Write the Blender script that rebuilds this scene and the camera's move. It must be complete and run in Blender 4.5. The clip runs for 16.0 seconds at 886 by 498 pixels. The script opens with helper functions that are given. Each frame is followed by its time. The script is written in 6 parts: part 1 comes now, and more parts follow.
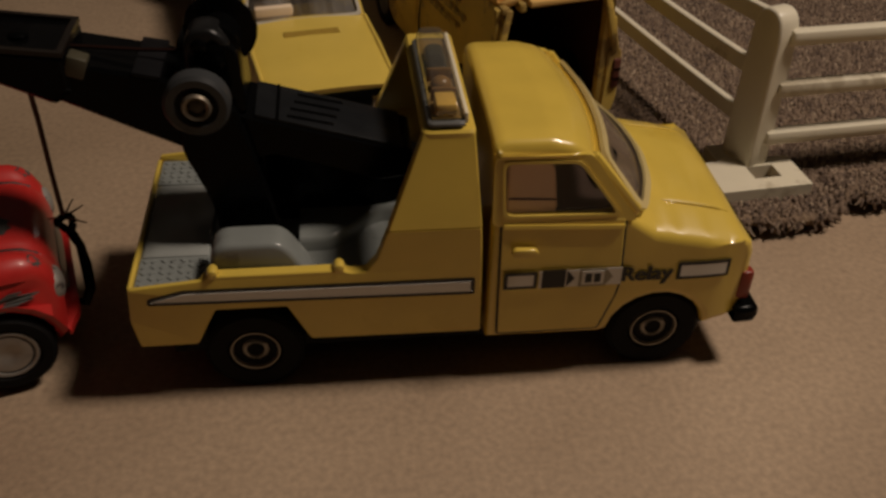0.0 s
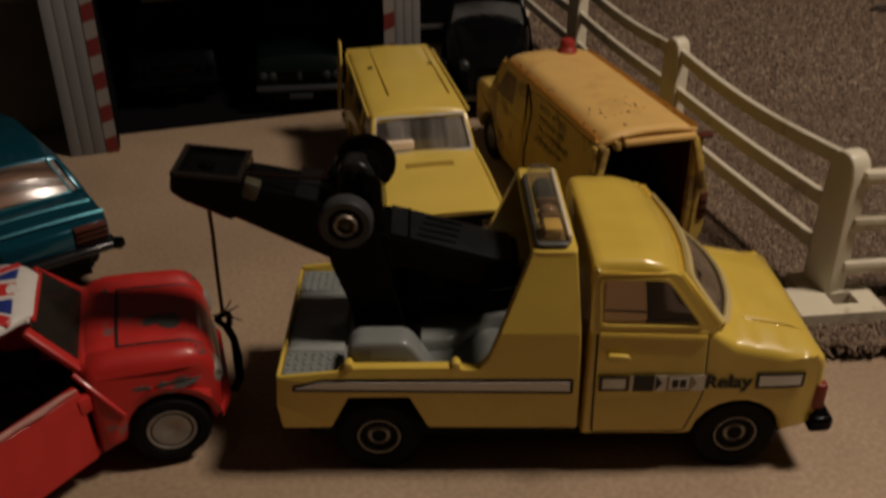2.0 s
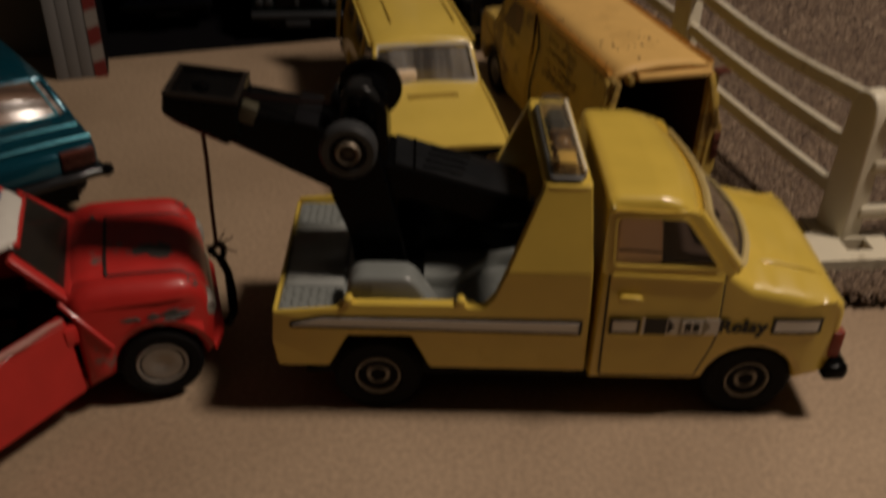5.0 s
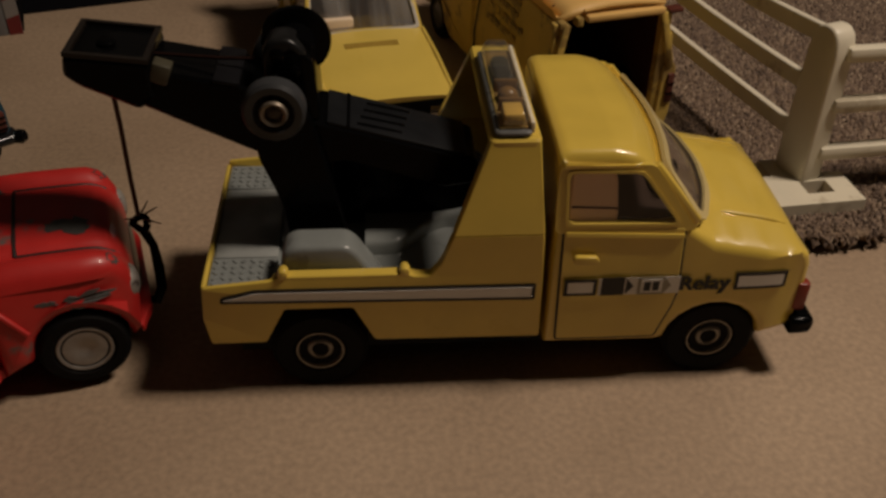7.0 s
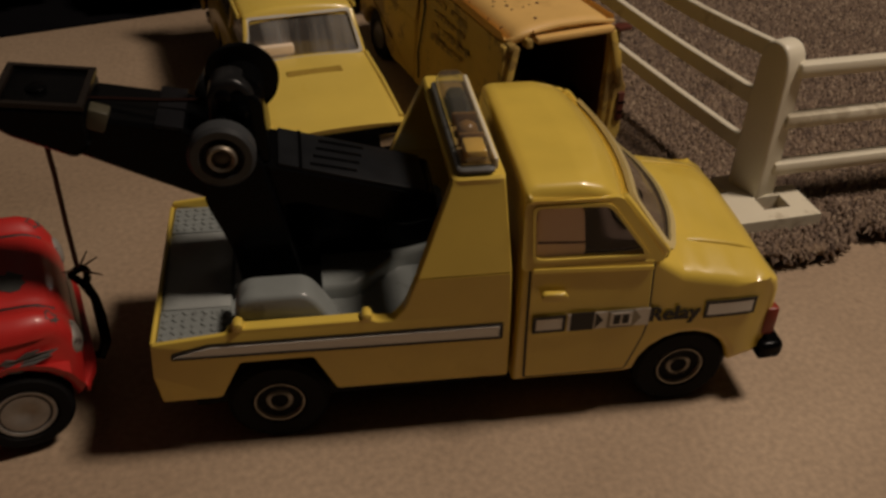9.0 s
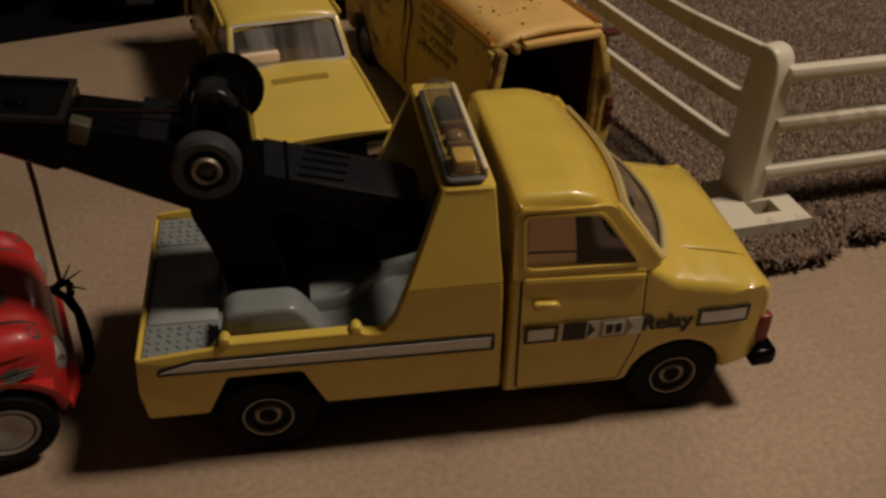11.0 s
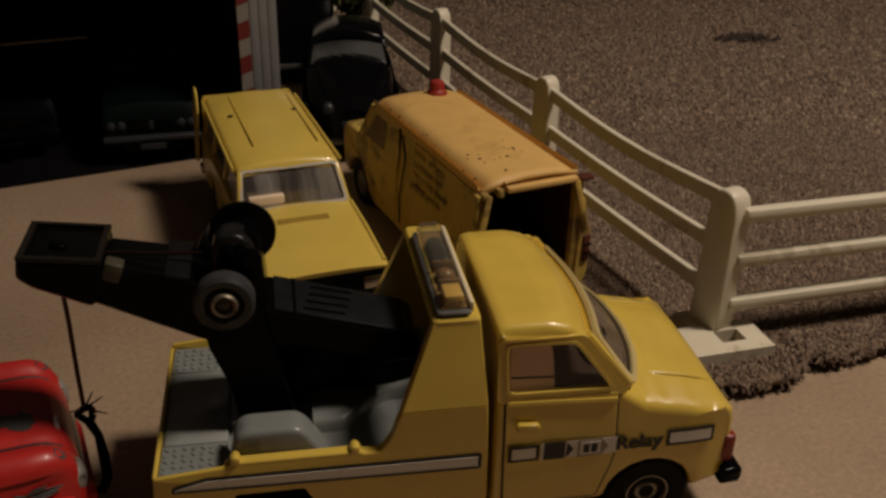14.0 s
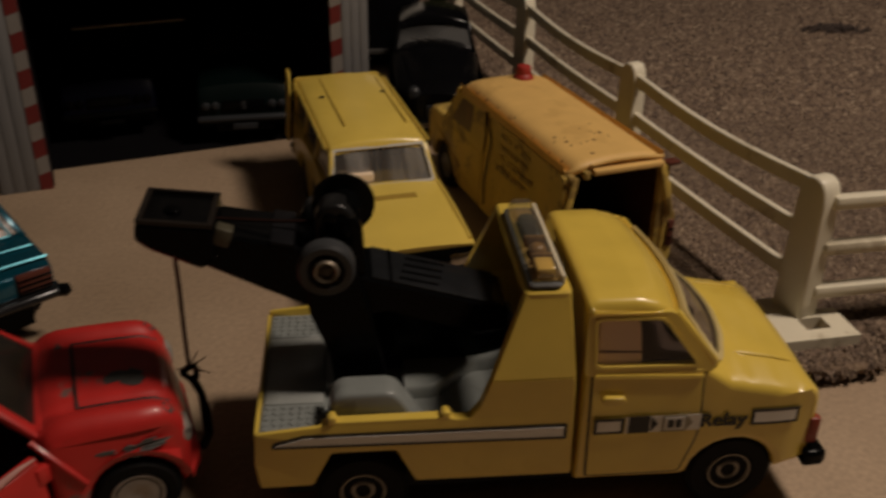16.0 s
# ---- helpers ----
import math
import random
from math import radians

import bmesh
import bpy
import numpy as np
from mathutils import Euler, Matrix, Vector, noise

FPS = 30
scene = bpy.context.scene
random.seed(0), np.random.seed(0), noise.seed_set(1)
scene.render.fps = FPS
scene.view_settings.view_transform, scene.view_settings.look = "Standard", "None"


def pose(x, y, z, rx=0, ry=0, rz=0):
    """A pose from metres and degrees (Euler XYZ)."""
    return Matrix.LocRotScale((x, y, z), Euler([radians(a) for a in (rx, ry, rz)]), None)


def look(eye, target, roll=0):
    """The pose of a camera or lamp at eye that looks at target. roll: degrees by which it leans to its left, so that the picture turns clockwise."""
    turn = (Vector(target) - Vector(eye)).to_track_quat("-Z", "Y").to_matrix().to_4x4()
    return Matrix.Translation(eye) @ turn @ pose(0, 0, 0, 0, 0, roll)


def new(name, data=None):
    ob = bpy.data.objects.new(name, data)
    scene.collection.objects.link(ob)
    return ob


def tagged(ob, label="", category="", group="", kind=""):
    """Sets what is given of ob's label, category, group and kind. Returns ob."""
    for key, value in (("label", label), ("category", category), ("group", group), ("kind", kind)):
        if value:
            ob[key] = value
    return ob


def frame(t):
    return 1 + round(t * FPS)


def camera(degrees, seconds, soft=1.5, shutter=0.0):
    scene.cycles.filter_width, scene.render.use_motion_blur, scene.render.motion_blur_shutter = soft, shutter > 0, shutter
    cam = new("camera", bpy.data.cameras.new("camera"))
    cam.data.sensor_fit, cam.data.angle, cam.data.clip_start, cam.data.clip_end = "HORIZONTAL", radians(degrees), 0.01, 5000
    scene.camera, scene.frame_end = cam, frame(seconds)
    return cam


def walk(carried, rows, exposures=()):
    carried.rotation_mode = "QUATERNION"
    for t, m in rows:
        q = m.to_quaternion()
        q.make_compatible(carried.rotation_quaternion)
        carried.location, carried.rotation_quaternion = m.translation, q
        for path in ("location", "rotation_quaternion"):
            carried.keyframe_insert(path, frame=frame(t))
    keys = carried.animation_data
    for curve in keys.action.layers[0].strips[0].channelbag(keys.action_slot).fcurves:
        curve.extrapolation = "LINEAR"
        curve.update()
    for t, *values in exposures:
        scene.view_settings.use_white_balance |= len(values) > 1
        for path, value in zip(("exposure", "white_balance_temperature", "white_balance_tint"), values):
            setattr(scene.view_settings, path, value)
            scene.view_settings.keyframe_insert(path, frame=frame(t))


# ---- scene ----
cam = camera(51.00, 16.0, soft=2.9, shutter=0.65)
PATH = [
    (0, (0.01760, -0.12689, 0.12825), (0.1708, 1.0526, -0.7857), 1.78),
    (0.5, (0.01657, -0.12827, 0.12886), (0.1574, 1.0575, -0.7789), 1.68),
    (1, (0.01673, -0.12810, 0.12881), (0.1455, 1.0650, -0.7711), 1.30),
    (1.5, (0.01295, -0.14002, 0.13449), (0.0573, 1.1008, -0.7072), 0.02),
    (2, (0.01139, -0.15040, 0.14028), (0.0291, 1.1503, -0.6066), 0.02),
    (2.5, (0.01004, -0.15677, 0.14326), (0.0163, 1.1723, -0.5520), 0.10),
    (3, (0.00950, -0.15592, 0.14230), (0.0105, 1.1663, -0.5661), 0.15),
    (3.5, (0.00936, -0.15345, 0.14098), (0.0129, 1.1537, -0.5948), 0.27),
    (4, (0.00909, -0.15191, 0.13998), (0.0145, 1.1459, -0.6121), 0.38),
    (4.5, (0.00870, -0.15122, 0.13936), (0.0222, 1.1389, -0.6258), 0.86),
    (5, (0.00840, -0.14349, 0.13413), (0.0428, 1.1080, -0.6921), 1.76),
    (5.2, (0.00889, -0.13909, 0.13127), (0.0346, 1.0783, -0.7447), 0.97),
    (7.3, (0.01171, -0.13104, 0.12973), (0.1169, 1.0667, -0.7671), 1.44),
    (7.5, (0.01153, -0.13127, 0.12991), (0.1151, 1.0683, -0.7648), 1.36),
    (8, (0.01090, -0.13193, 0.13050), (0.1129, 1.0741, -0.7555), 1.29),
    (8.2, (0.00875, -0.12978, 0.13038), (0.1387, 1.0738, -0.7554), 1.50),
    (10.3, (0.00834, -0.11868, 0.13019), (0.2321, 1.0708, -0.7558), 1.79),
    (10.5, (0.00839, -0.11882, 0.12987), (0.2290, 1.0729, -0.7539), 1.67),
    (11, (0.00851, -0.11882, 0.13000), (0.2298, 1.0739, -0.7522), 1.66),
    (11.5, (0.00825, -0.11889, 0.12979), (0.2239, 1.0756, -0.7515), 1.61),
    (12, (0.00143, -0.13413, 0.13656), (0.1108, 1.1384, -0.6499), 0.48),
    (12.2, (0.00048, -0.14275, 0.14032), (0.1058, 1.1621, -0.5425), 0.27),
    (12.5, (-0.00061, -0.14651, 0.14397), (0.1464, 1.1976, -0.5055), 1.28),
    (12.8, (-0.00155, -0.15676, 0.14687), (0.1844, 1.2241, -0.3631), 1.71),
    (13, (-0.00287, -0.15804, 0.14944), (0.1862, 1.2417, -0.3555), 2.12),
    (13.3, (0.00099, -0.14908, 0.14484), (0.1763, 1.2221, -0.4450), 1.49),
    (13.5, (0.00027, -0.14723, 0.14530), (0.1812, 1.2091, -0.4692), 1.56),
    (13.7, (0.00434, -0.13956, 0.13945), (0.2414, 1.1917, -0.5053), 1.85),
    (14, (0.00589, -0.13391, 0.14048), (0.2546, 1.1655, -0.5664), 1.68),
    (14.5, (0.00604, -0.13344, 0.14034), (0.2528, 1.1642, -0.5704), 1.61),
    (15, (0.00602, -0.13323, 0.14040), (0.2514, 1.1638, -0.5720), 1.60),
    (15.5, (0.00425, -0.13461, 0.14003), (0.2258, 1.1651, -0.5753), 1.49),
    (16, (0.00008, -0.13976, 0.14008), (0.1407, 1.1680, -0.5810), 1.01),
]
walk(cam, [(t, look(eye, target, roll)) for t, eye, target, roll in PATH])

# ---- world and lamps ----
world = bpy.data.worlds.new("world")
scene.world = world
world.use_nodes = True
wbg = world.node_tree.nodes["Background"]
wbg.inputs[0].default_value = (0.9, 0.75, 0.6, 1)
wbg.inputs[1].default_value = 0.0
# Unseen lamp half a metre up, placed to fit the cast shadows.
LAMP = (0.313, 0.0, 0.513)
bulb = bpy.data.lights.new("low_bulb", "POINT")
bulb.energy = 8.1
bulb.shadow_soft_size = 0.05
bulb.color = (1.0, 0.825, 0.68)
bulb_ob = new("low_bulb", bulb)
bulb_ob.matrix_world = pose(*LAMP)
scene.view_settings.exposure = 0.0

# ---- materials ----
from mathutils.bvhtree import BVHTree
from mathutils.geometry import tessellate_polygon

MATS = {}


def mat(name, color, rough=0.4, metal=0.0, grain=0.0, grain_scale=200.0, bump=0.0, coat=0.0, spec=0.5, second=None, blot=0.0, blot_scale=30.0, trans=0.0, emit=0.0, ior=1.45):
    """A painted or moulded surface: base colour with fine grain, broad blotches in a second colour, and relief. Scales are per metre."""
    if name in MATS:
        return MATS[name]
    m = bpy.data.materials.new(name)
    m.use_nodes = True
    nt = m.node_tree
    b = nt.nodes["Principled BSDF"]
    b.inputs["Roughness"].default_value = rough
    b.inputs["Metallic"].default_value = metal
    b.inputs["Coat Weight"].default_value = coat
    b.inputs["Coat Roughness"].default_value = 0.1
    b.inputs["Transmission Weight"].default_value = trans
    b.inputs["IOR"].default_value = ior
    b.inputs["Specular IOR Level"].default_value = spec
    b.inputs["Base Color"].default_value = (*color, 1)
    co = nt.nodes.new("ShaderNodeTexCoord")
    col = None
    if grain > 0:
        n = nt.nodes.new("ShaderNodeTexNoise")
        n.inputs["Scale"].default_value = grain_scale
        n.inputs["Detail"].default_value = 6
        nt.links.new(co.outputs["Object"], n.inputs["Vector"])
        mx = nt.nodes.new("ShaderNodeMix")
        mx.data_type = "RGBA"
        mx.inputs[6].default_value = (*[c * (1 - grain) for c in color], 1)
        mx.inputs[7].default_value = (*[min(1, c * (1 + grain)) for c in color], 1)
        nt.links.new(n.outputs["Fac"], mx.inputs[0])
        col = mx.outputs[2]
        if bump > 0:
            bp = nt.nodes.new("ShaderNodeBump")
            bp.inputs["Strength"].default_value = bump
            bp.inputs["Distance"].default_value = 0.0005
            nt.links.new(n.outputs["Fac"], bp.inputs["Height"])
            nt.links.new(bp.outputs["Normal"], b.inputs["Normal"])
    if second is not None:
        n2 = nt.nodes.new("ShaderNodeTexNoise")
        n2.inputs["Scale"].default_value = blot_scale
        n2.inputs["Detail"].default_value = 5
        n2.inputs["Roughness"].default_value = 0.65
        nt.links.new(co.outputs["Object"], n2.inputs["Vector"])
        rp = nt.nodes.new("ShaderNodeMapRange")
        rp.inputs[1].default_value = 1 - blot
        rp.inputs[2].default_value = min(1.0, 1 - blot + 0.06)
        nt.links.new(n2.outputs["Fac"], rp.inputs[0])
        m2 = nt.nodes.new("ShaderNodeMix")
        m2.data_type = "RGBA"
        nt.links.new(rp.outputs[0], m2.inputs[0])
        m2.inputs[6].default_value = (*color, 1)
        m2.inputs[7].default_value = (*second, 1)
        if col is not None:
            nt.links.new(col, m2.inputs[6])
        col = m2.outputs[2]
    if col is not None:
        nt.links.new(col, b.inputs["Base Color"])
    if emit > 0:
        b.inputs["Emission Color"].default_value = (*color, 1)
        b.inputs["Emission Strength"].default_value = emit
    MATS[name] = m
    return m


YELLOW = mat("truck_yellow_enamel", (0.68, 0.49, 0.08), 0.3, grain=0.16, grain_scale=90, bump=0.03, coat=0.65, second=(0.64, 0.45, 0.065), blot=0.4, blot_scale=40)
YELLOW2 = mat("estate_yellow_enamel", (0.68, 0.5, 0.095), 0.32, grain=0.15, grain_scale=70, bump=0.03, coat=0.3, second=(0.62, 0.43, 0.055), blot=0.4, blot_scale=45)
VANPAINT = mat("worn_van_enamel", (0.6, 0.42, 0.095), 0.42, grain=0.2, grain_scale=160, second=(0.3, 0.2, 0.06), blot=0.5, blot_scale=85)
VANROOF = mat("faded_van_roof", (0.68, 0.43, 0.14), 0.5, grain=0.12, grain_scale=160, second=(0.6, 0.375, 0.12), blot=0.42, blot_scale=60)
MIDGREY = mat("mid_grey_plastic", (0.04, 0.042, 0.044), 0.4, spec=0.35, grain=0.15, grain_scale=300)
RED = mat("worn_red_enamel", (0.46, 0.022, 0.019), 0.4, grain=0.25, grain_scale=140, bump=0.08, coat=0.14, second=(0.12, 0.1, 0.09), blot=0.41, blot_scale=52)
TEAL = mat("metallic_teal_enamel", (0.004, 0.075, 0.115), 0.22, metal=0.45, grain=0.25, grain_scale=900, coat=0.6)
# Near-black bases put the garage's shade into both parked cars' paint.
GREEN = mat("shaded_green_enamel", (0.0012, 0.0045, 0.004), 0.45, grain=0.1, grain_scale=200, spec=0.15)
BLUE = mat("shaded_blue_enamel", (0.001, 0.0014, 0.006), 0.45, grain=0.1, grain_scale=200, spec=0.15)
BLACKCAR = mat("gloss_black_enamel", (0.003, 0.003, 0.0035), 0.16, grain=0.2, grain_scale=200, spec=0.16, coat=0.06)
BLACK = mat("black_plastic", (0.0022, 0.0022, 0.0023), 0.2, spec=0.09, grain=0.25, grain_scale=400, bump=0.1)
DARKGREY = mat("dark_grey_plastic", (0.025, 0.027, 0.03), 0.4, spec=0.35, grain=0.15, grain_scale=300)
GREY = mat("grey_bed_plastic", (0.215, 0.232, 0.222), 0.28, grain=0.15, grain_scale=160, second=(0.14, 0.145, 0.14), blot=0.4, blot_scale=70)
BEDDARK = mat("glossy_bed_middle", (0.3, 0.315, 0.3), 0.16, grain=0.35, grain_scale=90, bump=0.6)
SILVER = mat("silver_paint", (0.5, 0.47, 0.4), 0.35, metal=0.2, grain=0.15, grain_scale=400)
RUBBER = mat("black_rubber", (0.006, 0.0056, 0.0056), 0.6, spec=0.1, grain=0.2, grain_scale=500, bump=0.2)
CHROME = mat("plated_rim", (0.4, 0.375, 0.33), 0.26, metal=1.0, grain=0.2, grain_scale=400)
RIMGREY = mat("dull_metal_rim", (0.19, 0.183, 0.172), 0.34, metal=0.7, grain=0.2, grain_scale=500)
RUST = mat("rusty_rivet", (0.22, 0.185, 0.14), 0.5, metal=0.7, grain=0.4, grain_scale=900)
WHITE = mat("white_print", (0.75, 0.73, 0.68), 0.5, grain=0.05, grain_scale=300)
INK = mat("black_print", (0.012, 0.011, 0.01), 0.5, grain=0.1, grain_scale=300)
TAN = mat("tan_interior", (0.9, 0.7, 0.52), 0.5, grain=0.1, grain_scale=200)
CREAM = mat("cream_interior", (0.5, 0.42, 0.3), 0.5, grain=0.1, grain_scale=200)
AMBER = mat("amber_plastic", (0.72, 0.46, 0.1), 0.3, grain=0.1, grain_scale=200)
REDPL = mat("red_plastic", (0.3, 0.026, 0.018), 0.5, grain=0.08, grain_scale=200)
BROWNLAMP = mat("brown_tail_lamp", (0.1, 0.03, 0.02), 0.3, grain=0.1, grain_scale=300)
FENCE = mat("ivory_fence_plastic", (0.7, 0.645, 0.5), 0.34, grain=0.08, grain_scale=120, second=(0.5, 0.44, 0.32), blot=0.4, blot_scale=60)
CREAMW = mat("white_camper_plastic", (0.75, 0.72, 0.65), 0.4, grain=0.05, grain_scale=200)
WINCHLINE = mat("dark_winch_line", (0.016, 0.007, 0.005), 0.9, spec=0.05, grain=0.3, grain_scale=1500)
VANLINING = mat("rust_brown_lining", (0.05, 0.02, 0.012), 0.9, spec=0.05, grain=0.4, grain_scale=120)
LINE = mat("brown_tow_line", (0.08, 0.032, 0.018), 0.8, grain=0.3, grain_scale=1500)
UJWHITE = mat("worn_white_enamel", (0.62, 0.6, 0.55), 0.4, grain=0.08, grain_scale=200, second=(0.3, 0.27, 0.24), blot=0.33, blot_scale=120)
UJRED = mat("flag_red_print", (0.5, 0.03, 0.03), 0.45, grain=0.1, grain_scale=200)
UJBLUE = mat("flag_blue_print", (0.02, 0.035, 0.2), 0.45, grain=0.1, grain_scale=200)
CLADDING = mat("grey_ribbed_board", (0.155, 0.152, 0.15), 0.6, grain=0.08, grain_scale=150)
STRIPERED = mat("printed_red", (0.13, 0.013, 0.011), 0.6, grain=0.12, grain_scale=300)
STRIPEWHITE = mat("printed_white", (0.2, 0.18, 0.16), 0.6, grain=0.08, grain_scale=300)
# Near-black base carries the garage interior's shade in its colour.
SHADEDARK = mat("garage_shade_board", (0.005, 0.0047, 0.0055), 0.95, spec=0.04, grain=0.2, grain_scale=120)
CABINET = mat("black_cabinet_laminate", (0.004, 0.004, 0.005), 0.4, spec=0.1, grain=0.2, grain_scale=20)
PLASTER = mat("warm_wall_paint", (0.2, 0.178, 0.157), 0.8, grain=0.05, grain_scale=12, bump=0.05)
CEIL = mat("ceiling_paint", (0.42, 0.403, 0.378), 0.85, grain=0.03, grain_scale=10)
SKIRT = mat("white_gloss_paint", (0.42, 0.4, 0.36), 0.4, grain=0.05, grain_scale=40)
SIGNYEL = mat("sign_yellow", (0.05, 0.042, 0.015), 0.5, grain=0.1, grain_scale=300)
SIGNORANGE = mat("sign_orange", (0.3, 0.17, 0.12), 0.6, grain=0.1, grain_scale=300)
SIGNDIM = mat("sign_dim_print", (0.05, 0.045, 0.04), 0.6, grain=0.1, grain_scale=300)
SIGNBLACK = mat("sign_black", (0.006, 0.006, 0.006), 0.8, spec=0.05, grain=0.1, grain_scale=300)
UPPERGREY = mat("grey_upper_board", (0.075, 0.075, 0.073), 0.6, grain=0.08, grain_scale=150)
SIGNRED = mat("sign_red", (0.085, 0.022, 0.014), 0.5, grain=0.1, grain_scale=300)


def glass(name, tint, rough=0.06, film_weight=0.08, streak=None, gloss=0.04, film=(0.5, 0.44, 0.37), ripple=0.0):
    """Thin clear plastic: tinted see-through, a sheen that grows at grazing angles, and a dusty film, which on some
    panes stands in for reflections.
    """
    m = bpy.data.materials.new(name)
    m.use_nodes = True
    nt = m.node_tree
    nt.nodes.remove(nt.nodes["Principled BSDF"])
    out = nt.nodes["Material Output"]
    tr = nt.nodes.new("ShaderNodeBsdfTransparent")
    tr.inputs[0].default_value = (*tint, 1)
    gl = nt.nodes.new("ShaderNodeBsdfGlossy")
    gl.inputs["Roughness"].default_value = rough
    df = nt.nodes.new("ShaderNodeBsdfDiffuse")
    df.inputs[0].default_value = (*film, 1)
    lw = nt.nodes.new("ShaderNodeLayerWeight")
    lw.inputs["Blend"].default_value = 0.5
    pw = nt.nodes.new("ShaderNodeMath")
    pw.operation = "POWER"
    pw.inputs[1].default_value = 4.0
    nt.links.new(lw.outputs["Facing"], pw.inputs[0])
    fr = nt.nodes.new("ShaderNodeMath")
    fr.operation = "MULTIPLY_ADD"
    fr.inputs[1].default_value = 0.9
    fr.inputs[2].default_value = gloss
    nt.links.new(pw.outputs[0], fr.inputs[0])
    m1 = nt.nodes.new("ShaderNodeMixShader")
    m2 = nt.nodes.new("ShaderNodeMixShader")
    n = nt.nodes.new("ShaderNodeTexNoise")
    n.inputs["Scale"].default_value = 130
    n.inputs["Detail"].default_value = 5
    mr = nt.nodes.new("ShaderNodeMapRange")
    mr.inputs[3].default_value = film_weight * 0.3
    mr.inputs[4].default_value = film_weight * 1.7
    co = nt.nodes.new("ShaderNodeTexCoord")
    nt.links.new(co.outputs["Object"], n.inputs["Vector"])
    if streak:
        mp = nt.nodes.new("ShaderNodeMapping")
        mp.inputs["Scale"].default_value = streak
        nt.links.new(co.outputs["Object"], mp.inputs["Vector"])
        nt.links.new(mp.outputs[0], n.inputs["Vector"])
        n.inputs["Scale"].default_value = 1.0
        mr.inputs[1].default_value, mr.inputs[2].default_value = 0.4, 0.65
        mr.inputs[3].default_value, mr.inputs[4].default_value = film_weight * 0.2, film_weight * 1.9
    nt.links.new(n.outputs["Fac"], mr.inputs[0])
    if ripple > 0:
        bp = nt.nodes.new("ShaderNodeBump")
        bp.inputs["Strength"].default_value, bp.inputs["Distance"].default_value = ripple, 0.001
        nt.links.new(n.outputs["Fac"], bp.inputs["Height"])
        nt.links.new(bp.outputs["Normal"], gl.inputs["Normal"])
    nt.links.new(fr.outputs[0], m1.inputs[0])
    nt.links.new(tr.outputs[0], m1.inputs[1])
    nt.links.new(gl.outputs[0], m1.inputs[2])
    nt.links.new(mr.outputs[0], m2.inputs[0])
    nt.links.new(m1.outputs[0], m2.inputs[1])
    nt.links.new(df.outputs[0], m2.inputs[2])
    nt.links.new(m2.outputs[0], out.inputs[0])
    return m


CLEAR = glass("clear_pane", (0.99, 0.97, 0.95), 0.1, 0.008, None, 0.02)
# Pale streaks in the film stand in for reflections in the estate's glass.
ESTATEPANE = glass("streaked_sheen_pane", (0.68, 0.66, 0.62), 0.2, 0.2, (18, 150, 18), 0.12, (0.5, 0.48, 0.45))
VANPANE = glass("grimy_pane", (0.3, 0.2, 0.13), 0.4, 0.4, film=(0.42, 0.27, 0.17))
GREYPANE = glass("grey_pane", (0.25, 0.25, 0.25), 0.22, 0.11, (90, 20, 20), 0.06, (0.45, 0.45, 0.44))
# Warm streaky film puts the teal car's window reflection into colour.
WARMPANE = glass("warm_sheen_pane", (0.4, 0.3, 0.24), 0.2, 0.26, (260, 22, 60), 0.17, (0.46, 0.28, 0.19), 0.45)
SMOKELENS = glass("smoky_lens", (0.36, 0.47, 0.6), 0.12, 0.07)
# Brownish film stands in for light reflected by the truck's windscreen.
SCREEN = glass("windscreen_sheen_film", (0.97, 0.93, 0.88), 0.12, 0.085, film=(0.55, 0.42, 0.3))
DUSTY = glass("dusty_pane", (0.6, 0.57, 0.53), 0.3, 0.22)
MINIPANE = glass("dark_mini_pane", (0.2, 0.18, 0.16), 0.2, 0.03)
SMOKE = glass("smoky_pane", (0.4, 0.37, 0.33), 0.15, 0.05)
DOMEGLASS = glass("clear_dome", (0.88, 0.88, 0.85), 0.1, 0.07)


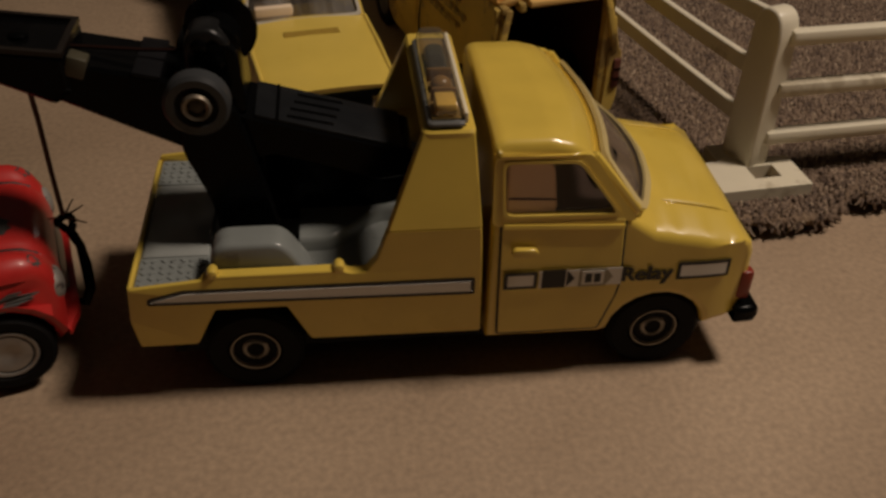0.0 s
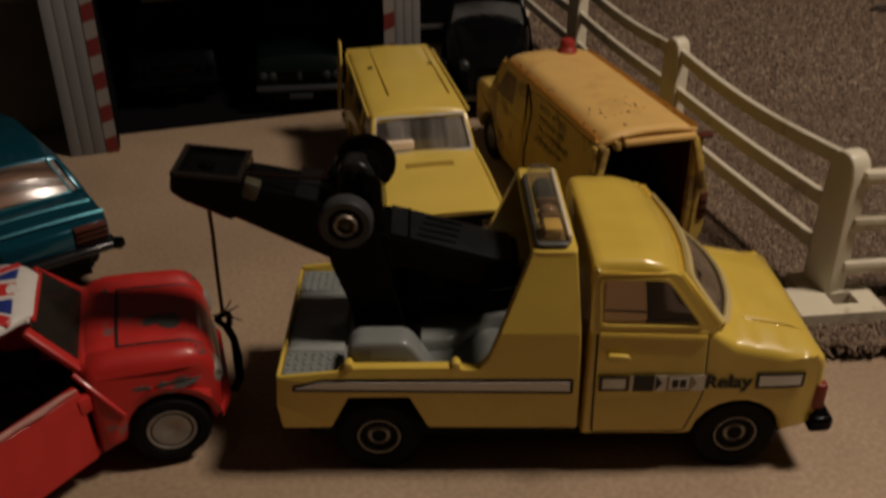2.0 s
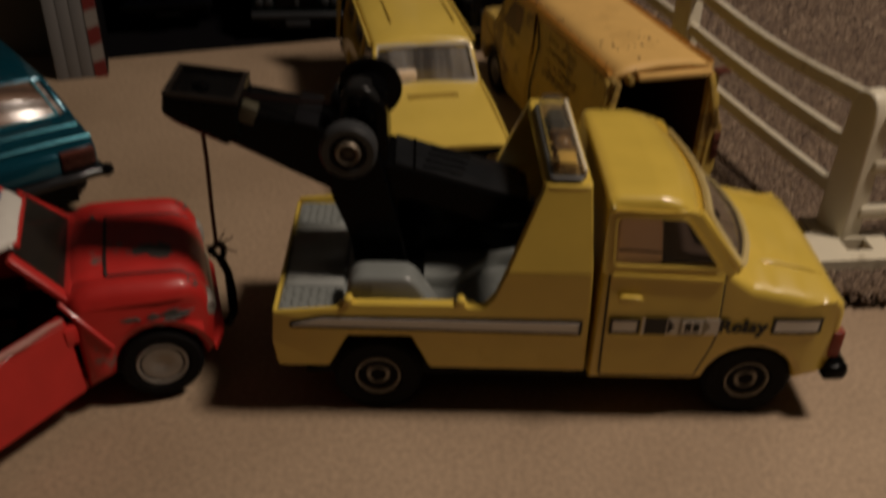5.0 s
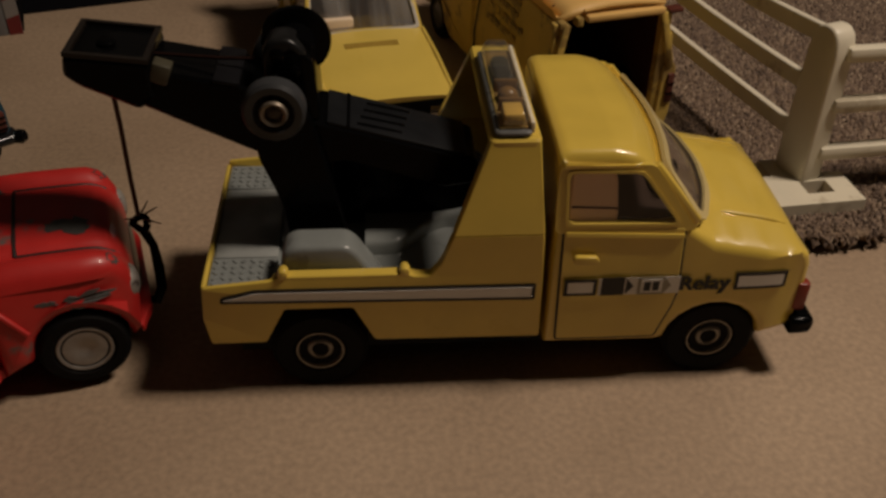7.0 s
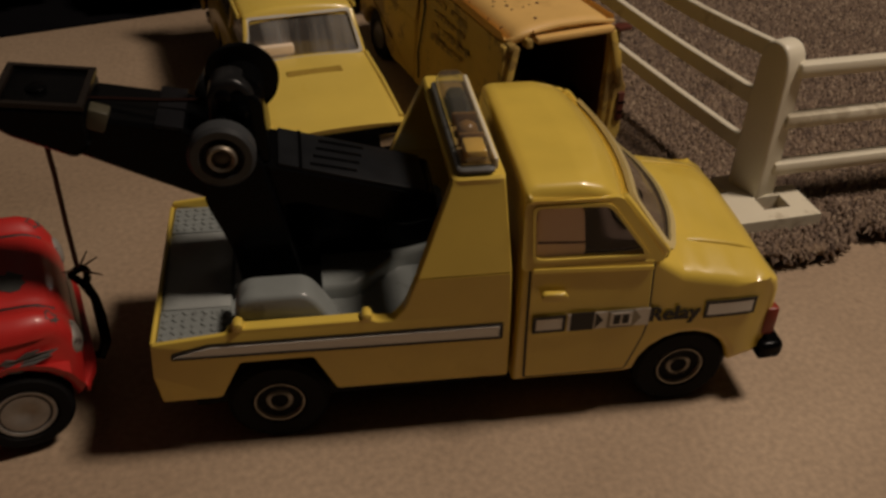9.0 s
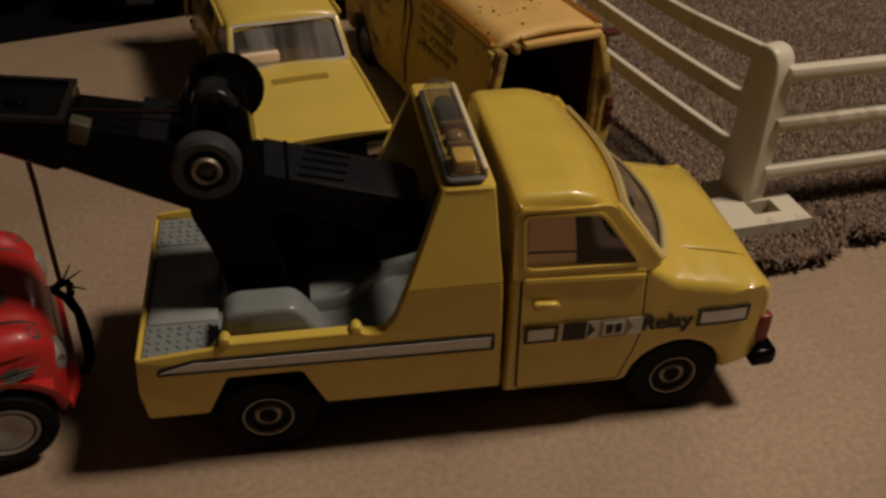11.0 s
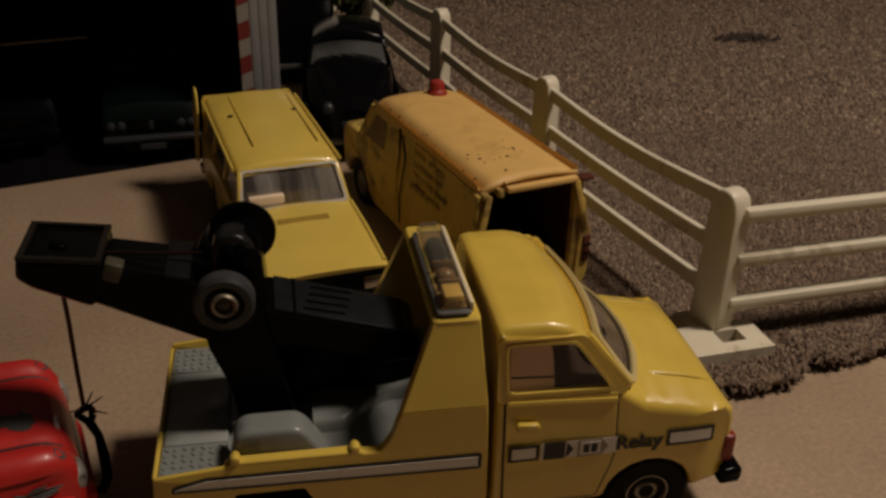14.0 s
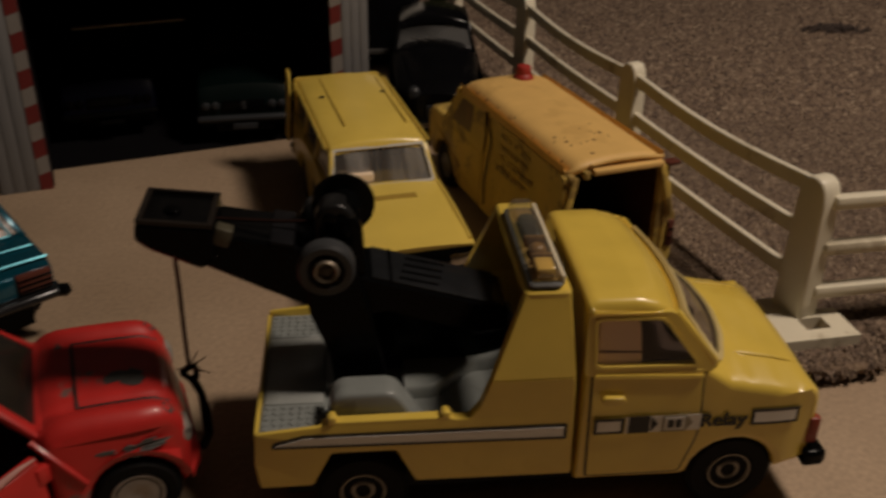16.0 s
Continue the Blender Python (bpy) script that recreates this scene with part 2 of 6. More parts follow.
def stone_floor():
    """Pressed fibre board: tan, fine fibres, faint scuffs."""
    m = bpy.data.materials.new("tan_fibre_board")
    m.use_nodes = True
    nt = m.node_tree
    b = nt.nodes["Principled BSDF"]
    b.inputs["Roughness"].default_value = 0.75
    co = nt.nodes.new("ShaderNodeTexCoord")
    big = nt.nodes.new("ShaderNodeTexNoise")
    big.inputs["Scale"].default_value = 16
    big.inputs["Detail"].default_value = 6
    fine = nt.nodes.new("ShaderNodeTexNoise")
    fine.inputs["Scale"].default_value = 750
    fine.inputs["Detail"].default_value = 4
    spots = nt.nodes.new("ShaderNodeTexVoronoi")
    spots.inputs["Scale"].default_value = 45
    for k in (big, fine, spots):
        nt.links.new(co.outputs["Object"], k.inputs["Vector"])
    r1 = nt.nodes.new("ShaderNodeValToRGB")
    r1.color_ramp.elements[0].position, r1.color_ramp.elements[0].color = 0.3, (0.276, 0.194, 0.122, 1)
    r1.color_ramp.elements[1].position, r1.color_ramp.elements[1].color = 0.7, (0.394, 0.287, 0.19, 1)
    nt.links.new(big.outputs["Fac"], r1.inputs[0])
    mx = nt.nodes.new("ShaderNodeMix")
    mx.data_type, mx.blend_type = "RGBA", "OVERLAY"
    mx.inputs[0].default_value = 0.38
    nt.links.new(r1.outputs[0], mx.inputs[6])
    nt.links.new(fine.outputs["Fac"], mx.inputs[7])
    sp = nt.nodes.new("ShaderNodeMapRange")
    sp.inputs[1].default_value, sp.inputs[2].default_value = 0.02, 0.05
    sp.inputs[3].default_value, sp.inputs[4].default_value = 0.55, 0.0
    nt.links.new(spots.outputs["Distance"], sp.inputs[0])
    m2 = nt.nodes.new("ShaderNodeMix")
    m2.data_type = "RGBA"
    m2.inputs[7].default_value = (0.2, 0.13, 0.08, 1)
    nt.links.new(sp.outputs[0], m2.inputs[0])
    nt.links.new(mx.outputs[2], m2.inputs[6])
    nt.links.new(m2.outputs[2], b.inputs["Base Color"])
    bp = nt.nodes.new("ShaderNodeBump")
    bp.inputs["Strength"].default_value, bp.inputs["Distance"].default_value = 0.12, 0.0002
    nt.links.new(fine.outputs["Fac"], bp.inputs["Height"])
    nt.links.new(bp.outputs["Normal"], b.inputs["Normal"])
    return m


def carpet_mat():
    """Short looped pile, brown flecked with pale and dark yarn."""
    m = bpy.data.materials.new("flecked_brown_carpet")
    m.use_nodes = True
    nt = m.node_tree
    b = nt.nodes["Principled BSDF"]
    b.inputs["Roughness"].default_value = 0.95
    co = nt.nodes.new("ShaderNodeTexCoord")
    v = nt.nodes.new("ShaderNodeTexVoronoi")
    v.inputs["Scale"].default_value = 520
    n = nt.nodes.new("ShaderNodeTexNoise")
    n.inputs["Scale"].default_value = 240
    n.inputs["Detail"].default_value = 5
    n.inputs["Roughness"].default_value = 0.7
    big = nt.nodes.new("ShaderNodeTexNoise")
    big.inputs["Scale"].default_value = 55
    big.inputs["Detail"].default_value = 6
    for k in (v, n, big):
        nt.links.new(co.outputs["Object"], k.inputs["Vector"])
    r = nt.nodes.new("ShaderNodeValToRGB")
    e = r.color_ramp.elements
    e[0].position, e[0].color = 0.3, (0.105, 0.07, 0.048, 1)
    e[1].position, e[1].color = 0.72, (0.29, 0.215, 0.136, 1)
    x = e.new(0.5)
    x.color = (0.178, 0.12, 0.076, 1)
    nt.links.new(n.outputs["Fac"], r.inputs[0])
    mx = nt.nodes.new("ShaderNodeMix")
    mx.data_type, mx.blend_type = "RGBA", "OVERLAY"
    mx.inputs[0].default_value = 0.5
    nt.links.new(r.outputs[0], mx.inputs[6])
    nt.links.new(big.outputs["Fac"], mx.inputs[7])
    nt.links.new(mx.outputs[2], b.inputs["Base Color"])
    bp = nt.nodes.new("ShaderNodeBump")
    bp.inputs["Strength"].default_value, bp.inputs["Distance"].default_value = 0.65, 0.0013
    nt.links.new(v.outputs["Distance"], bp.inputs["Height"])
    nt.links.new(bp.outputs["Normal"], b.inputs["Normal"])
    return m


BOARD = stone_floor()
CARPET = carpet_mat()

# ---- mesh helpers; all shapes are given in millimetres ----
MM = 0.001


def finish(name, bm, material, parent=None, label="", angle=40.0, smooth=True):
    bmesh.ops.recalc_face_normals(bm, faces=bm.faces)
    me = bpy.data.meshes.new(name)
    bm.to_mesh(me)
    bm.free()
    me.transform(Matrix.Scale(MM, 4))
    me.materials.append(material)
    if smooth:
        me.polygons.foreach_set("use_smooth", [True] * len(me.polygons))
        me.set_sharp_from_angle(angle=radians(angle))
    ob = new(name, me)
    if parent is not None:
        ob.parent = parent
    if label:
        ob["label"] = label
    return ob


def part(name, bm, material, parent, label="", angle=40.0):
    return finish(name, bm, material, parent, label, angle)


def thing(name, m, label, category, group=""):
    ob = new(name)
    ob.empty_display_size = 0.01
    ob.matrix_world = m
    return tagged(ob, label, category, group)


def mmpose(x, y, z, rx=0, ry=0, rz=0):
    return pose(x * MM, y * MM, z * MM, rx, ry, rz)


def add_box(bm, x0, x1, y0, y1, z0, z1, bevel=0.0, seg=2, m=None):
    r = bmesh.ops.create_cube(bm, size=1.0)
    mt = Matrix.Translation(((x0 + x1) / 2, (y0 + y1) / 2, (z0 + z1) / 2)) @ Matrix.Diagonal((x1 - x0, y1 - y0, z1 - z0, 1))
    bmesh.ops.transform(bm, matrix=mt, verts=r["verts"])
    vs = r["verts"]
    if bevel > 0:
        es = list({e for v in vs for e in v.link_edges})
        res = bmesh.ops.bevel(bm, geom=es, offset=bevel, segments=seg, affect="EDGES", profile=0.5)
        vs = list({v for f in res["faces"] for v in f.verts} | {v for v in vs if v.is_valid})
    if m is not None:
        bmesh.ops.transform(bm, matrix=m, verts=vs)
    return vs


def box(*a, **k):
    bm = bmesh.new()
    add_box(bm, *a, **k)
    return bm


def add_lathe(bm, profile, seg=32, axis="y", centre=(0, 0, 0)):
    """Turn a profile of (radius, along) about an axis."""
    rings = []
    for r, a in profile:
        ring = []
        for i in range(seg):
            t = 2 * math.pi * i / seg
            c, s = r * math.cos(t), r * math.sin(t)
            p = {"y": (c, a, s), "x": (a, c, s), "z": (c, s, a)}[axis]
            ring.append(bm.verts.new((p[0] + centre[0], p[1] + centre[1], p[2] + centre[2])))
        rings.append(ring)
    for a, b in zip(rings, rings[1:]):
        for i in range(seg):
            bm.faces.new((a[i], a[(i + 1) % seg], b[(i + 1) % seg], b[i]))
    bm.faces.new(rings[0])
    bm.faces.new(rings[-1])


def lathe(profile, seg=32, axis="y", centre=(0, 0, 0)):
    bm = bmesh.new()
    add_lathe(bm, profile, seg, axis, centre)
    return bm


def add_tube(bm, pts, r, seg=8):
    """A round rod through the points."""
    pts = [Vector(p) for p in pts]
    rings = []
    for i, p in enumerate(pts):
        d = (pts[min(i + 1, len(pts) - 1)] - pts[max(i - 1, 0)]).normalized()
        a = d.orthogonal().normalized() if i == 0 else (rings[-1][1] - d * d.dot(rings[-1][1])).normalized()
        b = d.cross(a)
        rr = r[i] if isinstance(r, (list, tuple)) else r
        rings.append(([bm.verts.new(p + (a * math.cos(2 * math.pi * k / seg) + b * math.sin(2 * math.pi * k / seg)) * rr) for k in range(seg)], a))
    for (u, _), (v, _) in zip(rings, rings[1:]):
        for k in range(seg):
            bm.faces.new((u[k], u[(k + 1) % seg], v[(k + 1) % seg], v[k]))
    bm.faces.new(rings[0][0])
    bm.faces.new(rings[-1][0])


def tube(pts, r, seg=8):
    bm = bmesh.new()
    add_tube(bm, pts, r, seg)
    return bm


def inset(poly, d):
    """A polygon moved inwards by d (counter-clockwise or clockwise)."""
    area = sum(a[0] * b[1] - b[0] * a[1] for a, b in zip(poly, poly[1:] + poly[:1]))
    sg = 1 if area > 0 else -1
    out = []
    n = len(poly)
    for i in range(n):
        p, q, r = Vector(poly[i - 1]), Vector(poly[i]), Vector(poly[(i + 1) % n])
        e1, e2 = (q - p).normalized(), (r - q).normalized()
        n1, n2 = Vector((-e1.y, e1.x)) * sg, Vector((-e2.y, e2.x)) * sg
        b = n1 + n2
        if b.length < 1e-6:
            b = n1
        b.normalize()
        out.append(tuple(q + b * d / max(0.5, b.dot(n1))))
    return out


def rounded(poly, r, k=3):
    """Corners of a polygon cut round with radius about r."""
    out = []
    n = len(poly)
    for i in range(n):
        p, q, s = Vector(poly[i - 1]), Vector(poly[i]), Vector(poly[(i + 1) % n])
        d1, d2 = min(r, (p - q).length * 0.45), min(r, (s - q).length * 0.45)
        a, c = q + (p - q).normalized() * d1, q + (s - q).normalized() * d2
        for j in range(k + 1):
            t = j / k
            out.append(tuple(a * (1 - t) ** 2 + q * 2 * t * (1 - t) + c * t ** 2))
    return out


def arch(cx, cz, r, a0=-10, a1=190, n=10):
    """Points of a wheel arch from front to rear or the other way, in (x, z)."""
    return [(cx + r * math.cos(radians(a0 + (a1 - a0) * i / n)), cz + r * math.sin(radians(a0 + (a1 - a0) * i / n))) for i in range(n + 1)]


def cap(bm, ring, poly):
    """Fill an outline with triangles, hollows included."""
    for a, b, c in tessellate_polygon([[Vector((u, v, 0)) for u, v in poly]]):
        if len({a, b, c}) == 3:
            bm.faces.new((ring[a], ring[b], ring[c]))


def slab(poly, half, edge=1.0, slices=6, bm=None, y_mid=0.0):
    """A side outline in (x, z) drawn out sideways to both sides, its rims rounded. half: the half width, or a function of x and z that gives it."""
    bm = bm or bmesh.new()
    hw = half if callable(half) else (lambda x, z: half)
    rims = []
    for k in range(4):
        t = math.pi / 2 * k / 3
        rims.append((edge * (1 - math.cos(t)), edge * (1 - math.sin(t))))
    loops = []
    for back, inn in rims:
        loops.append((-1, back, inn))
    for s in range(1, slices):
        loops.append((-1 + 2 * s / slices, None, 0.0))
    for back, inn in reversed(rims):
        loops.append((1, back, inn))
    prev = None
    first = None
    for s, back, inn in loops:
        pl = inset(poly, inn) if inn > 1e-6 else poly
        ring = []
        for (x, z), (x0, z0) in zip(pl, poly):
            w = hw(x0, z0)
            y = s * (w - back) if back is not None else s * (w - edge)
            ring.append(bm.verts.new((x, y + y_mid, z)))
        if prev:
            for i in range(len(ring)):
                j = (i + 1) % len(ring)
                bm.faces.new((prev[i], prev[j], ring[j], ring[i]))
        else:
            first = ring
        prev = ring
    cap(bm, first, poly)
    cap(bm, prev, poly)
    return bm


def plate(poly, thick, place, edge=0.0, bm=None):
    """A flat outline in (u, v) with a thickness, put where place(u, v, w) says."""
    bm = bm or bmesh.new()
    rings = []
    for inn, w in ((edge, 0.0), (0.0, edge), (0.0, thick - edge), (edge, thick)) if edge > 0 else ((0, 0.0), (0, thick)):
        pl = inset(poly, inn) if inn else poly
        rings.append([bm.verts.new(place(u, v, w)) for u, v in pl])
    for a, b in zip(rings, rings[1:]):
        for i in range(len(a)):
            j = (i + 1) % len(a)
            bm.faces.new((a[i], a[j], b[j], b[i]))
    cap(bm, rings[0], poly)
    cap(bm, rings[-1], poly)
    return bm


def strip(u0, u1, v0, v1, thick, place, n=6):
    """A plate whose long way bends with the surface that it lies on."""
    bm = bmesh.new()
    rows = []
    for k in range(n + 1):
        u = u0 + (u1 - u0) * k / n
        rows.append([bm.verts.new(place(u, v, w)) for v, w in ((v0, 0.0), (v1, 0.0), (v1, thick), (v0, thick))])
    for a, b in zip(rows, rows[1:]):
        for i in range(4):
            bm.faces.new((a[i], a[(i + 1) % 4], b[(i + 1) % 4], b[i]))
    bm.faces.new(rows[0])
    bm.faces.new(rows[-1])
    return bm


def ring_plate(outer, inner, thick, place, bm=None):
    """A frame between two outlines with the same number of corners."""
    bm = bm or bmesh.new()
    lo = [[bm.verts.new(place(u, v, w)) for u, v in pl] for pl in (outer, inner) for w in (0.0, thick)]
    o0, o1, i0, i1 = lo
    n = len(outer)
    for i in range(n):
        j = (i + 1) % n
        bm.faces.new((o0[i], o0[j], i0[j], i0[i]))
        bm.faces.new((o1[i], o1[j], i1[j], i1[i]))
        bm.faces.new((o0[i], o0[j], o1[j], o1[i]))
        bm.faces.new((i0[i], i0[j], i1[j], i1[i]))
    return bm


def quad_pane(a, b, c, d, thick=0.5):
    """A pane through four corners, with a thickness."""
    bm = bmesh.new()
    p = [Vector(v) for v in (a, b, c, d)]
    n = (p[1] - p[0]).cross(p[3] - p[0]).normalized() * thick / 2
    lo = [bm.verts.new(v - n) for v in p]
    hi = [bm.verts.new(v + n) for v in p]
    bm.faces.new(lo)
    bm.faces.new(hi)
    for i in range(4):
        j = (i + 1) % 4
        bm.faces.new((lo[i], lo[j], hi[j], hi[i]))
    return bm


def bar(a, b, w, h, up=(0, 0, 1), bm=None, bevel=0.0):
    """A squared rod from a to b, w wide and h high."""
    bm = bm or bmesh.new()
    a, b = Vector(a), Vector(b)
    d = (b - a).normalized()
    s = d.cross(Vector(up)).normalized()
    u = s.cross(d)
    m = Matrix((d, s, u)).transposed().to_4x4()
    m.translation = (a + b) / 2
    add_box(bm, -(b - a).length / 2, (b - a).length / 2, -w / 2, w / 2, -h / 2, h / 2, bevel=bevel, m=m)
    return bm


def swept(pts, w, h):
    """One bent bar with a squared section through the points, upright."""
    bm = bmesh.new()
    pts = [Vector(p) for p in pts]
    prev = None
    c = 0.2
    sec = [(-w / 2 + c, -h / 2), (w / 2 - c, -h / 2), (w / 2, -h / 2 + c), (w / 2, h / 2 - c), (w / 2 - c, h / 2), (-w / 2 + c, h / 2), (-w / 2, h / 2 - c), (-w / 2, -h / 2 + c)]
    for i, p in enumerate(pts):
        d = pts[min(i + 1, len(pts) - 1)] - pts[max(i - 1, 0)]
        side_v = Vector((d.y, -d.x, 0)).normalized()
        ring = [bm.verts.new(p + side_v * a + Vector((0, 0, b))) for a, b in sec]
        if prev:
            for k in range(8):
                bm.faces.new((prev[k], prev[(k + 1) % 8], ring[(k + 1) % 8], ring[k]))
        else:
            bm.faces.new(ring)
        prev = ring
    bm.faces.new(prev)
    return bm


def wheel(parent, x, y, z, r, wide, rim_r, side, rim_mat, hub="star"):
    """A tyre with tread shoulders and a plated rim; side is -1 or 1 for the outer face."""
    tyre = part("wheel", lathe([(r * 0.6, -wide / 2 + 0.6), (r * 0.9, -wide / 2), (r, -wide / 2 + 0.8), (r, wide / 2 - 0.8), (r * 0.9, wide / 2), (rim_r * 1.12, wide / 2), (rim_r, wide / 2 - 0.7)], 36), RUBBER, parent)
    tyre.matrix_local = Matrix.Translation(Vector((x, y, z)) * MM) @ Matrix.Diagonal((1, side, 1, 1))
    o = wide / 2
    if hub == "star":
        prof = [(rim_r, o - 1.4), (rim_r, o - 0.3), (rim_r * 0.97, o - 0.05), (rim_r * 0.91, o - 0.1), (rim_r * 0.85, o - 0.8), (rim_r * 0.56, o - 0.95), (rim_r * 0.5, o - 0.5), (rim_r * 0.43, o - 0.35), (rim_r * 0.36, o - 0.5), (rim_r * 0.32, o - 1.0)]
    else:
        prof = [(rim_r, o - 1.4), (rim_r, o - 0.3), (rim_r * 0.95, o - 0.1), (rim_r * 0.86, o - 0.2), (rim_r * 0.84, o - 0.7), (rim_r * 0.79, o - 0.7), (rim_r * 0.77, o - 0.3), (rim_r * 0.3, o - 0.15), (rim_r * 0.26, o - 0.3)]
    part("rim", lathe(prof, 36), rim_mat, tyre, "plated metal rim")
    if hub == "star":
        for k in range(4):
            a0 = k * math.pi / 2 + 0.5
            arcp = [(rim_r * rr * math.cos(a0 + a), rim_r * rr * math.sin(a0 + a)) for rr, aa in ((0.8, (0, 0.27, 0.54, 0.81, 1.08)), (0.58, (1.08, 0.81, 0.54, 0.27, 0))) for a in aa]
            part("rim_slot", plate(arcp, 0.6, lambda u, v, w: (u, o - 1.38 + w, v)), RUBBER, tyre, "dark slot of the rim")
    else:
        part("rim_groove", ring_plate([(rim_r * 0.85 * math.cos(a * math.pi / 16), rim_r * 0.85 * math.sin(a * math.pi / 16)) for a in range(32)], [(rim_r * 0.78 * math.cos(a * math.pi / 16), rim_r * 0.78 * math.sin(a * math.pi / 16)) for a in range(32)], 0.2, lambda u, v, w: (u, o - 0.7 + w, v)), DARKGREY, tyre, "dark groove of the rim")
    part("axle_end", lathe([(rim_r * 0.34, o - 1.1), (rim_r * 0.3, o - 0.85), (rim_r * 0.1, o - 0.8)] if hub == "star" else [(rim_r * 0.24, o - 0.9), (rim_r * 0.22, o - 0.5), (rim_r * 0.1, o - 0.45)], 16), RUBBER if hub == "star" else RUST, tyre, "dull axle end")
    return tyre


def text_part(name, body, size, m, material, parent, depth=0.06, align="LEFT", wide=1.0, bold=0.0):
    cu = bpy.data.curves.new(name, "FONT")
    cu.body, cu.size, cu.extrude, cu.align_x = body, size * MM, depth * MM, align
    tmp = bpy.data.objects.new(name + "_tmp", cu)
    scene.collection.objects.link(tmp)
    me = bpy.data.meshes.new_from_object(tmp.evaluated_get(bpy.context.evaluated_depsgraph_get()))
    bpy.data.objects.remove(tmp)
    bpy.data.curves.remove(cu)
    me.name = name
    if bold:
        bm = bmesh.new()
        for k in range(3):
            n0 = len(bm.verts)
            bm.from_mesh(me)
            bm.verts.ensure_lookup_table()
            bmesh.ops.translate(bm, vec=Vector(((k - 1) * bold, (0.5 if k == 1 else 0.0) * bold, k * 0.004)) * MM, verts=bm.verts[n0:])
        bm.to_mesh(me)
        bm.free()
    me.transform(m @ Matrix.Diagonal((wide, 1, 1, 1)))
    me.materials.clear()
    me.materials.append(material)
    ob = new(name, me)
    ob.parent = parent
    return ob


# ---- the room: carpet, walls, ceiling, lamp ----
RA = radians(22.4)
ROOM = Matrix.Rotation(RA, 4, "Z")


def setting(name, bm, material, label, category, m=None, angle=40.0):
    ob = finish(name, bm, material, None, "", angle)
    if m is not None:
        ob.matrix_world = m
    return tagged(ob, label, category, "", "structure")


setting("floor", box(-1800, 2200, -2300, 760, -40, -7), CARPET, "room floor under the play board and carpet", "floor", ROOM)
setting("wall_north", box(-1800, 2200, 760, 860, -40, 2400), PLASTER, "plain warm painted room wall", "wall", ROOM)
setting("wall_south", box(-1800, 2200, -2400, -2300, -40, 2400), PLASTER, "plain warm painted room wall", "wall", ROOM)
setting("wall_east", box(2200, 2300, -2300, 760, -40, 2400), PLASTER, "plain warm painted room wall", "wall", ROOM)
setting("wall_west", box(-1900, -1800, -2300, 760, -40, 2400), PLASTER, "plain warm painted room wall", "wall", ROOM)
setting("ceiling", box(-1800, 2200, -2300, 760, 2400, 2450), CEIL, "plain white room ceiling", "ceiling", ROOM)
setting("play_board", box(-620, 190, -520, 430, -6.9, 0, bevel=0.6), BOARD, "tan fibre play board with faint scuffs", "board")


def carpet_sheet():
    """The fitted carpet beside the board, with an uneven cut edge that curls over the board."""
    bm = bmesh.new()
    edge = [(700, 190), (420, 110), (230, 64), (160, 47.9), (148, 44.8), (143, 43.9), (140.4, 46.8), (137.4, 47.2), (135.7, 43.4), (133.7, 40.2), (127.6, 37.8), (119.8, 36.9), (112, 37.8), (100, 37), (84, 62), (72, 110), (58, 180), (40, 260), (22, 340), (0, 440), (-10, 500)]
    pts = []
    for a, b in zip(edge, edge[1:]):
        n = max(2, int((Vector(b) - Vector(a)).length / 1.2))
        for i in range(n):
            p = Vector(a).lerp(Vector(b), i / n)
            d = (Vector(b) - Vector(a)).normalized()
            w = noise.noise((p.x * 0.06, p.y * 0.06, 0)) * 0.9 + noise.noise((p.x * 0.35, p.y * 0.35, 3)) * 0.7 + noise.noise((p.x * 1.1, p.y * 1.1, 5)) * 0.7
            pts.append(p + Vector((-d.y, d.x)) * w)
    prev = None
    for i, p in enumerate(pts):
        # rows from the cut edge outwards over the pile
        d = (Vector((420, 330)) - p)
        d.normalize()
        col = []
        for k, (o, z) in enumerate(((9.0, 0.1), (5.0, 0.6), (2.2, 2.0), (0.7, 3.3), (0.0, 4.1), (0.5, 5.0), (2.2, 5.5), (6, 4.6), (14, 3.1), (40, 3.0))):
            q = p + d * o
            z += noise.noise((q.x * 0.12, q.y * 0.12, 7)) * (0.7 if 1 < k < 8 else 0.1)
            col.append(bm.verts.new((q.x, q.y, z)))
        q = p + d * 90
        col.append(bm.verts.new((q.x, q.y, 3.0)))
        if prev:
            for a, b, c2, e in zip(prev, prev[1:], col[1:], col):
                bm.faces.new((a, b, c2, e))
        prev = col
    return bm


setting("carpet", carpet_sheet(), CARPET, "flecked brown looped carpet with a ragged cut edge", "carpet")
field = bmesh.new()
vs = [field.verts.new((x, y, 2.9)) for x, y in ((150, 75), (300, 130), (700, 230), (1900, 500), (1700, 1400), (-100, 1000), (-15, 560), (30, 420), (60, 330), (80, 240), (98, 160), (118, 90))]
field.faces.new(vs)
setting("carpet_field", field, CARPET, "flecked brown looped carpet", "carpet")


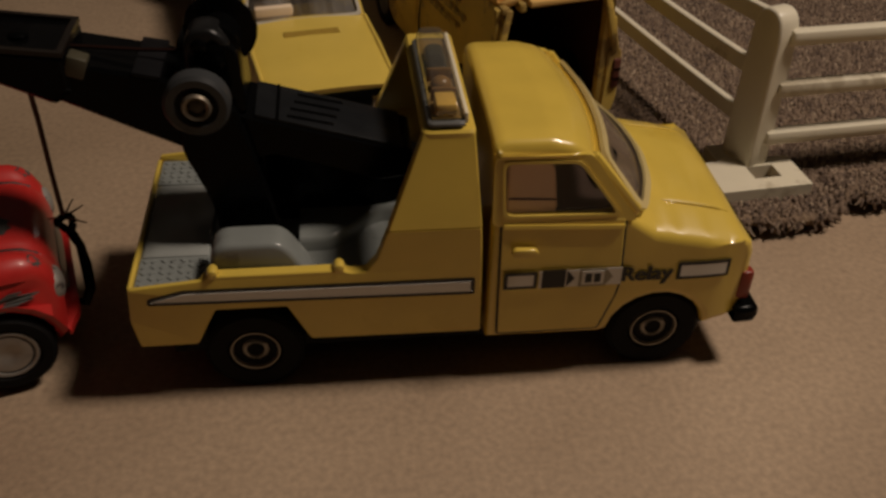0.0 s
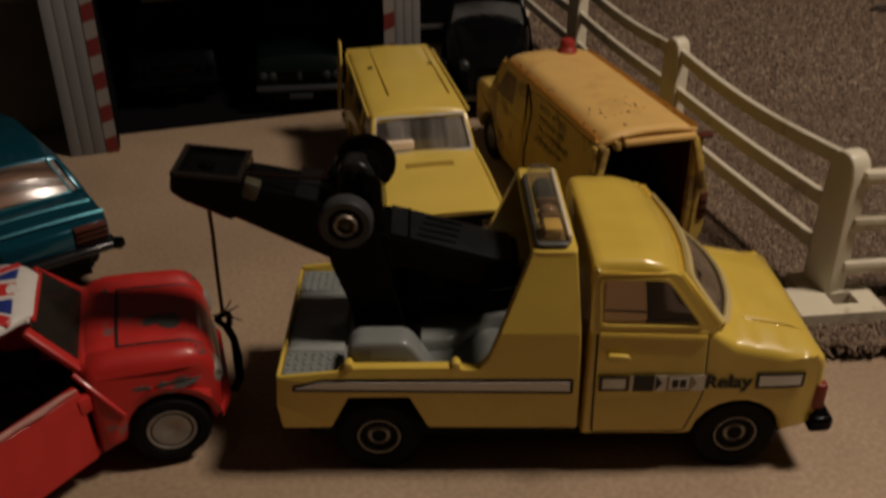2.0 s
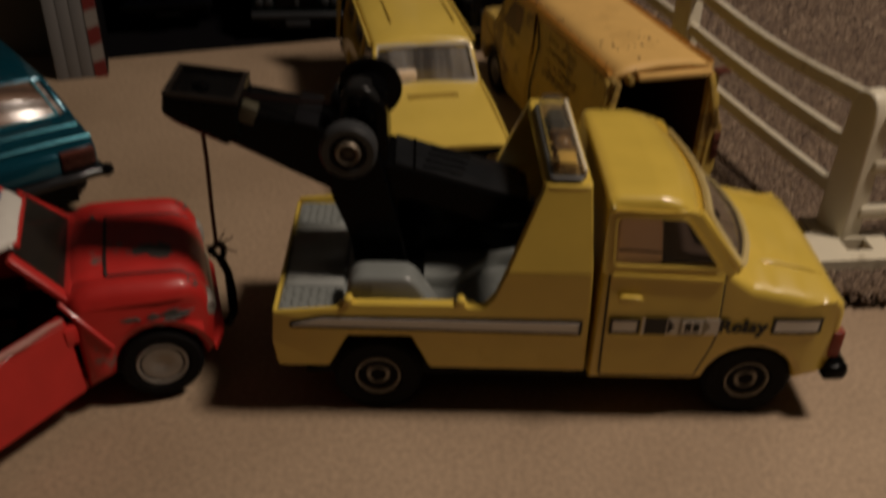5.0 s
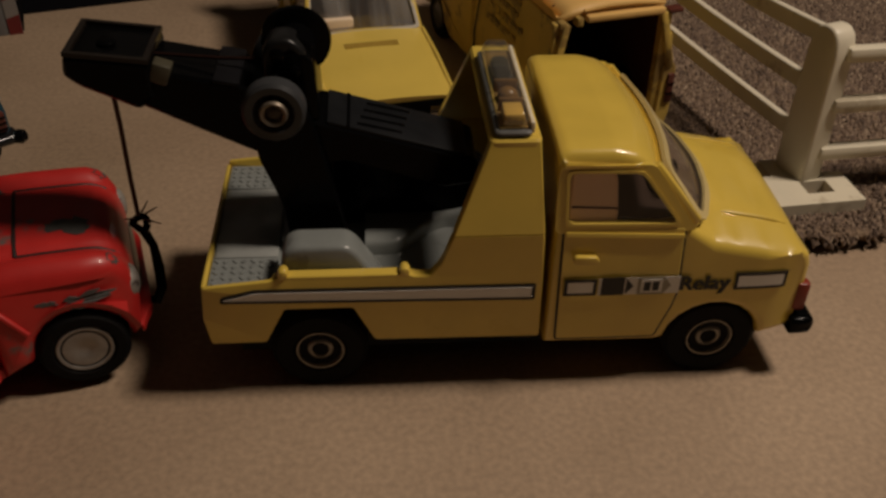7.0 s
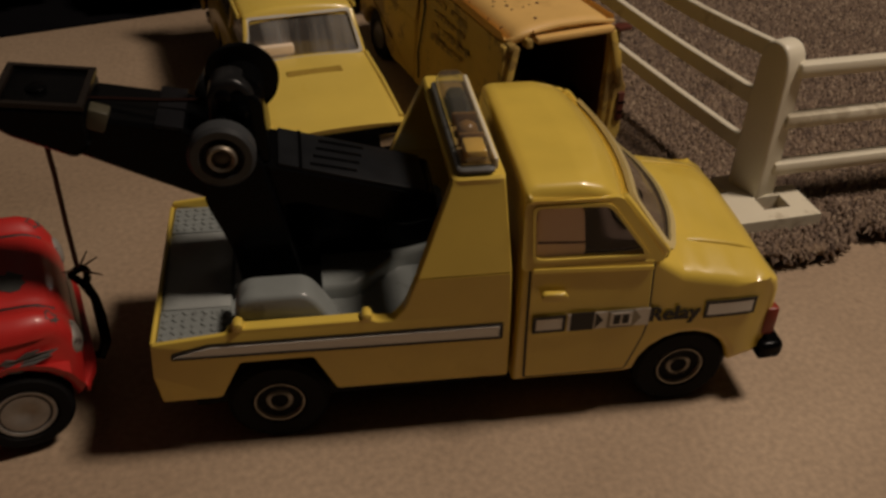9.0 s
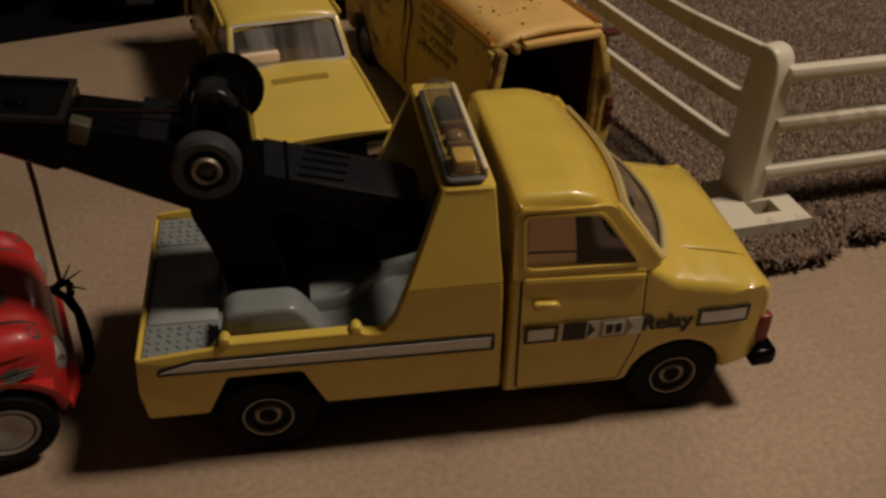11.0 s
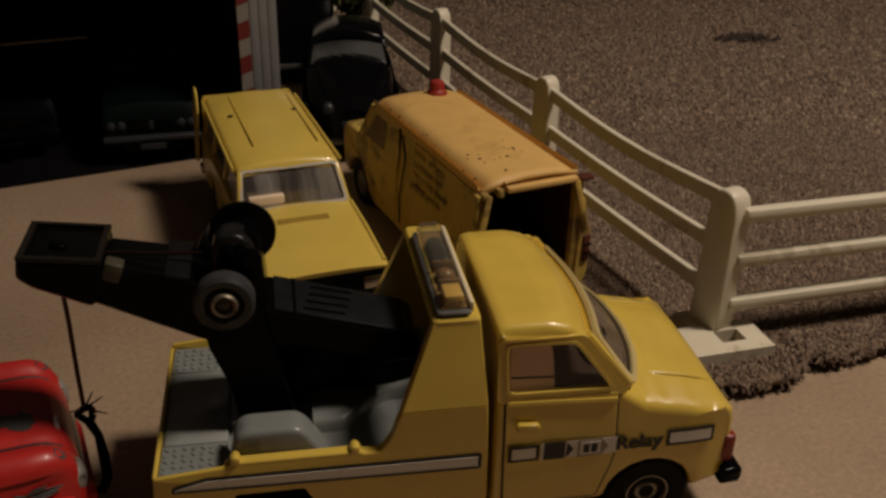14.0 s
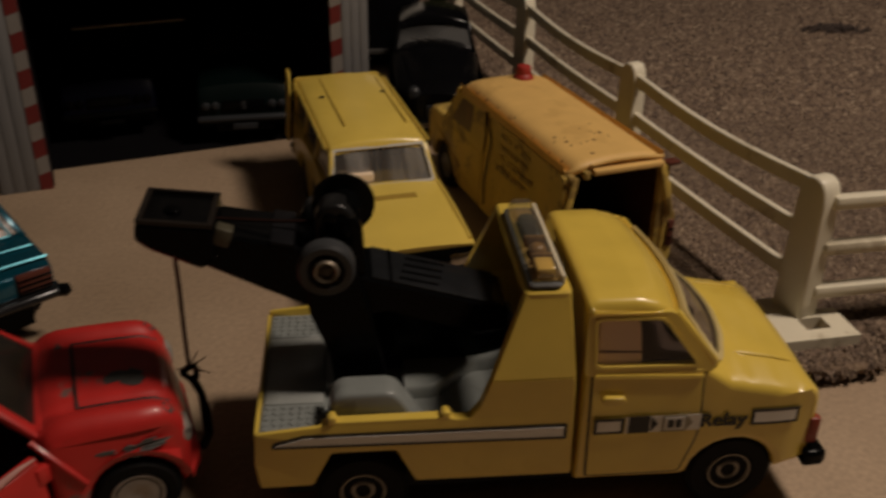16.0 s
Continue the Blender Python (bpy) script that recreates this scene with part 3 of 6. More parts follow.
# ---- black cabinet and skirting at the far side ----
cab = thing("cabinet", ROOM, "black laminate cabinet standing on the carpet", "cabinet")
part("body", box(150, 566, 412, 740, 3, 520, bevel=2), CABINET, cab)
# Grey-brown block stands in for the wall beside the cabinet.
part("side_panel", box(-60, 149, 470, 740, 3, 330, bevel=2), mat("brown_wall_block", (0.075, 0.062, 0.05), 0.8, grain=0.2, grain_scale=30), cab, "grey-brown block standing in for the wall")
# Dark olive block fills the recess at the cabinet's other end.
part("recess_block", box(567, 748, 436, 740, 3, 520, bevel=2), mat("olive_recess_block", (0.03, 0.027, 0.018), 0.8, grain=0.3, grain_scale=25), cab, "dark olive block filling the recess")
sk = bmesh.new()
for i in range(42):
    x = 155 + i * 16.4
    add_box(sk, x, x + 16.3, 402 + random.uniform(-1, 1), 411.5, 2.5, 7.6 + random.uniform(-1.2, 1.5), bevel=1.2)
setting("skirting_strip", sk, SKIRT, "uneven white strip along the carpet edge", "skirting", ROOM)
post = thing("door_frame", ROOM, "white painted upright standing at the carpet edge", "door frame")
part("upright", box(750, 812, 412, 456, 2.9, 900, bevel=3), SKIRT, post)
fl = bmesh.new()
frnd = random.Random(9)
for i in range(110):
    fx, fy = 262 + frnd.gauss(0, 7.0), 341 + frnd.gauss(0, 2.6)
    fa = frnd.uniform(-0.6, 0.6)
    add_tube(fl, [(fx, fy, 3.4), (fx + 3 * math.cos(fa), fy + 3 * math.sin(fa), frnd.uniform(4.6, 6.4)), (fx + 6 * math.cos(fa + 0.3), fy + 6 * math.sin(fa + 0.3), 3.8)], [0.4, 0.7, 0.3], 6)
tagged(finish("fluff_tuft", fl, mat("brown_fluff", (0.05, 0.036, 0.03), 0.9, grain=0.4, grain_scale=800)), "dark brown tuft of fluff lying on the carpet", "fluff")

# ---- the tow truck ----
TRUCK = mmpose(0, 20, 0)
truck = thing("toy_tow_truck", TRUCK, "yellow die-cast toy tow truck with black crane, stands on the board", "toy truck")


def tumble(base, z0, k, x_front=1e9, kf=0.0, x_rear=-1e9, kr=0.0):
    """Half width: base up to z0, leaning in above it, and narrowing beyond x_front and x_rear."""
    def f(x, z):
        w = base - max(0.0, z - z0) * k
        w -= max(0.0, x - x_front) ** 2 * kf + max(0.0, x_rear - x) ** 2 * kr
        return w
    return f


def side(y, sgn, w0=0.0):
    """Place a flat outline (x, z) on the side at y, thickness towards sgn."""
    return lambda u, v, w: (u, y + sgn * (w + w0), v)


def build_truck():
    t = truck
    # rear body sides with the raised bulkhead
    lower = rounded([(-19.8, 25.6), (-20.4, 18.5), (-19.6, 12.6), (-9.6, 12.6), (-5.8, 20.3), (6.6, 20.3), (10.4, 12.4), (41.2, 12.0), (40.8, 27.0), (40.4, 35.6), (24.5, 35.6), (22.6, 30.0), (20.6, 27.2), (17.6, 27.2), (16.4, 28.0), (15.0, 27.8), (-4.6, 27.8), (-6.0, 28.0), (-7.6, 26.8)], 0.5, 2)
    upper = rounded([(24.45, 35.55), (40.45, 35.55), (39.0, 52.2), (30.6, 52.2)], 0.3, 2)
    for s in (-1, 1):
        bm = bmesh.new()

        def put(u, v, w, s=s):
            lean = max(0.0, v - 35.6) * 0.21
            if u < -7.4 and v > 24.5:
                w *= 0.45
            return (u, s * (22.0 - lean - w), v)
        plate(lower, 2.2, put, 0.2, bm)
        plate(upper, 2.2, put, 0.2, bm)
        sd = part("rear_side", bm, YELLOW, t)
        kn = bmesh.new()
        for x in (16.0, -5.4):
            add_lathe(kn, [(0.2, -1.3), (0.8, -1.1), (1.05, -0.3), (1.05, 0.3), (0.8, 1.1), (0.2, 1.3)], 12, "y", (x, s * 21.0, 28.2))
        part("knob", kn, YELLOW, sd)
        # printed stripe
        out = rounded([(-17.0, 22.2), (-16.8, 23.6), (-10.8, 25.2), (39.7, 24.8), (39.7, 21.1)], 0.3, 1)
        inn = inset(out, 0.75)
        part("stripe_border", plate(out, 0.12, side(s * 22.0, s, 0.02)), INK, sd, "black printed stripe border")
        part("stripe", plate(inn, 0.12, side(s * 22.0, s, 0.12)), WHITE, sd, "white printed stripe")
    # tail panel, bulkhead wall and top deck
    part("tail_panel", box(-20.2, -19.4, -20.8, 20.8, 12.6, 25.2, bevel=0.3), YELLOW, t)
    part("bulkhead", plate([(-21.5, 12), (21.5, 12), (21.5, 36), (-21.5, 36)], 1.6, lambda u, v, w: (38.6 + w, u, v)), YELLOW, t)
    deck = plate(rounded([(30.4, -18.7), (39.2, -18.7), (39.2, 18.7), (30.4, 18.7)], 1.2, 3), 2.2, lambda u, v, w: (u, v, 50.4 + w + (0.5 - 0.5 * (v / 18.7) ** 2)), 0.4)
    part("bulkhead_top", deck, YELLOW, t)
    # bed
    part("bed_floor", box(-18.3, 38.3, -19.7, 19.7, 19.5, 23.6), GREY, t, "grey plastic bed floor")
    part("bed_step", box(-19.35, -7.0, -20.9, 20.9, 21.65, 24.2, bevel=0.2), GREY, t, "grey raised rear of the bed")
    part("bed_mat", box(-18.9, -7.2, -11.6, 11.6, 24.05, 24.7, bevel=0.3), BEDDARK, t, "dark glossy middle of the bed")
    for y0, y1 in ((-20.7, -11.8), (11.8, 20.7)):
        tread = bmesh.new()
        add_box(tread, -19.2, -7.1, y0, y1, 24.15, 24.7, bevel=0.15, seg=1)
        for i in range(7):
            for j in range(5):
                add_box(tread, -0.6, 0.6, -0.34, 0.34, 0, 0.36, bevel=0.17, seg=2, m=Matrix.Translation((-18.2 + i * 1.65, y0 + 1.1 + j * 1.65, 24.6)) @ Matrix.Rotation(radians(45 if (i + j) % 2 else -45), 4, "Z"))
        part("tread_plate", tread, GREY, t, "grey raised tread plate")
    hump = rounded([(-7.0, 21.6), (-5.6, 30.6), (-3.6, 32.2), (5.8, 32.2), (7.6, 30.8), (11.8, 24.0), (12.8, 21.6)], 1.4, 3)
    for s in (-1, 1):
        part("wheel_box", slab(hump, 3.2, 1.0, 3, y_mid=s * 16.3), GREY, t, "grey rounded wheel box")
    # raised ledge beside the crane, its front bent in a slow S
    bm = bmesh.new()
    rows = []
    for k in range(31):
        x = 9.0 + k * 0.95
        u = min(1.0, max(0.0, (x - 13.5) / 11.5))
        y = -10.6 + 8.4 * u * u * (3 - 2 * u)
        rise = 1.6 * min(1.0, max(0.0, (x - 21.0) / 9.0)) ** 2
        rows.append([bm.verts.new((x, yy, zz + (rise if zz > 24 else 0))) for yy, zz in ((y, 23.5), (y + 0.5, 25.2), (y + 0.9, 25.9), (y + 1.4, 26.1), (y + 2.2, 25.9), (12.0, 25.9), (12.0, 23.5))])
    for a, b in zip(rows, rows[1:]):
        for i in range(7):
            bm.faces.new((a[i], a[(i + 1) % 7], b[(i + 1) % 7], b[i]))
    bm.faces.new(rows[0])
    bm.faces.new(rows[-1])
    part("bed_ledge", bm, GREY, t, "grey curved bed ledge")
    bm = bmesh.new()
    rows = []
    for k in range(17):
        x = 20.0 + k * 1.15
        r = min(1.0, max(0.0, (x - 25.0) / 11.0))
        z = 23.7 + 4.6 * r * r * (3 - 2 * r)
        rows.append([bm.verts.new((x, yy, zz)) for yy, zz in ((-19.7, 23.5), (-19.7, z), (-2.4, z - 0.2), (-2.4, 23.5))])
    for a, b in zip(rows, rows[1:]):
        for i in range(4):
            bm.faces.new((a[i], a[(i + 1) % 4], b[(i + 1) % 4], b[i]))
    bm.faces.new(rows[0])
    bm.faces.new(rows[-1])
    part("bed_ramp", bm, GREY, t, "grey floor sweeping up to the bulkhead")
    # lamp bar on the bulkhead
    bar_ob = part("light_bar", plate(rounded([(31.2, -18.3), (37.6, -18.3), (37.6, 13.6), (31.2, 13.6)], 1.3, 3), 0.9, lambda u, v, w: (u, v, 53.0 + w), 0.25), mat("pale_bar_plastic", (0.13, 0.132, 0.128), 0.35, grain=0.1, grain_scale=300), t, "grey light bar base")
    part("bar_floor", box(32.0, 36.8, -17.2, 12.6, 53.95, 54.2), mat("amber_floor", (0.3, 0.2, 0.07), 0.35, grain=0.2, grain_scale=300), bar_ob, "amber lamp floor")
    part("lens_block", box(32.7, 36.2, -17.0, -12.2, 54.2, 56.5, bevel=0.5), AMBER, bar_ob, "amber lens block")
    part("lens_block", slab(rounded([(32.5, 54.2), (32.8, 55.8), (33.6, 56.5), (35.6, 56.5), (36.3, 55.8), (36.5, 54.2)], 0.6, 3), 4.6, 0.8, 3, y_mid=1.4), SMOKELENS, bar_ob, "smoky blue-grey lens block")
    part("beacon", lathe([(1.7, 54.2), (1.8, 55.3), (1.5, 56.0), (0.8, 56.5), (0.2, 56.6)], 20, "z", (34.5, -7.4, 0)), mat("dull_amber_plastic", (0.26, 0.14, 0.04), 0.3, grain=0.2, grain_scale=300), bar_ob, "dull amber beacon")
    for yy in (-11.2, -4.2):
        part("divider", box(32.4, 36.6, yy - 0.25, yy + 0.25, 54.2, 56.6, bevel=0.15), mat("dull_amber_plastic", (0, 0, 0)), bar_ob, "amber divider")
    part("bar_trim", box(37.25, 37.95, -17.4, 13.0, 53.2, 55.2, bevel=0.2), mat("cream_trim", (0.7, 0.63, 0.47), 0.4, grain=0.1, grain_scale=300), bar_ob, "cream edge strip")
    dome_poly = rounded([(31.7, 54.0), (31.9, 55.9), (32.7, 57.0), (36.3, 57.0), (37.0, 55.9), (37.2, 54.0)], 0.9, 4)
    dome = slab(dome_poly, 15.2, 1.8, 6)
    for v in dome.verts:
        v.co.y -= 2.4
    part("dome", dome, DOMEGLASS, bar_ob, "clear plastic light dome")
    # cab: lower part
    lowp = [(42.3, 36.2), (42.2, 10.0), (63.4, 9.8)] + arch(74.6, 9.0, 9.4, 172, 8, 9) + [(88.6, 11.0), (91.0, 12.2), (91.6, 17.0), (91.3, 26.0), (90.5, 28.3), (88.8, 30.1), (86.4, 31.35), (82.0, 32.4), (76.0, 33.5), (72.0, 34.3), (69.0, 35.0), (66.5, 35.6), (62.0, 35.6)]
    hw = tumble(22.0, 30.0, 0.16, 80.0, 0.012)

    def crown(bm, z0, k, half):
        for v in bm.verts:
            if v.co.z > z0:
                v.co.z += k * (1 - min(1.0, abs(v.co.y) / half) ** 2.2)
    bm = slab(lowp, hw, 1.3, 26)
    crown(bm, 29.0, 0.9, 21.5)
    for v in bm.verts:
        # rounded shoulders of the bonnet, ahead of the doors
        if v.co.z > 29.5 and v.co.x > 66:
            f = min(1.0, (v.co.x - 66) / 6.0)
            f = f * f * (3 - 2 * f) * min(1.0, (v.co.z - 29.5) / 1.5)
            d = abs(v.co.y) - 13.5
            v.co.z -= f * 0.16 * (d + math.sqrt(d * d + 8.0))
    for sgn in (-1, 1):
        flank = [f for f in bm.faces if len(f.verts) == 3 and f.calc_center_median().y * sgn > 0]
        flank = bmesh.ops.dissolve_faces(bm, faces=flank)["region"]
        bmesh.ops.inset_region(bm, faces=flank, thickness=0.4)
    for x in (46, 50, 54, 58, 62, 66, 68, 70, 72, 74, 76, 78, 80, 82, 84, 86, 87.5, 89, 90):
        bmesh.ops.bisect_plane(bm, geom=bm.verts[:] + bm.edges[:] + bm.faces[:], plane_co=(x, 0, 0), plane_no=(1, 0, 0))
    bmesh.ops.triangulate(bm, faces=[f for f in bm.faces if len(f.verts) > 4])
    skin = BVHTree.FromBMesh(bm)
    cabo = part("cab", bm, YELLOW, t)
    # roof and pillars
    roof = rounded([(42.2, 47.2), (42.0, 49.6), (43.5, 50.5), (52.4, 50.5), (57.3, 49.5), (60.4, 47.9), (62.4, 45.2), (60.6, 45.2), (58.8, 46.6)], 1.0, 3)
    bm = slab(roof, tumble(20.6, 47.0, 0.32, 54.0, 0.02), 1.5, 10)
    for v in bm.verts:
        v.co.z += 0.6 * (1 - min(1.0, abs(v.co.y) / 19.5) ** 2.2) * min(1.0, max(0.0, (62.0 - v.co.x) / 5.0))
        v.co.x -= 0.0062 * v.co.y ** 2 * max(0.0, v.co.x - 50.0) / 11.0
    part("roof", bm, YELLOW, cabo)
    part("rear_wall", plate([(-20.8, 36.6), (20.8, 36.6), (19.6, 48.6), (-19.6, 48.6)], 1.2, lambda u, v, w: (42.3 + w, u, v)), YELLOW, cabo)
    for s in (-1, 1):
        def wall(u, v, w, s=s):
            return (u, s * (21.3 - (v - 36.0) * 0.1 - w), v)
        outer = [(42.2, 35.2), (67.8, 35.2), (58.6, 48.2), (42.2, 48.2)]
        inner = [(44.3, 37.1), (64.3, 36.7), (56.6, 46.9), (43.8, 47.2)]
        part("window_frame", ring_plate(rounded(outer, 1.3, 3), rounded(inner, 1.8, 3), 1.3, wall), YELLOW, cabo)
        part("window_rim", ring_plate(rounded(inset(inner, -0.35), 1.2, 2), rounded(inset(inner, 0.2), 1.2, 2), 0.5, lambda u, v, w, f=wall: f(u, v, w - 0.25)), YELLOW2, cabo)
        part("side_window", plate(rounded(inner, 1.4, 2), 0.3, lambda u, v, w, f=wall: f(u, v, w + 0.1)), CLEAR, cabo, "clear side window")
    # windscreen: frame and pane on a leaning plane
    def screen(u, v, w):
        x = 72.2 - v * 0.80 + w * 0.75 - abs(u) ** 2 * (0.0115 - 0.0004 * v)
        return (x, u, 36.0 + v * 0.80 + w * 0.65)
    outer = rounded([(-20.8, -0.8), (-10, -0.8), (0, -0.8), (10, -0.8), (20.8, -0.8), (18.2, 12.6), (9, 12.6), (0, 12.6), (-9, 12.6), (-18.2, 12.6)], 1.2, 3)
    inner = rounded([(-19.7, -0.2), (-9.8, -0.2), (0, -0.2), (9.8, -0.2), (19.7, -0.2), (17.5, 11.6), (8.7, 11.6), (0, 11.6), (-8.7, 11.6), (-17.5, 11.6)], 2.2, 3)
    part("windscreen_frame", ring_plate(outer, inner, 0.9, lambda u, v, w: screen(u, v, w - 0.4)), YELLOW, cabo)
    part("windscreen_seal", ring_plate(inset(inner, -1.2), inset(inner, 0.4), 0.8, lambda u, v, w: screen(u, v, w + 0.7)), mat("pale_window_edge", (0.62, 0.5, 0.22), 0.28, grain=0.1, grain_scale=200, coat=0.4), cabo, "pale windscreen edge")
    part("seal_groove", ring_plate(inset(inner, 0.3), inset(inner, 0.75), 0.5, lambda u, v, w: screen(u, v, w + 0.45)), mat("dark_seal", (0.05, 0.036, 0.02), 0.5, grain=0.2, grain_scale=300), cabo, "dark line inside the windscreen edge")
    pane = bmesh.new()
    lay = []
    for w in (0.25, 0.55):
        lay.append([[pane.verts.new(screen((a / 8 - 1) * (20.0 - 0.115 * v), v, w)) for a in range(17)] for v in (-0.4, 4.0, 8.0, 11.9)])
        for lo, hi in zip(lay[-1], lay[-1][1:]):
            for k in range(16):
                pane.faces.new((lo[k], lo[k + 1], hi[k + 1], hi[k]))
    part("windscreen", pane, SCREEN, cabo, "clear windscreen")
    for s in (-1, 1):
        part("screen_pillar", bar((67.9, s * 20.1, 36.2), (58.7, s * 18.9, 47.6), 2.0, 2.2, bevel=0.8), YELLOW, cabo)
    # cab interior
    for s in (-1, 1):
        st = part("seat", slab(rounded([(44.6, 36.6), (44.6, 46.2), (46.4, 47.0), (51.8, 46.6), (52.8, 45.0), (53.6, 37.6), (53.6, 36.6)], 0.6, 3), lambda x, z: 9.8 - (z - 36.0) * 0.1, 0.6, 3, y_mid=s * 10.4), TAN, cabo, "tan moulded seat")
        part("seat_seam", plate([(45.0, 39.6), (53.2, 39.2), (53.2, 39.5), (45.0, 40.0)], 0.1, lambda u, v, w, s=s: (u, s * (20.2 - (v - 36.0) * 0.1 + 0.02 + w), v)), LINE, st)
    part("cab_floor", plate([(43.8, -20.0), (60, -20.0), (66.5, -19.4), (69.5, -14), (71.5, 0), (69.5, 14), (66.5, 19.4), (60, 20.0), (43.8, 20.0)], 0.5, lambda u, v, w: (u, v, 37.0 + w)), mat("dark_cab_lining", (0.035, 0.022, 0.018), 0.6, grain=0.2, grain_scale=200), cabo, "brown cab floor")
    part("cab_lining", plate([(-19.6, 37.4), (19.6, 37.4), (18.6, 47.6), (-18.6, 47.6)], 0.3, lambda u, v, w: (43.7 + w, u, v)), TAN, cabo, "tan rear cab lining")
    sw = bmesh.new()
    ring = [Vector((63.4 + 1.7 * math.cos(a), -10.5 + 3.6 * math.sin(a), 40.0 + 2.4 * math.cos(a))) for a in [2 * math.pi * k / 20 for k in range(21)]]
    add_tube(sw, ring, 0.6, 6)
    add_tube(sw, [(63.4, -10.5, 40.0), (66.8, -10.5, 37.0)], 0.8, 6)
    add_tube(sw, [ring[3], ring[10], ring[17]], 0.5, 6)
    part("steering_wheel", sw, BLACK, cabo, "black steering wheel")
    part("dashboard", slab(rounded([(61.5, 33), (61.5, 38.2), (64, 39.0), (68.4, 37.0), (70, 35), (70, 33)], 0.8, 2), 12.5, 0.6, 2, y_mid=6.0), mat("brown_moulding", (0.36, 0.24, 0.17), 0.5, grain=0.15, grain_scale=200), cabo, "brown dashboard")
    # doors
    for s in (-1, 1):
        outl = rounded([(44.0, 11.0), (63.4, 11.0), (65.8, 18.6), (66.4, 22.0), (65.9, 36.2), (43.6, 36.2)], 0.8, 2)
        dl = bmesh.new()

        def dput(u, v, w, s=s):
            return (u, s * (hw(u, v) + 0.02 + w), v)
        ring_plate(outl, inset(outl, 0.38), 0.06, dput, dl)
        part("door_gap", dl, INK, cabo, "dark gap round the door")
        dr = part("door", plate(inset(outl, 0.42), 0.3, dput, 0.12), YELLOW, cabo)
        part("waistline", plate(rounded([(44.2, 34.9), (65.6, 34.0), (65.6, 34.7), (44.2, 35.6)], 0.2, 1), 0.5, lambda u, v, w, f=dput: f(u, v, w + 0.1)), YELLOW, dr)
        h = bmesh.new()
        slab(rounded([(45.6, 30.3), (46.2, 31.3), (50.0, 31.1), (50.6, 30.1), (49.8, 29.5), (46.2, 29.5)], 0.4, 2), 0.55, 0.2, 2, h, y_mid=s * (22.0 + 0.7))
        part("door_handle", h, YELLOW, dr)
        # printed markings
        def pr(u, v, w, s=s):
            if u < 66.5:
                return (u, s * (hw(u, v) + 0.34 + w), v)
            at = skin.ray_cast(Vector((u, s * 40.0, v)), Vector((0, -s, 0)))[0]
            return (u, s * (abs(at.y) + (0.08 if u < 76.5 else 0.26) + w), v)
        for a, b in ((44.8, 50.8), (76.6, 86.6)):
            lift = 0.006 * (a - 44.8)
            for u0, u1, v0, v1 in ((a, b, 21.9, 22.5), (a, b, 25.0, 25.6), (a, a + 0.65, 22.5, 25.0), (b - 0.65, b, 22.5, 25.0)):
                part("marking_border", strip(u0, u1, v0 + lift, v1 + lift, 0.12, pr, 10), INK, cabo, "black printed border")
            part("marking", strip(a + 0.65, b - 0.65, 22.5 + lift, 25.0 + lift, 0.1, pr, 14), WHITE, cabo, "white printed panel")
        part("marking_strip", plate([(51.1, 21.85), (66.2, 21.9), (66.2, 25.75), (51.1, 25.7)], 0.05, lambda u, v, w, f=pr: f(u, v, w - 0.02)), WHITE, cabo, "white printed strip")
        part("marking_square", plate([(51.7, 21.8), (55.9, 21.8), (55.9, 25.9), (51.7, 25.9)], 0.12, pr), INK, cabo, "black printed square")
        part("marking_chevron", plate([(56.2, 22.0), (57.6, 23.8), (56.2, 25.6)], 0.12, pr), INK, cabo, "black printed arrow")
        part("marking_badge", plate([(58.4, 21.8), (63.2, 21.8), (64.6, 23.8), (63.2, 25.8), (58.4, 25.8)], 0.12, pr), mat("grey_print", (0.3, 0.27, 0.2), 0.5, grain=0.1, grain_scale=300), cabo, "grey printed badge")
        part("badge_panel", plate([(58.9, 22.3), (62.9, 22.3), (62.9, 25.3), (58.9, 25.3)], 0.08, lambda u, v, w, f=pr: f(u, v, w + 0.13)), WHITE, cabo, "white printed badge panel")
        for a, b in ((59.5, 60.7), (61.1, 62.3)):
            part("marking_bar", plate([(a, 22.8), (b, 22.8), (b, 24.8), (a, 24.8)], 0.08, lambda u, v, w, f=pr: f(u, v, w + 0.22)), INK, cabo, "dark printed bar")
        mt = Matrix.Translation(Vector((66.2 if s < 0 else 76.2, s * (abs(skin.ray_cast(Vector((71.0, s * 40.0, 24.0)), Vector((0, -s, 0)))[0].y) + 0.32), 22.2)) * MM) @ Matrix.Rotation(radians(90), 4, "X") @ Matrix.Rotation(radians(0 if s < 0 else 180), 4, "Y")
        text_part("lettering", "Relay", 4.5, mt, INK, cabo, 0.06, "LEFT", 0.98, 0.22)
    # front
    part("front_bumper", slab(rounded([(89.9, 10.2), (94.2, 10.2), (94.9, 11.2), (94.9, 13.0), (94.2, 14.0), (89.9, 14.0)], 0.6, 2), tumble(22.4, 90, 0, 92, 0.06), 1.0, 6), BLACK, t, "black front bumper")
    part("grille", box(91.2, 92.2, -15, 15, 18.5, 26.5, bevel=0.3), BLACK, cabo, "black grille")
    for y in (-17.5, 17.5):
        part("headlight", lathe([(2.6, 90.6), (2.6, 91.7), (2.0, 92.2), (0.3, 92.4)], 20, "x", (0, y * 0.8, 22)), RIMGREY, cabo, "round clear headlight")
        part("indicator", box(89.9, 92.5, y * 1.12 - 1.2, y * 1.12 + 1.2, 15.2, 21.6, bevel=0.6), mat("orange_red_lamp", (0.22, 0.026, 0.012), 0.3, grain=0.1, grain_scale=300), cabo, "red corner lamp")
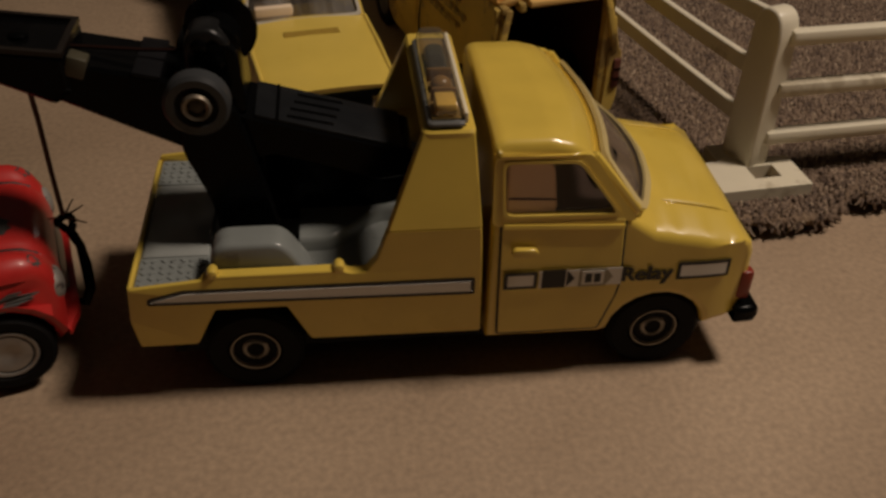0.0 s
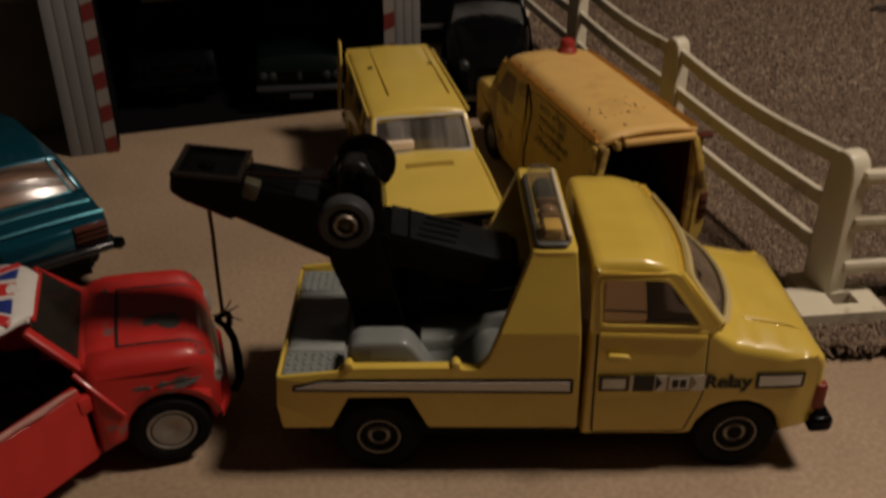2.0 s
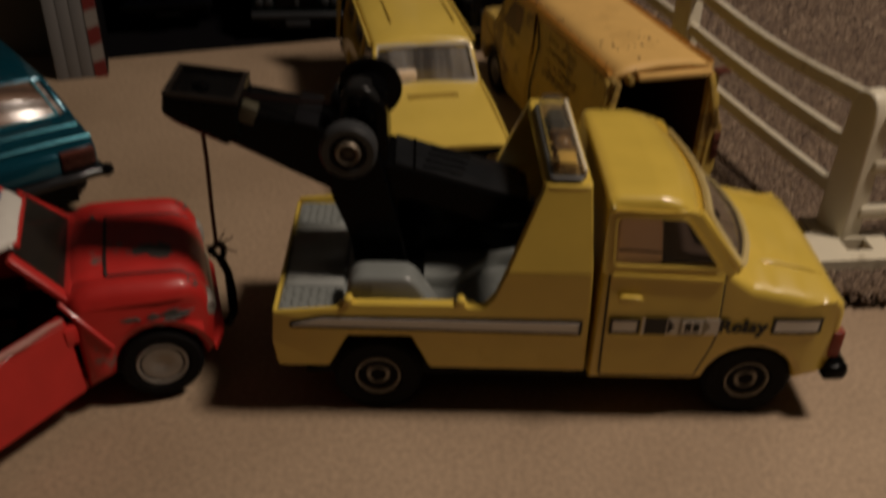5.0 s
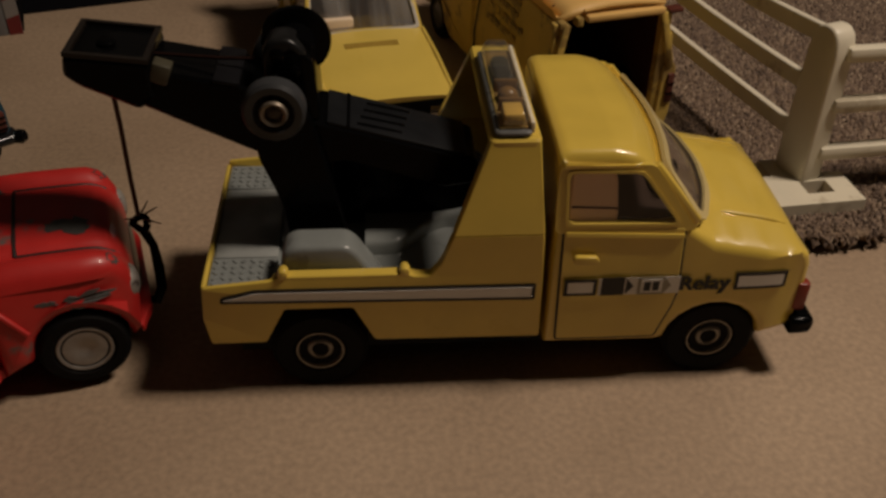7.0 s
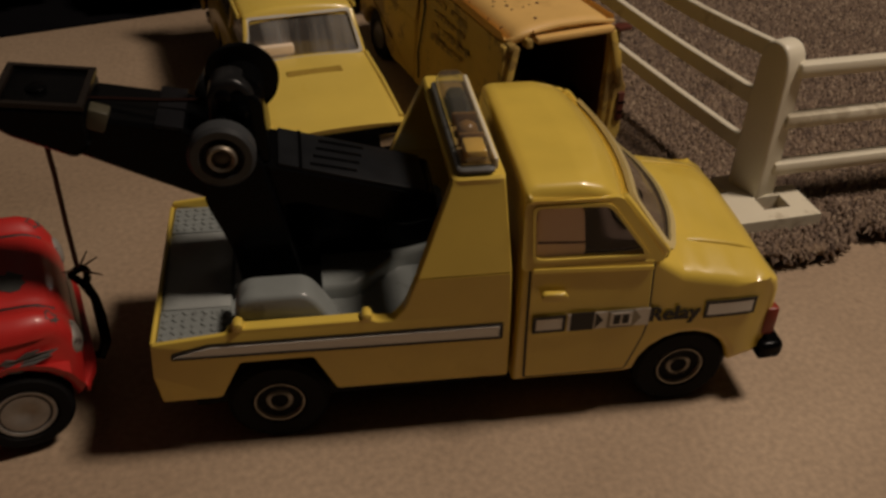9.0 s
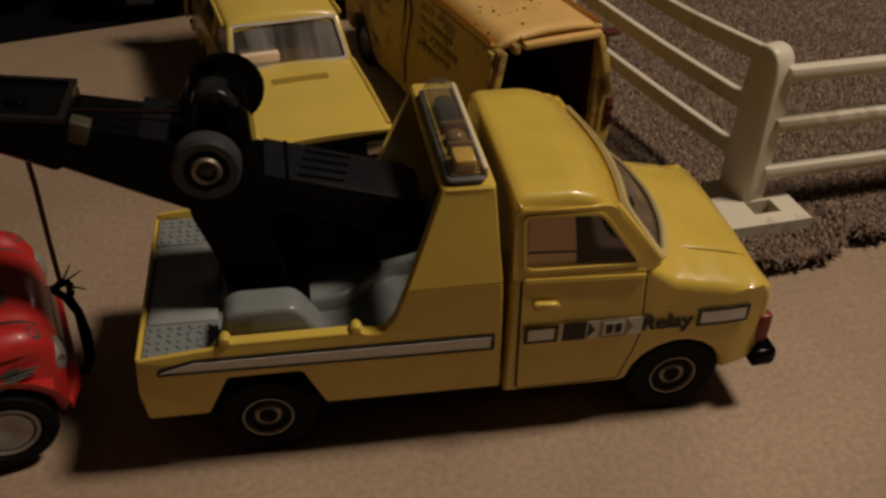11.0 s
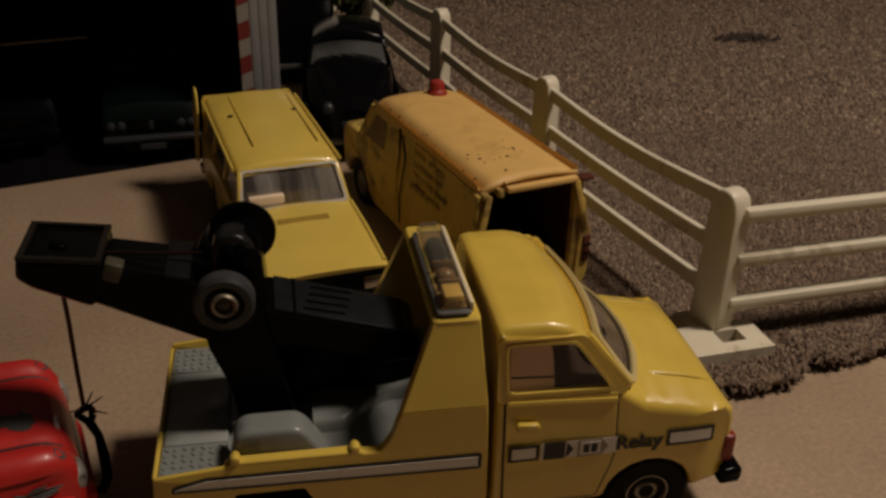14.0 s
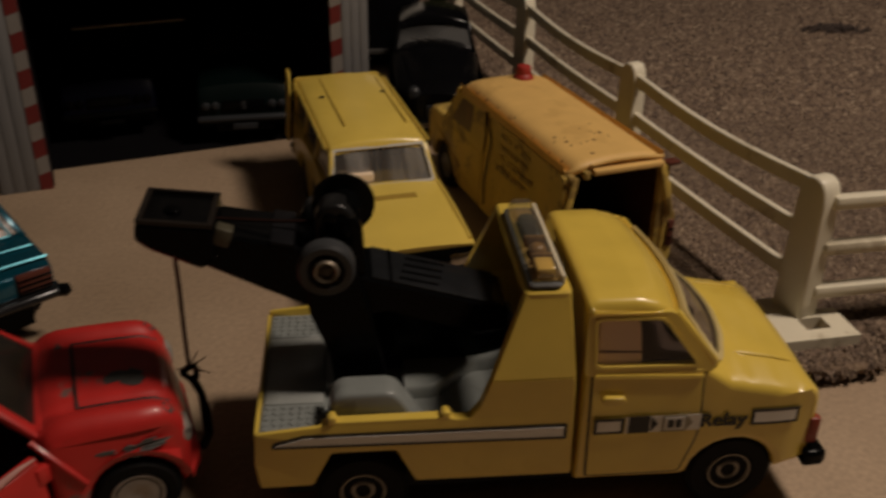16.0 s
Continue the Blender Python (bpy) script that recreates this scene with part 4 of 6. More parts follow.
    for y in (-13.6, 13.6):
        ridge = [(x, y + 0.03 * (x - 74) * (1 if y > 0 else -1), skin.ray_cast(Vector((x, y, 60)), Vector((0, 0, -1)))[0].z - 0.02) for x in (74.6, 76.5, 79, 82, 85, 87.4)]
        part("bonnet_crease", tube(ridge, [0.12, 0.4, 0.42, 0.42, 0.4, 0.12], 8), YELLOW, cabo)
    part("chassis", box(-15, 86, -17, 17, 6.5, 13), BLACK, t, "black base plate")
    for x, r in ((0.0, 9.0), (75.0, 9.0)):
        for s in (-1, 1):
            wheel(t, x, s * 17.6, 9.0, r, 6.6, 4.6, s, mat("worn_wheel_plating", (0.27, 0.25, 0.215), 0.3, metal=0.6, grain=0.4, grain_scale=450))
    # crane
    mast = bmesh.new()
    for s in (-1, 1):
        outl = rounded([(-4.4, 21.6), (7.0, 21.6), (4.5, 34), (0.2, 52.5), (-9.0, 53.5), (-9.3, 44.5), (-5.6, 34)], 1.6, 3)
        plate(outl, 2.4, lambda u, v, w, s=s: (u, s * (6.4 + w), v), 0.3, mast)
    crane = part("crane_mast", mast, BLACK, t, "black plastic crane mast")
    bo = bmesh.new()
    outl = rounded([(-30, 54.6), (-18, 48.2), (-7.0, 42.6), (2.0, 41.0), (6.0, 41.6), (24, 35.6), (30, 36.5), (30, 41.6), (27, 42.6), (1.4, 50.0), (-11, 57.2), (-26, 60.2)], 0.9, 2)
    plate(outl, 13.0, lambda u, v, w: (u, w - 6.5, v), 0.6, bo)
    boom = part("crane_boom", bo, BLACK, t, "black plastic crane boom")
    ang = math.atan(0.29)

    def on_boom(x):
        return Matrix.Translation((x, 0, 50.0 - (x - 1.4) * 0.29)) @ Matrix.Rotation(ang, 4, "Y")
    cover = part("boom_cover", box(-12.6, 13.6, -6.2, 6.2, -0.3, 0.45, bevel=0.3, m=on_boom(15.0)), mat("grey_black_plastic", (0.01, 0.0108, 0.012), 0.36, spec=0.2, grain=0.5, grain_scale=220, bump=0.2), boom, "grey-black boom cover")
    part("cover_joint", box(-0.3, 0.3, -6.25, 6.25, 0.2, 0.5, m=on_boom(6.6)), BLACK, cover)
    for k in range(4):
        part("cover_slot", box(-4.2, 4.2, -0.55, 0.55, 0.3, 0.52, bevel=0.15, m=on_boom(13.0) @ Matrix.Translation((0.6 * k - 0.9, -4.2 + k * 2.8, 0)) @ Matrix.Rotation(0.06, 4, "Z")), BLACK, cover, "dark slot")
    for x, wd in ((-13.5, 4.5),):
        z = 50.0 - (x - 1.4) * 0.29 if x > 0 else 57.2 - (x + 11) * 0.2
        part("boom_plate", box(-wd / 2, wd / 2, -6.9, 6.9, -0.3, 0.5, bevel=0.25, m=Matrix.Translation((x, 0, z)) @ Matrix.Rotation(math.atan(0.312 if x > 0 else 0.2), 4, "Y")), mat("worn_black_plastic", (0.008, 0.008, 0.009), 0.32, spec=0.14, grain=0.3, grain_scale=300), boom, "scuffed black boom plate")
    part("crane_base", slab(rounded([(3, 21.6), (33, 21.6), (33, 34), (27, 38), (8, 42.5), (3, 40)], 1.2, 2), 4.2, 0.8, 3, y_mid=4.2), BLACK, crane)
    hd = bmesh.new()
    outl = rounded([(-39.3, 63.2), (-39.9, 59.6), (-37.6, 57.6), (-28.4, 53.1), (-25.4, 55.6), (-25.6, 61.6)], 0.8, 2)
    plate(outl, 14.4, lambda u, v, w: (u, w - 7.2, v), 0.7, hd)
    head = part("boom_head", hd, BLACK, boom)
    # Rim is browner than the head: light caught on its edges, as colour.
    part("head_rim", ring_plate([(-39.2, -7.1), (-25.6, -7.1), (-25.6, 7.1), (-39.2, 7.1)], [(-38.2, -6.1), (-26.6, -6.1), (-26.6, 6.1), (-38.2, 6.1)], 0.8, lambda u, v, w: (u, v, 63.1 - (u + 39.3) * 0.117 + w)), mat("brown_glint_edge", (0.012, 0.009, 0.007), 0.25, spec=0.35, grain=0.4, grain_scale=300), head, "raised glossy rim, caught light put into its brown")
    part("head_stud", lathe([(1.6, 62.0), (1.6, 63.0), (1.0, 63.5), (0.1, 63.6)], 14, "z", (-33.5, -1.0, 0)), BLACK, head)
    part("boom_pin", box(-1.7, 1.5, -1.6, 1.6, -2.4, 1.2, bevel=0.4, m=Matrix.Translation((-23.9, -5.2, 60.0)) @ Matrix.Rotation(0.35, 4, "Y")), mat("olive_pin", (0.06, 0.054, 0.034), 0.4, grain=0.2, grain_scale=500), boom, "pale plastic pin")
    for s in (-1, 1):
        pl = part("pulley", lathe([(4.4, 8.4), (5.4, 8.8), (5.4, 11.4), (4.8, 12.0), (3.6, 12.0), (3.1, 11.0), (0.5, 11.0)], 36, "y", (-5.4, 0, 54.6)), MIDGREY, crane, "grey round pulley")
        if s < 0:
            pl.scale = (1, -1, 1)
        part("pulley_recess", lathe([(3.5, 10.9), (3.5, 11.06), (2.6, 11.1)], 32, "y", (-5.4, 0, 54.6)), BLACK, pl, "dark recess round the rivet")
        part("rivet", lathe([(2.5, 10.9), (2.5, 11.9), (2.1, 12.4), (1.6, 12.1), (1.4, 11.4)], 24, "y", (-5.4, 0, 54.6)), RUST, pl, "dull metal rivet ring")
        part("rivet_core", lathe([(1.6, 11.0), (1.45, 11.5), (0.8, 11.8), (0.2, 11.85)], 20, "y", (-5.4, 0, 54.6)), mat("brown_rivet_core", (0.055, 0.045, 0.034), 0.5, metal=0.5, grain=0.4, grain_scale=600), pl, "brown rivet core")
    dr = bmesh.new()
    add_lathe(dr, [(3.0, -3.4), (3.6, -3.0), (3.6, 3.0), (6.1, 3.4), (6.2, 4.4), (5.7, 5.0)], 36, "y", (-2.0, -0.6, 61.0))
    drum = part("winch_drum", dr, BLACK, crane, "black winch drum")
    part("housing", slab(rounded([(-7.4, 53.0), (-7.2, 62.6), (-5.6, 65.2), (-2.2, 65.4), (0.2, 63.0), (0.6, 57.5), (-0.6, 53.0)], 1.4, 3), 3.0, 0.9, 3, y_mid=-3.2), mat("scuffed_housing", (0.012, 0.012, 0.012), 0.3, spec=0.3, grain=0.6, grain_scale=260, bump=0.4), drum, "scuffed black winch housing")
    for x, z, r in ((-4.6, 62.4, 1.3), (-1.8, 59.6, 1.1), (-5.2, 58.4, 0.8)):
        part("housing_bolt", lathe([(r, -6.1), (r, -6.6), (r * 0.6, -6.9), (r * 0.2, -6.9)], 14, "y", (x, 0, z)), BLACK, drum)
    part("drum_arm", slab(rounded([(-6.5, 50), (2.0, 50), (1.4, 61), (-2.2, 64.5), (-6.0, 61.5)], 1.0, 2), 6.2, 0.5, 2), BLACK, crane)
    # lines and hook
    part("winch_line", tube([(-26.0, -1, 60.8), (-15, -1, 59.8), (-4.5, -1, 59.4)], 0.34, 6), WINCHLINE, boom, "brown winch line")
    hook_at = Vector((-35.2, 2, 24.8))
    top = Vector((-34.8, 1.0, 56.5))
    ln = part("tow_line", tube([top, top.lerp(hook_at, 0.33) + Vector((0.2, 0, 0)), top.lerp(hook_at, 0.7), hook_at], 0.5, 6), LINE, boom, "brown tow line")
    hk = bmesh.new()
    add_tube(hk, [hook_at + Vector((1.4 * math.cos(a), 0.6 * math.sin(2 * a), -1.4 + 1.5 * math.sin(a))) for a in [2 * math.pi * k / 14 for k in range(15)]], 0.75, 8)
    hookpath = [hook_at + Vector(p) for p in ((0.5, 0, -3.2), (2.0, -1, -6.0), (2.8, -3, -9.5), (3.2, -5, -13.5), (2.0, -6, -16.0), (0.2, -6, -15.5), (-0.4, -5.5, -13.5))]
    add_tube(hk, hookpath, [1.0, 0.9, 1.15, 1.05, 1.0, 0.8, 0.4], 8)
    part("tow_hook", hk, BLACK, ln, "black plastic tow hook")
    kt = bmesh.new()
    for a in ((4.5, -1.5, -0.5), (3.2, 2.5, 0.8), (-2.0, -2.6, 1.5), (1.5, 3.0, 2.0)):
        add_tube(kt, [hook_at, hook_at + Vector(a)], [0.3, 0.12], 5)
    part("knot_ends", kt, LINE, ln, "frayed line ends at the knot")


build_truck()


# ---- other toy cars: one builder, then what sets each one apart ----
def car_body(name, m, label, length, half, low, house, paint, wheels, pillars=(), roof_th=2.0, lean=0.14, edge=1.5, front=0.0, rear=0.0, glassm=None, crown_low=1.5, crown_roof=1.2, seats=None):
    """low: outline (x, z) of the lower body, front at x = 0 and the tail at -length, with wheel arches.
    house: base front, roof front, roof rear, base rear as (x, z). wheels: (x, z, radius, rim radius). pillars: (base x, roof x, width) on each side."""
    t = thing(name, m, label, "toy car")
    hw = tumble(half, low[1], 0.12, -14.0, front, -length + 14.0, rear)
    bm = slab(low[0], hw, edge, 10)
    for v in bm.verts:
        if v.co.z > low[1]:
            v.co.z += crown_low * (1 - min(1.0, abs(v.co.y) / half) ** 2)
    body = part("body", bm, paint, t)
    (bfx, bfz), (rfx, rfz), (rrx, rrz), (brx, brz) = house
    zb, zr = (bfz + brz) / 2, (rfz + rrz) / 2
    wb = hw((bfx + brx) / 2, zb) - 0.6

    def sw(z):
        return wb - (z - zb) * lean

    def wall(s):
        return lambda u, v, w: (u, s * (sw(v) - w), v)
    # roof shell
    rp = rounded([(rrx - 1.0, rrz - roof_th), (rrx, rrz), (rfx, rfz), (rfx + 1.6, rfz - roof_th)], min(1.0, roof_th * 0.45), 3)
    bm = slab(rp, lambda x, z: sw(zr) + 0.3, min(1.2, roof_th * 0.5), 10)
    for v in bm.verts:
        v.co.z += crown_roof * (1 - min(1.0, abs(v.co.y) / sw(zr)) ** 2)
    part("roof", bm, paint, body)
    # pillars and panels on both sides
    for s in (-1, 1):
        f = wall(s)
        for bx, rx, wd in pillars:
            part("pillar", plate([(bx, zb - 0.5), (bx + wd, zb - 0.5), (rx + wd, zr - roof_th * 0.6), (rx, zr - roof_th * 0.6)], 1.0, f, 0.15), paint, body)
        part("side_window", plate([(brx + 1, zb), (bfx - 2, zb), (rfx - 1, zr - roof_th * 0.8), (rrx + 1, zr - roof_th * 0.8)], 0.4, lambda u, v, w, f=f: f(u, v, w + 0.7)), glassm or CLEAR, body, "side window")
    wr = sw(zr) - 0.4
    part("windscreen", quad_pane((bfx - 0.4, -wb + 1.4, bfz), (bfx - 0.4, wb - 1.4, bfz), (rfx + 0.3, wr - 0.8, rfz - 1.0), (rfx + 0.3, -wr + 0.8, rfz - 1.0), 0.4), glassm or CLEAR, body, "windscreen")
    # frame round the windscreen
    for s in (-1, 1):
        part("screen_pillar", bar((bfx, s * (wb - 0.7), bfz - 0.3), (rfx + 0.7, s * (wr - 0.2), rfz - 0.9), 1.3, 1.3, bevel=0.3), paint, body)
    part("rear_window", quad_pane((brx + 0.6, -wb + 1.4, brz), (brx + 0.6, wb - 1.4, brz), (rrx - 0.2, wr - 0.8, rrz - 1.0), (rrx - 0.2, -wr + 0.8, rrz - 1.0), 0.4), glassm or CLEAR, body, "rear window")
    for s in (-1, 1):
        part("rear_pillar", bar((brx + 0.3, s * (wb - 0.7), brz - 0.3), (rrx - 0.5, s * (wr - 0.2), rrz - 0.9), 1.6, 1.3, bevel=0.3), paint, body)
    for x, z, r, rr in wheels:
        for s in (-1, 1):
            wheel(t, x, s * (half - 3.55), z, r, 5.5, rr, s, RIMGREY, "plain")
    part("base_plate", box(-length + 4, -4, -half + 6.5, half - 6.5, min(w[1] for w in wheels) - 3.2, min(w[1] for w in wheels) + 4), BLACK, t, "black base plate")
    if seats:
        for x in seats:
            for y in (-half * 0.42, half * 0.42):
                part("seat", slab(rounded([(x - 4, zb - 8), (x - 4.5, zb + 3.5), (x - 2, zb + 4.5), (x - 0.5, zb - 2), (x + 6, zb - 3), (x + 6, zb - 8)], 1.0, 2), half * 0.33, 0.8, 2, y_mid=y), CREAM, body, "cream moulded seat")
    return t, body, hw


def heading(x, y, z, fx, fy, pitch=0.0):
    """A pose whose x axis points along (fx, fy)."""
    return Matrix.Translation(Vector((x, y, z)) * MM) @ Matrix.Rotation(math.atan2(fy, fx), 4, "Z") @ Matrix.Rotation(radians(-pitch), 4, "Y")


# red mini on tow
def build_mini():
    m = heading(-38.9, 22.9, 0.4, 0.96, 0.28, 1.0)
    t = thing("toy_mini", m, "worn red die-cast toy mini with flag roof and open door", "toy car")
    hw = tumble(21.2, 12.0, 0.16, -8.0, 0.034, -72.0, 0.03)
    z8 = 9.6
    front = [(0.2, 10.0)] + arch(-10.5, z8, 8.8, 0, 180, 10) + [(-25.0, 7.0), (-25.6, 26.0), (-23.5, 27.3), (-21.0, 27.4), (-18.5, 27.3), (-16.0, 27.2), (-12.5, 26.9), (-8.0, 26.5), (-4.6, 26.1), (-2.4, 25.1), (-0.9, 23.6), (0.2, 21.6), (0.9, 19.4), (1.1, 17.0)]
    rear = [(-52.5, 7.0)] + arch(-66.5, 8.6, 8.8, 0, 180, 10) + [(-81, 9), (-82, 14), (-81, 21), (-78, 24.0), (-52.5, 24.6)]

    def press(x, y):
        """Relief of the bonnet: rounded wings with a valley on either side of the lid."""
        y = abs(y)
        fade = min(1.0, max(0.0, (x + 25.0) / 4.0)) * min(1.0, max(0.0, (1.0 - x) / 2.5))
        return 0.9 * (1 - (y / 21.0) ** 2) + fade * (0.9 * math.exp(-((y - 15.4) / 2.0) ** 2) - 0.9 * math.exp(-((y - 11.6) / 1.4) ** 2))
    bm = slab(front, hw, 2.4, 44)
    for v in bm.verts:
        if v.co.z > 17:
            v.co.z += press(v.co.x, v.co.y) * min(1.0, (v.co.z - 17) / 4.0)
    skin = BVHTree.FromBMesh(bm)
    body = part("front_body", bm, RED, t)
    part("rear_body", slab(rear, hw, 2.0, 8), RED, t)
    part("floor_pan", slab(rounded([(-25, 6.6), (-53, 6.6), (-53, 9.2), (-25, 9.2)], 0.3, 1), 19.5, 0.4, 2), RED, t)
    part("far_door", plate([(-52.6, 8), (-25.4, 8), (-25.4, 24.6), (-52.6, 24.6)], 1.2, lambda u, v, w: (u, 20.6 - (v - 12) * 0.14 - w, v), 0.2), RED, t)
    # worn bare-metal patches, bonnet gap, lamps, grille, bumper
    rnd = random.Random(3)

    def blotch(cx, cy, rx, ry, n=18):
        return [(cx + rx * math.cos(2 * math.pi * k / n) * rnd.uniform(0.35, 1.15), cy + ry * math.sin(2 * math.pi * k / n) * rnd.uniform(0.35, 1.15)) for k in range(n)]

    def surf(x, y):
        at = skin.ray_cast(Vector((x, y, 60)), Vector((0, 0, -1)))[0]
        return at.z if at else 20.0
    for cx, cy, rx, ry in ((-8.6, -4.6, 5.4, 3.3), (-2.0, -15.6, 1.0, 1.6), (-21.0, 10.6, 1.2, 1.6), (-2.2, 15.2, 1.6, 2.4), (-8.0, 10.9, 5.0, 0.5)):
        part("worn_patch", plate(blotch(cx, cy, rx, ry), 0.25, lambda u, v, w: (u, v, surf(u, v) - 0.12 + w)), mat("worn_bare_metal", (0.085, 0.085, 0.08), 0.5, metal=0.3, grain=0.3, grain_scale=500), body, "bare metal where the paint has worn")
    for cx, cz, rx, rz in ((-8.0, 20.8, 5.4, 1.5), (-14.6, 21.4, 2.2, 0.6), (-2.6, 16.5, 1.0, 1.4)):
        part("worn_patch", plate(blotch(cx, cz, rx, rz), 0.3, lambda u, v, w: (u, -(hw(u, v) - 0.35) - w, v)), mat("worn_bare_metal", (0.085, 0.085, 0.08), 0.5, metal=0.3, grain=0.3, grain_scale=500), body, "bare metal where the paint has worn")
    part("bonnet_gap", tube([(-18.3, y, surf(-18.3, y) + 0.02) for y in (-11.4, -10, -8, -4, 0, 4, 8, 10, 11.4)], 0.4, 6), INK, body, "dark gap behind the bonnet")
    for s in (-1, 1):
        part("bonnet_gap", tube([(x, s * 11.4, surf(x, 11.4) + 0.04) for x in (-18.3, -14, -10, -6, -4, -1.5)], 0.3, 6), INK, body, "dark gap beside the bonnet")
        part("headlight", lathe([(3.3, -2.4), (3.4, 0.2), (2.8, 1.0), (1.6, 1.5), (0.2, 1.7)], 24, "x", (0, s * 13.6, 18.6)), mat("worn_lamp_silver", (0.3, 0.28, 0.25), 0.5, metal=0.3, grain=0.4, grain_scale=500, second=(0.1, 0.08, 0.07), blot=0.45, blot_scale=300), body, "worn silver headlight")
    part("grille", slab(rounded([(0.0, 12.2), (1.7, 12.2), (1.8, 15.0), (1.2, 18.0), (0.0, 18.0)], 0.4, 2), 8.0, 0.5, 2), RIMGREY, body, "worn silver grille")
    part("front_bumper", slab(rounded([(0.0, 9.0), (2.6, 9.0), (2.8, 11.0), (0.0, 11.0)], 0.4, 2), tumble(18.6, 90, 0, -1, 0.5), 0.6, 4), RED, t, "worn red bumper")
    # roof, pillars, windows
    rp = [(-74.0, 34.2), (-73.4, 35.4), (-71.0, 36.4), (-60.0, 36.5)] + [(-48.0 + 1.5 * k, 36.6) for k in range(8)] + [(-36.2, 36.5), (-35.0, 36.2), (-33.8, 35.6), (-32.8, 34.9), (-33.4, 33.8)]
    bm = slab(rp, tumble(15.6, 33.0, 0.25, -43.0, 0.06), 1.2, 16)
    for v in bm.verts:
        v.co.z += 1.8 * (1 - min(1.0, abs(v.co.y) / 15.5) ** 2)
    roof = part("roof", bm, UJWHITE, t, "white roof painted with a flag")

    def rz(x, y, up):
        return 36.6 + 1.8 * (1 - min(1.0, abs(y) / 15.5) ** 2) - max(0.0, x + 37) * 0.3 + up

    def ribbon(a, b, wide, mt, up):
        bm = bmesh.new()
        a, b = Vector(a), Vector(b)
        n = Vector((-(b - a).y, (b - a).x)).normalized() * wide / 2
        rows = []
        for k in range(13):
            p = a.lerp(b, k / 12)
            rows.append([bm.verts.new((q.x, q.y, rz(q.x, q.y, h))) for q in (p - n, p + n) for h in (up, up - 0.4)])
        for u, v in zip(rows, rows[1:]):
            for i, j in ((0, 2), (2, 3), (3, 1), (1, 0)):
                bm.faces.new((u[i], u[j], v[j], v[i]))
        part("flag_band", bm, mt, roof)
    cx = -53.0
    ribbon((-72, 0), (-36.4, 0), 5.0, UJRED, 0.12)
    ribbon((cx, -13), (cx, 13), 5.0, UJRED, 0.13)
    for sx in (-1, 1):
        for sy in (-1, 1):
            ribbon((cx + sx * 4.6, sy * 4.6), (cx + sx * 16.6, sy * 11.6), 2.6, UJRED, 0.1)
            for tri in (((7.4, 4.1), (17.2, 4.1), (17.2, 9.6)), ((3.9, 6.6), (3.9, 12.7), (13.4, 12.7))):
                a, b, c = [Vector((cx + sx * u, sy * v)) for u, v in tri]
                bm = bmesh.new()
                n = 8
                grid = {}
                for i in range(n + 1):
                    for j in range(n + 1 - i):
                        p = a + (b - a) * (i / n) + (c - a) * (j / n)
                        grid[i, j] = [bm.verts.new((p.x, p.y, rz(p.x, p.y, up))) for up in (0.08, -0.3)]
                for i in range(n):
                    for j in range(n - i):
                        for k in (0, 1):
                            bm.faces.new([grid[ij][k] for ij in ((i, j), (i + 1, j), (i, j + 1))])
                            if j < n - i - 1:
                                bm.faces.new([grid[ij][k] for ij in ((i + 1, j), (i + 1, j + 1), (i, j + 1))])
                part("flag_corner", bm, UJBLUE, roof)
    for s in (-1, 1):
        fr = bar((-24.6, s * 15.2, 24.6), (-34.4, s * 12.2, 35.2), 2.6, 1.6, bevel=0.6)
        part("screen_pillar", fr, RED, t)
        part("wing_seam", tube([(-27.0, s * 16.8, 26.0), (-24.6, s * 18.8, 24.0), (-21.6, s * 20.1, 20.4), (-18.8, s * 20.7, 16.6)], 0.55, 8), RED, t)
        part("rear_pillar", bar((-78.5, s * 16.0, 23.0), (-72.0, s * 13.6, 35.2), 2.6, 5.0, bevel=0.5), RED, t)
        part("gutter", bar((-41.0, s * 14.7, 34.6), (-73.0, s * 14.7, 34.4), 1.2, 1.4, bevel=0.4), RED, t)
        part("middle_pillar", bar((-52.6, s * 17.2, 24.0), (-53.0, s * 14.6, 34.8), 1.6, 2.0, bevel=0.3), RED, t)
    part("scuttle", slab(rounded([(-21.5, 24.2), (-25.8, 24.2), (-26.2, 27.0), (-24.6, 27.2)], 0.5, 2), 15.4, 0.6, 4), RED, t)
    part("windscreen", quad_pane((-25.4, -13.8, 25.8), (-25.4, 13.8, 25.8), (-33.2, 11.4, 35.4), (-33.2, -11.4, 35.4), 0.4), MINIPANE, t, "dark windscreen")
    part("windscreen_trim", bar((-32.9, -9.6, 35.6), (-32.9, 9.6, 35.6), 1.2, 1.0, bevel=0.4), RED, t)
    part("rear_window", quad_pane((-78, -13, 25), (-78, 13, 25), (-73, 12, 34.8), (-73, -12, 34.8), 0.4), DUSTY, t, "dusty rear window")
    # dark interior
    part("dashboard", slab(rounded([(-25.6, 10), (-25.6, 24.2), (-29, 24.2), (-30, 20), (-27, 10)], 0.5, 2), 16.6, 0.4, 2), BLACK, t, "black dashboard")
    for y in (-8, 8):
        part("seat", slab(rounded([(-38, 9.2), (-38, 14), (-46, 14.5), (-47.5, 25), (-50.5, 25.5), (-51, 9.2)], 1, 2), 6.6, 0.8, 2, y_mid=y), BLACK, t, "black moulded seat")
    # open door on the near side
    hinge = Matrix.Translation(Vector((-25.8, -20.2, 0)) * MM) @ Matrix.Rotation(radians(40), 4, "Z")
    dm = bmesh.new()
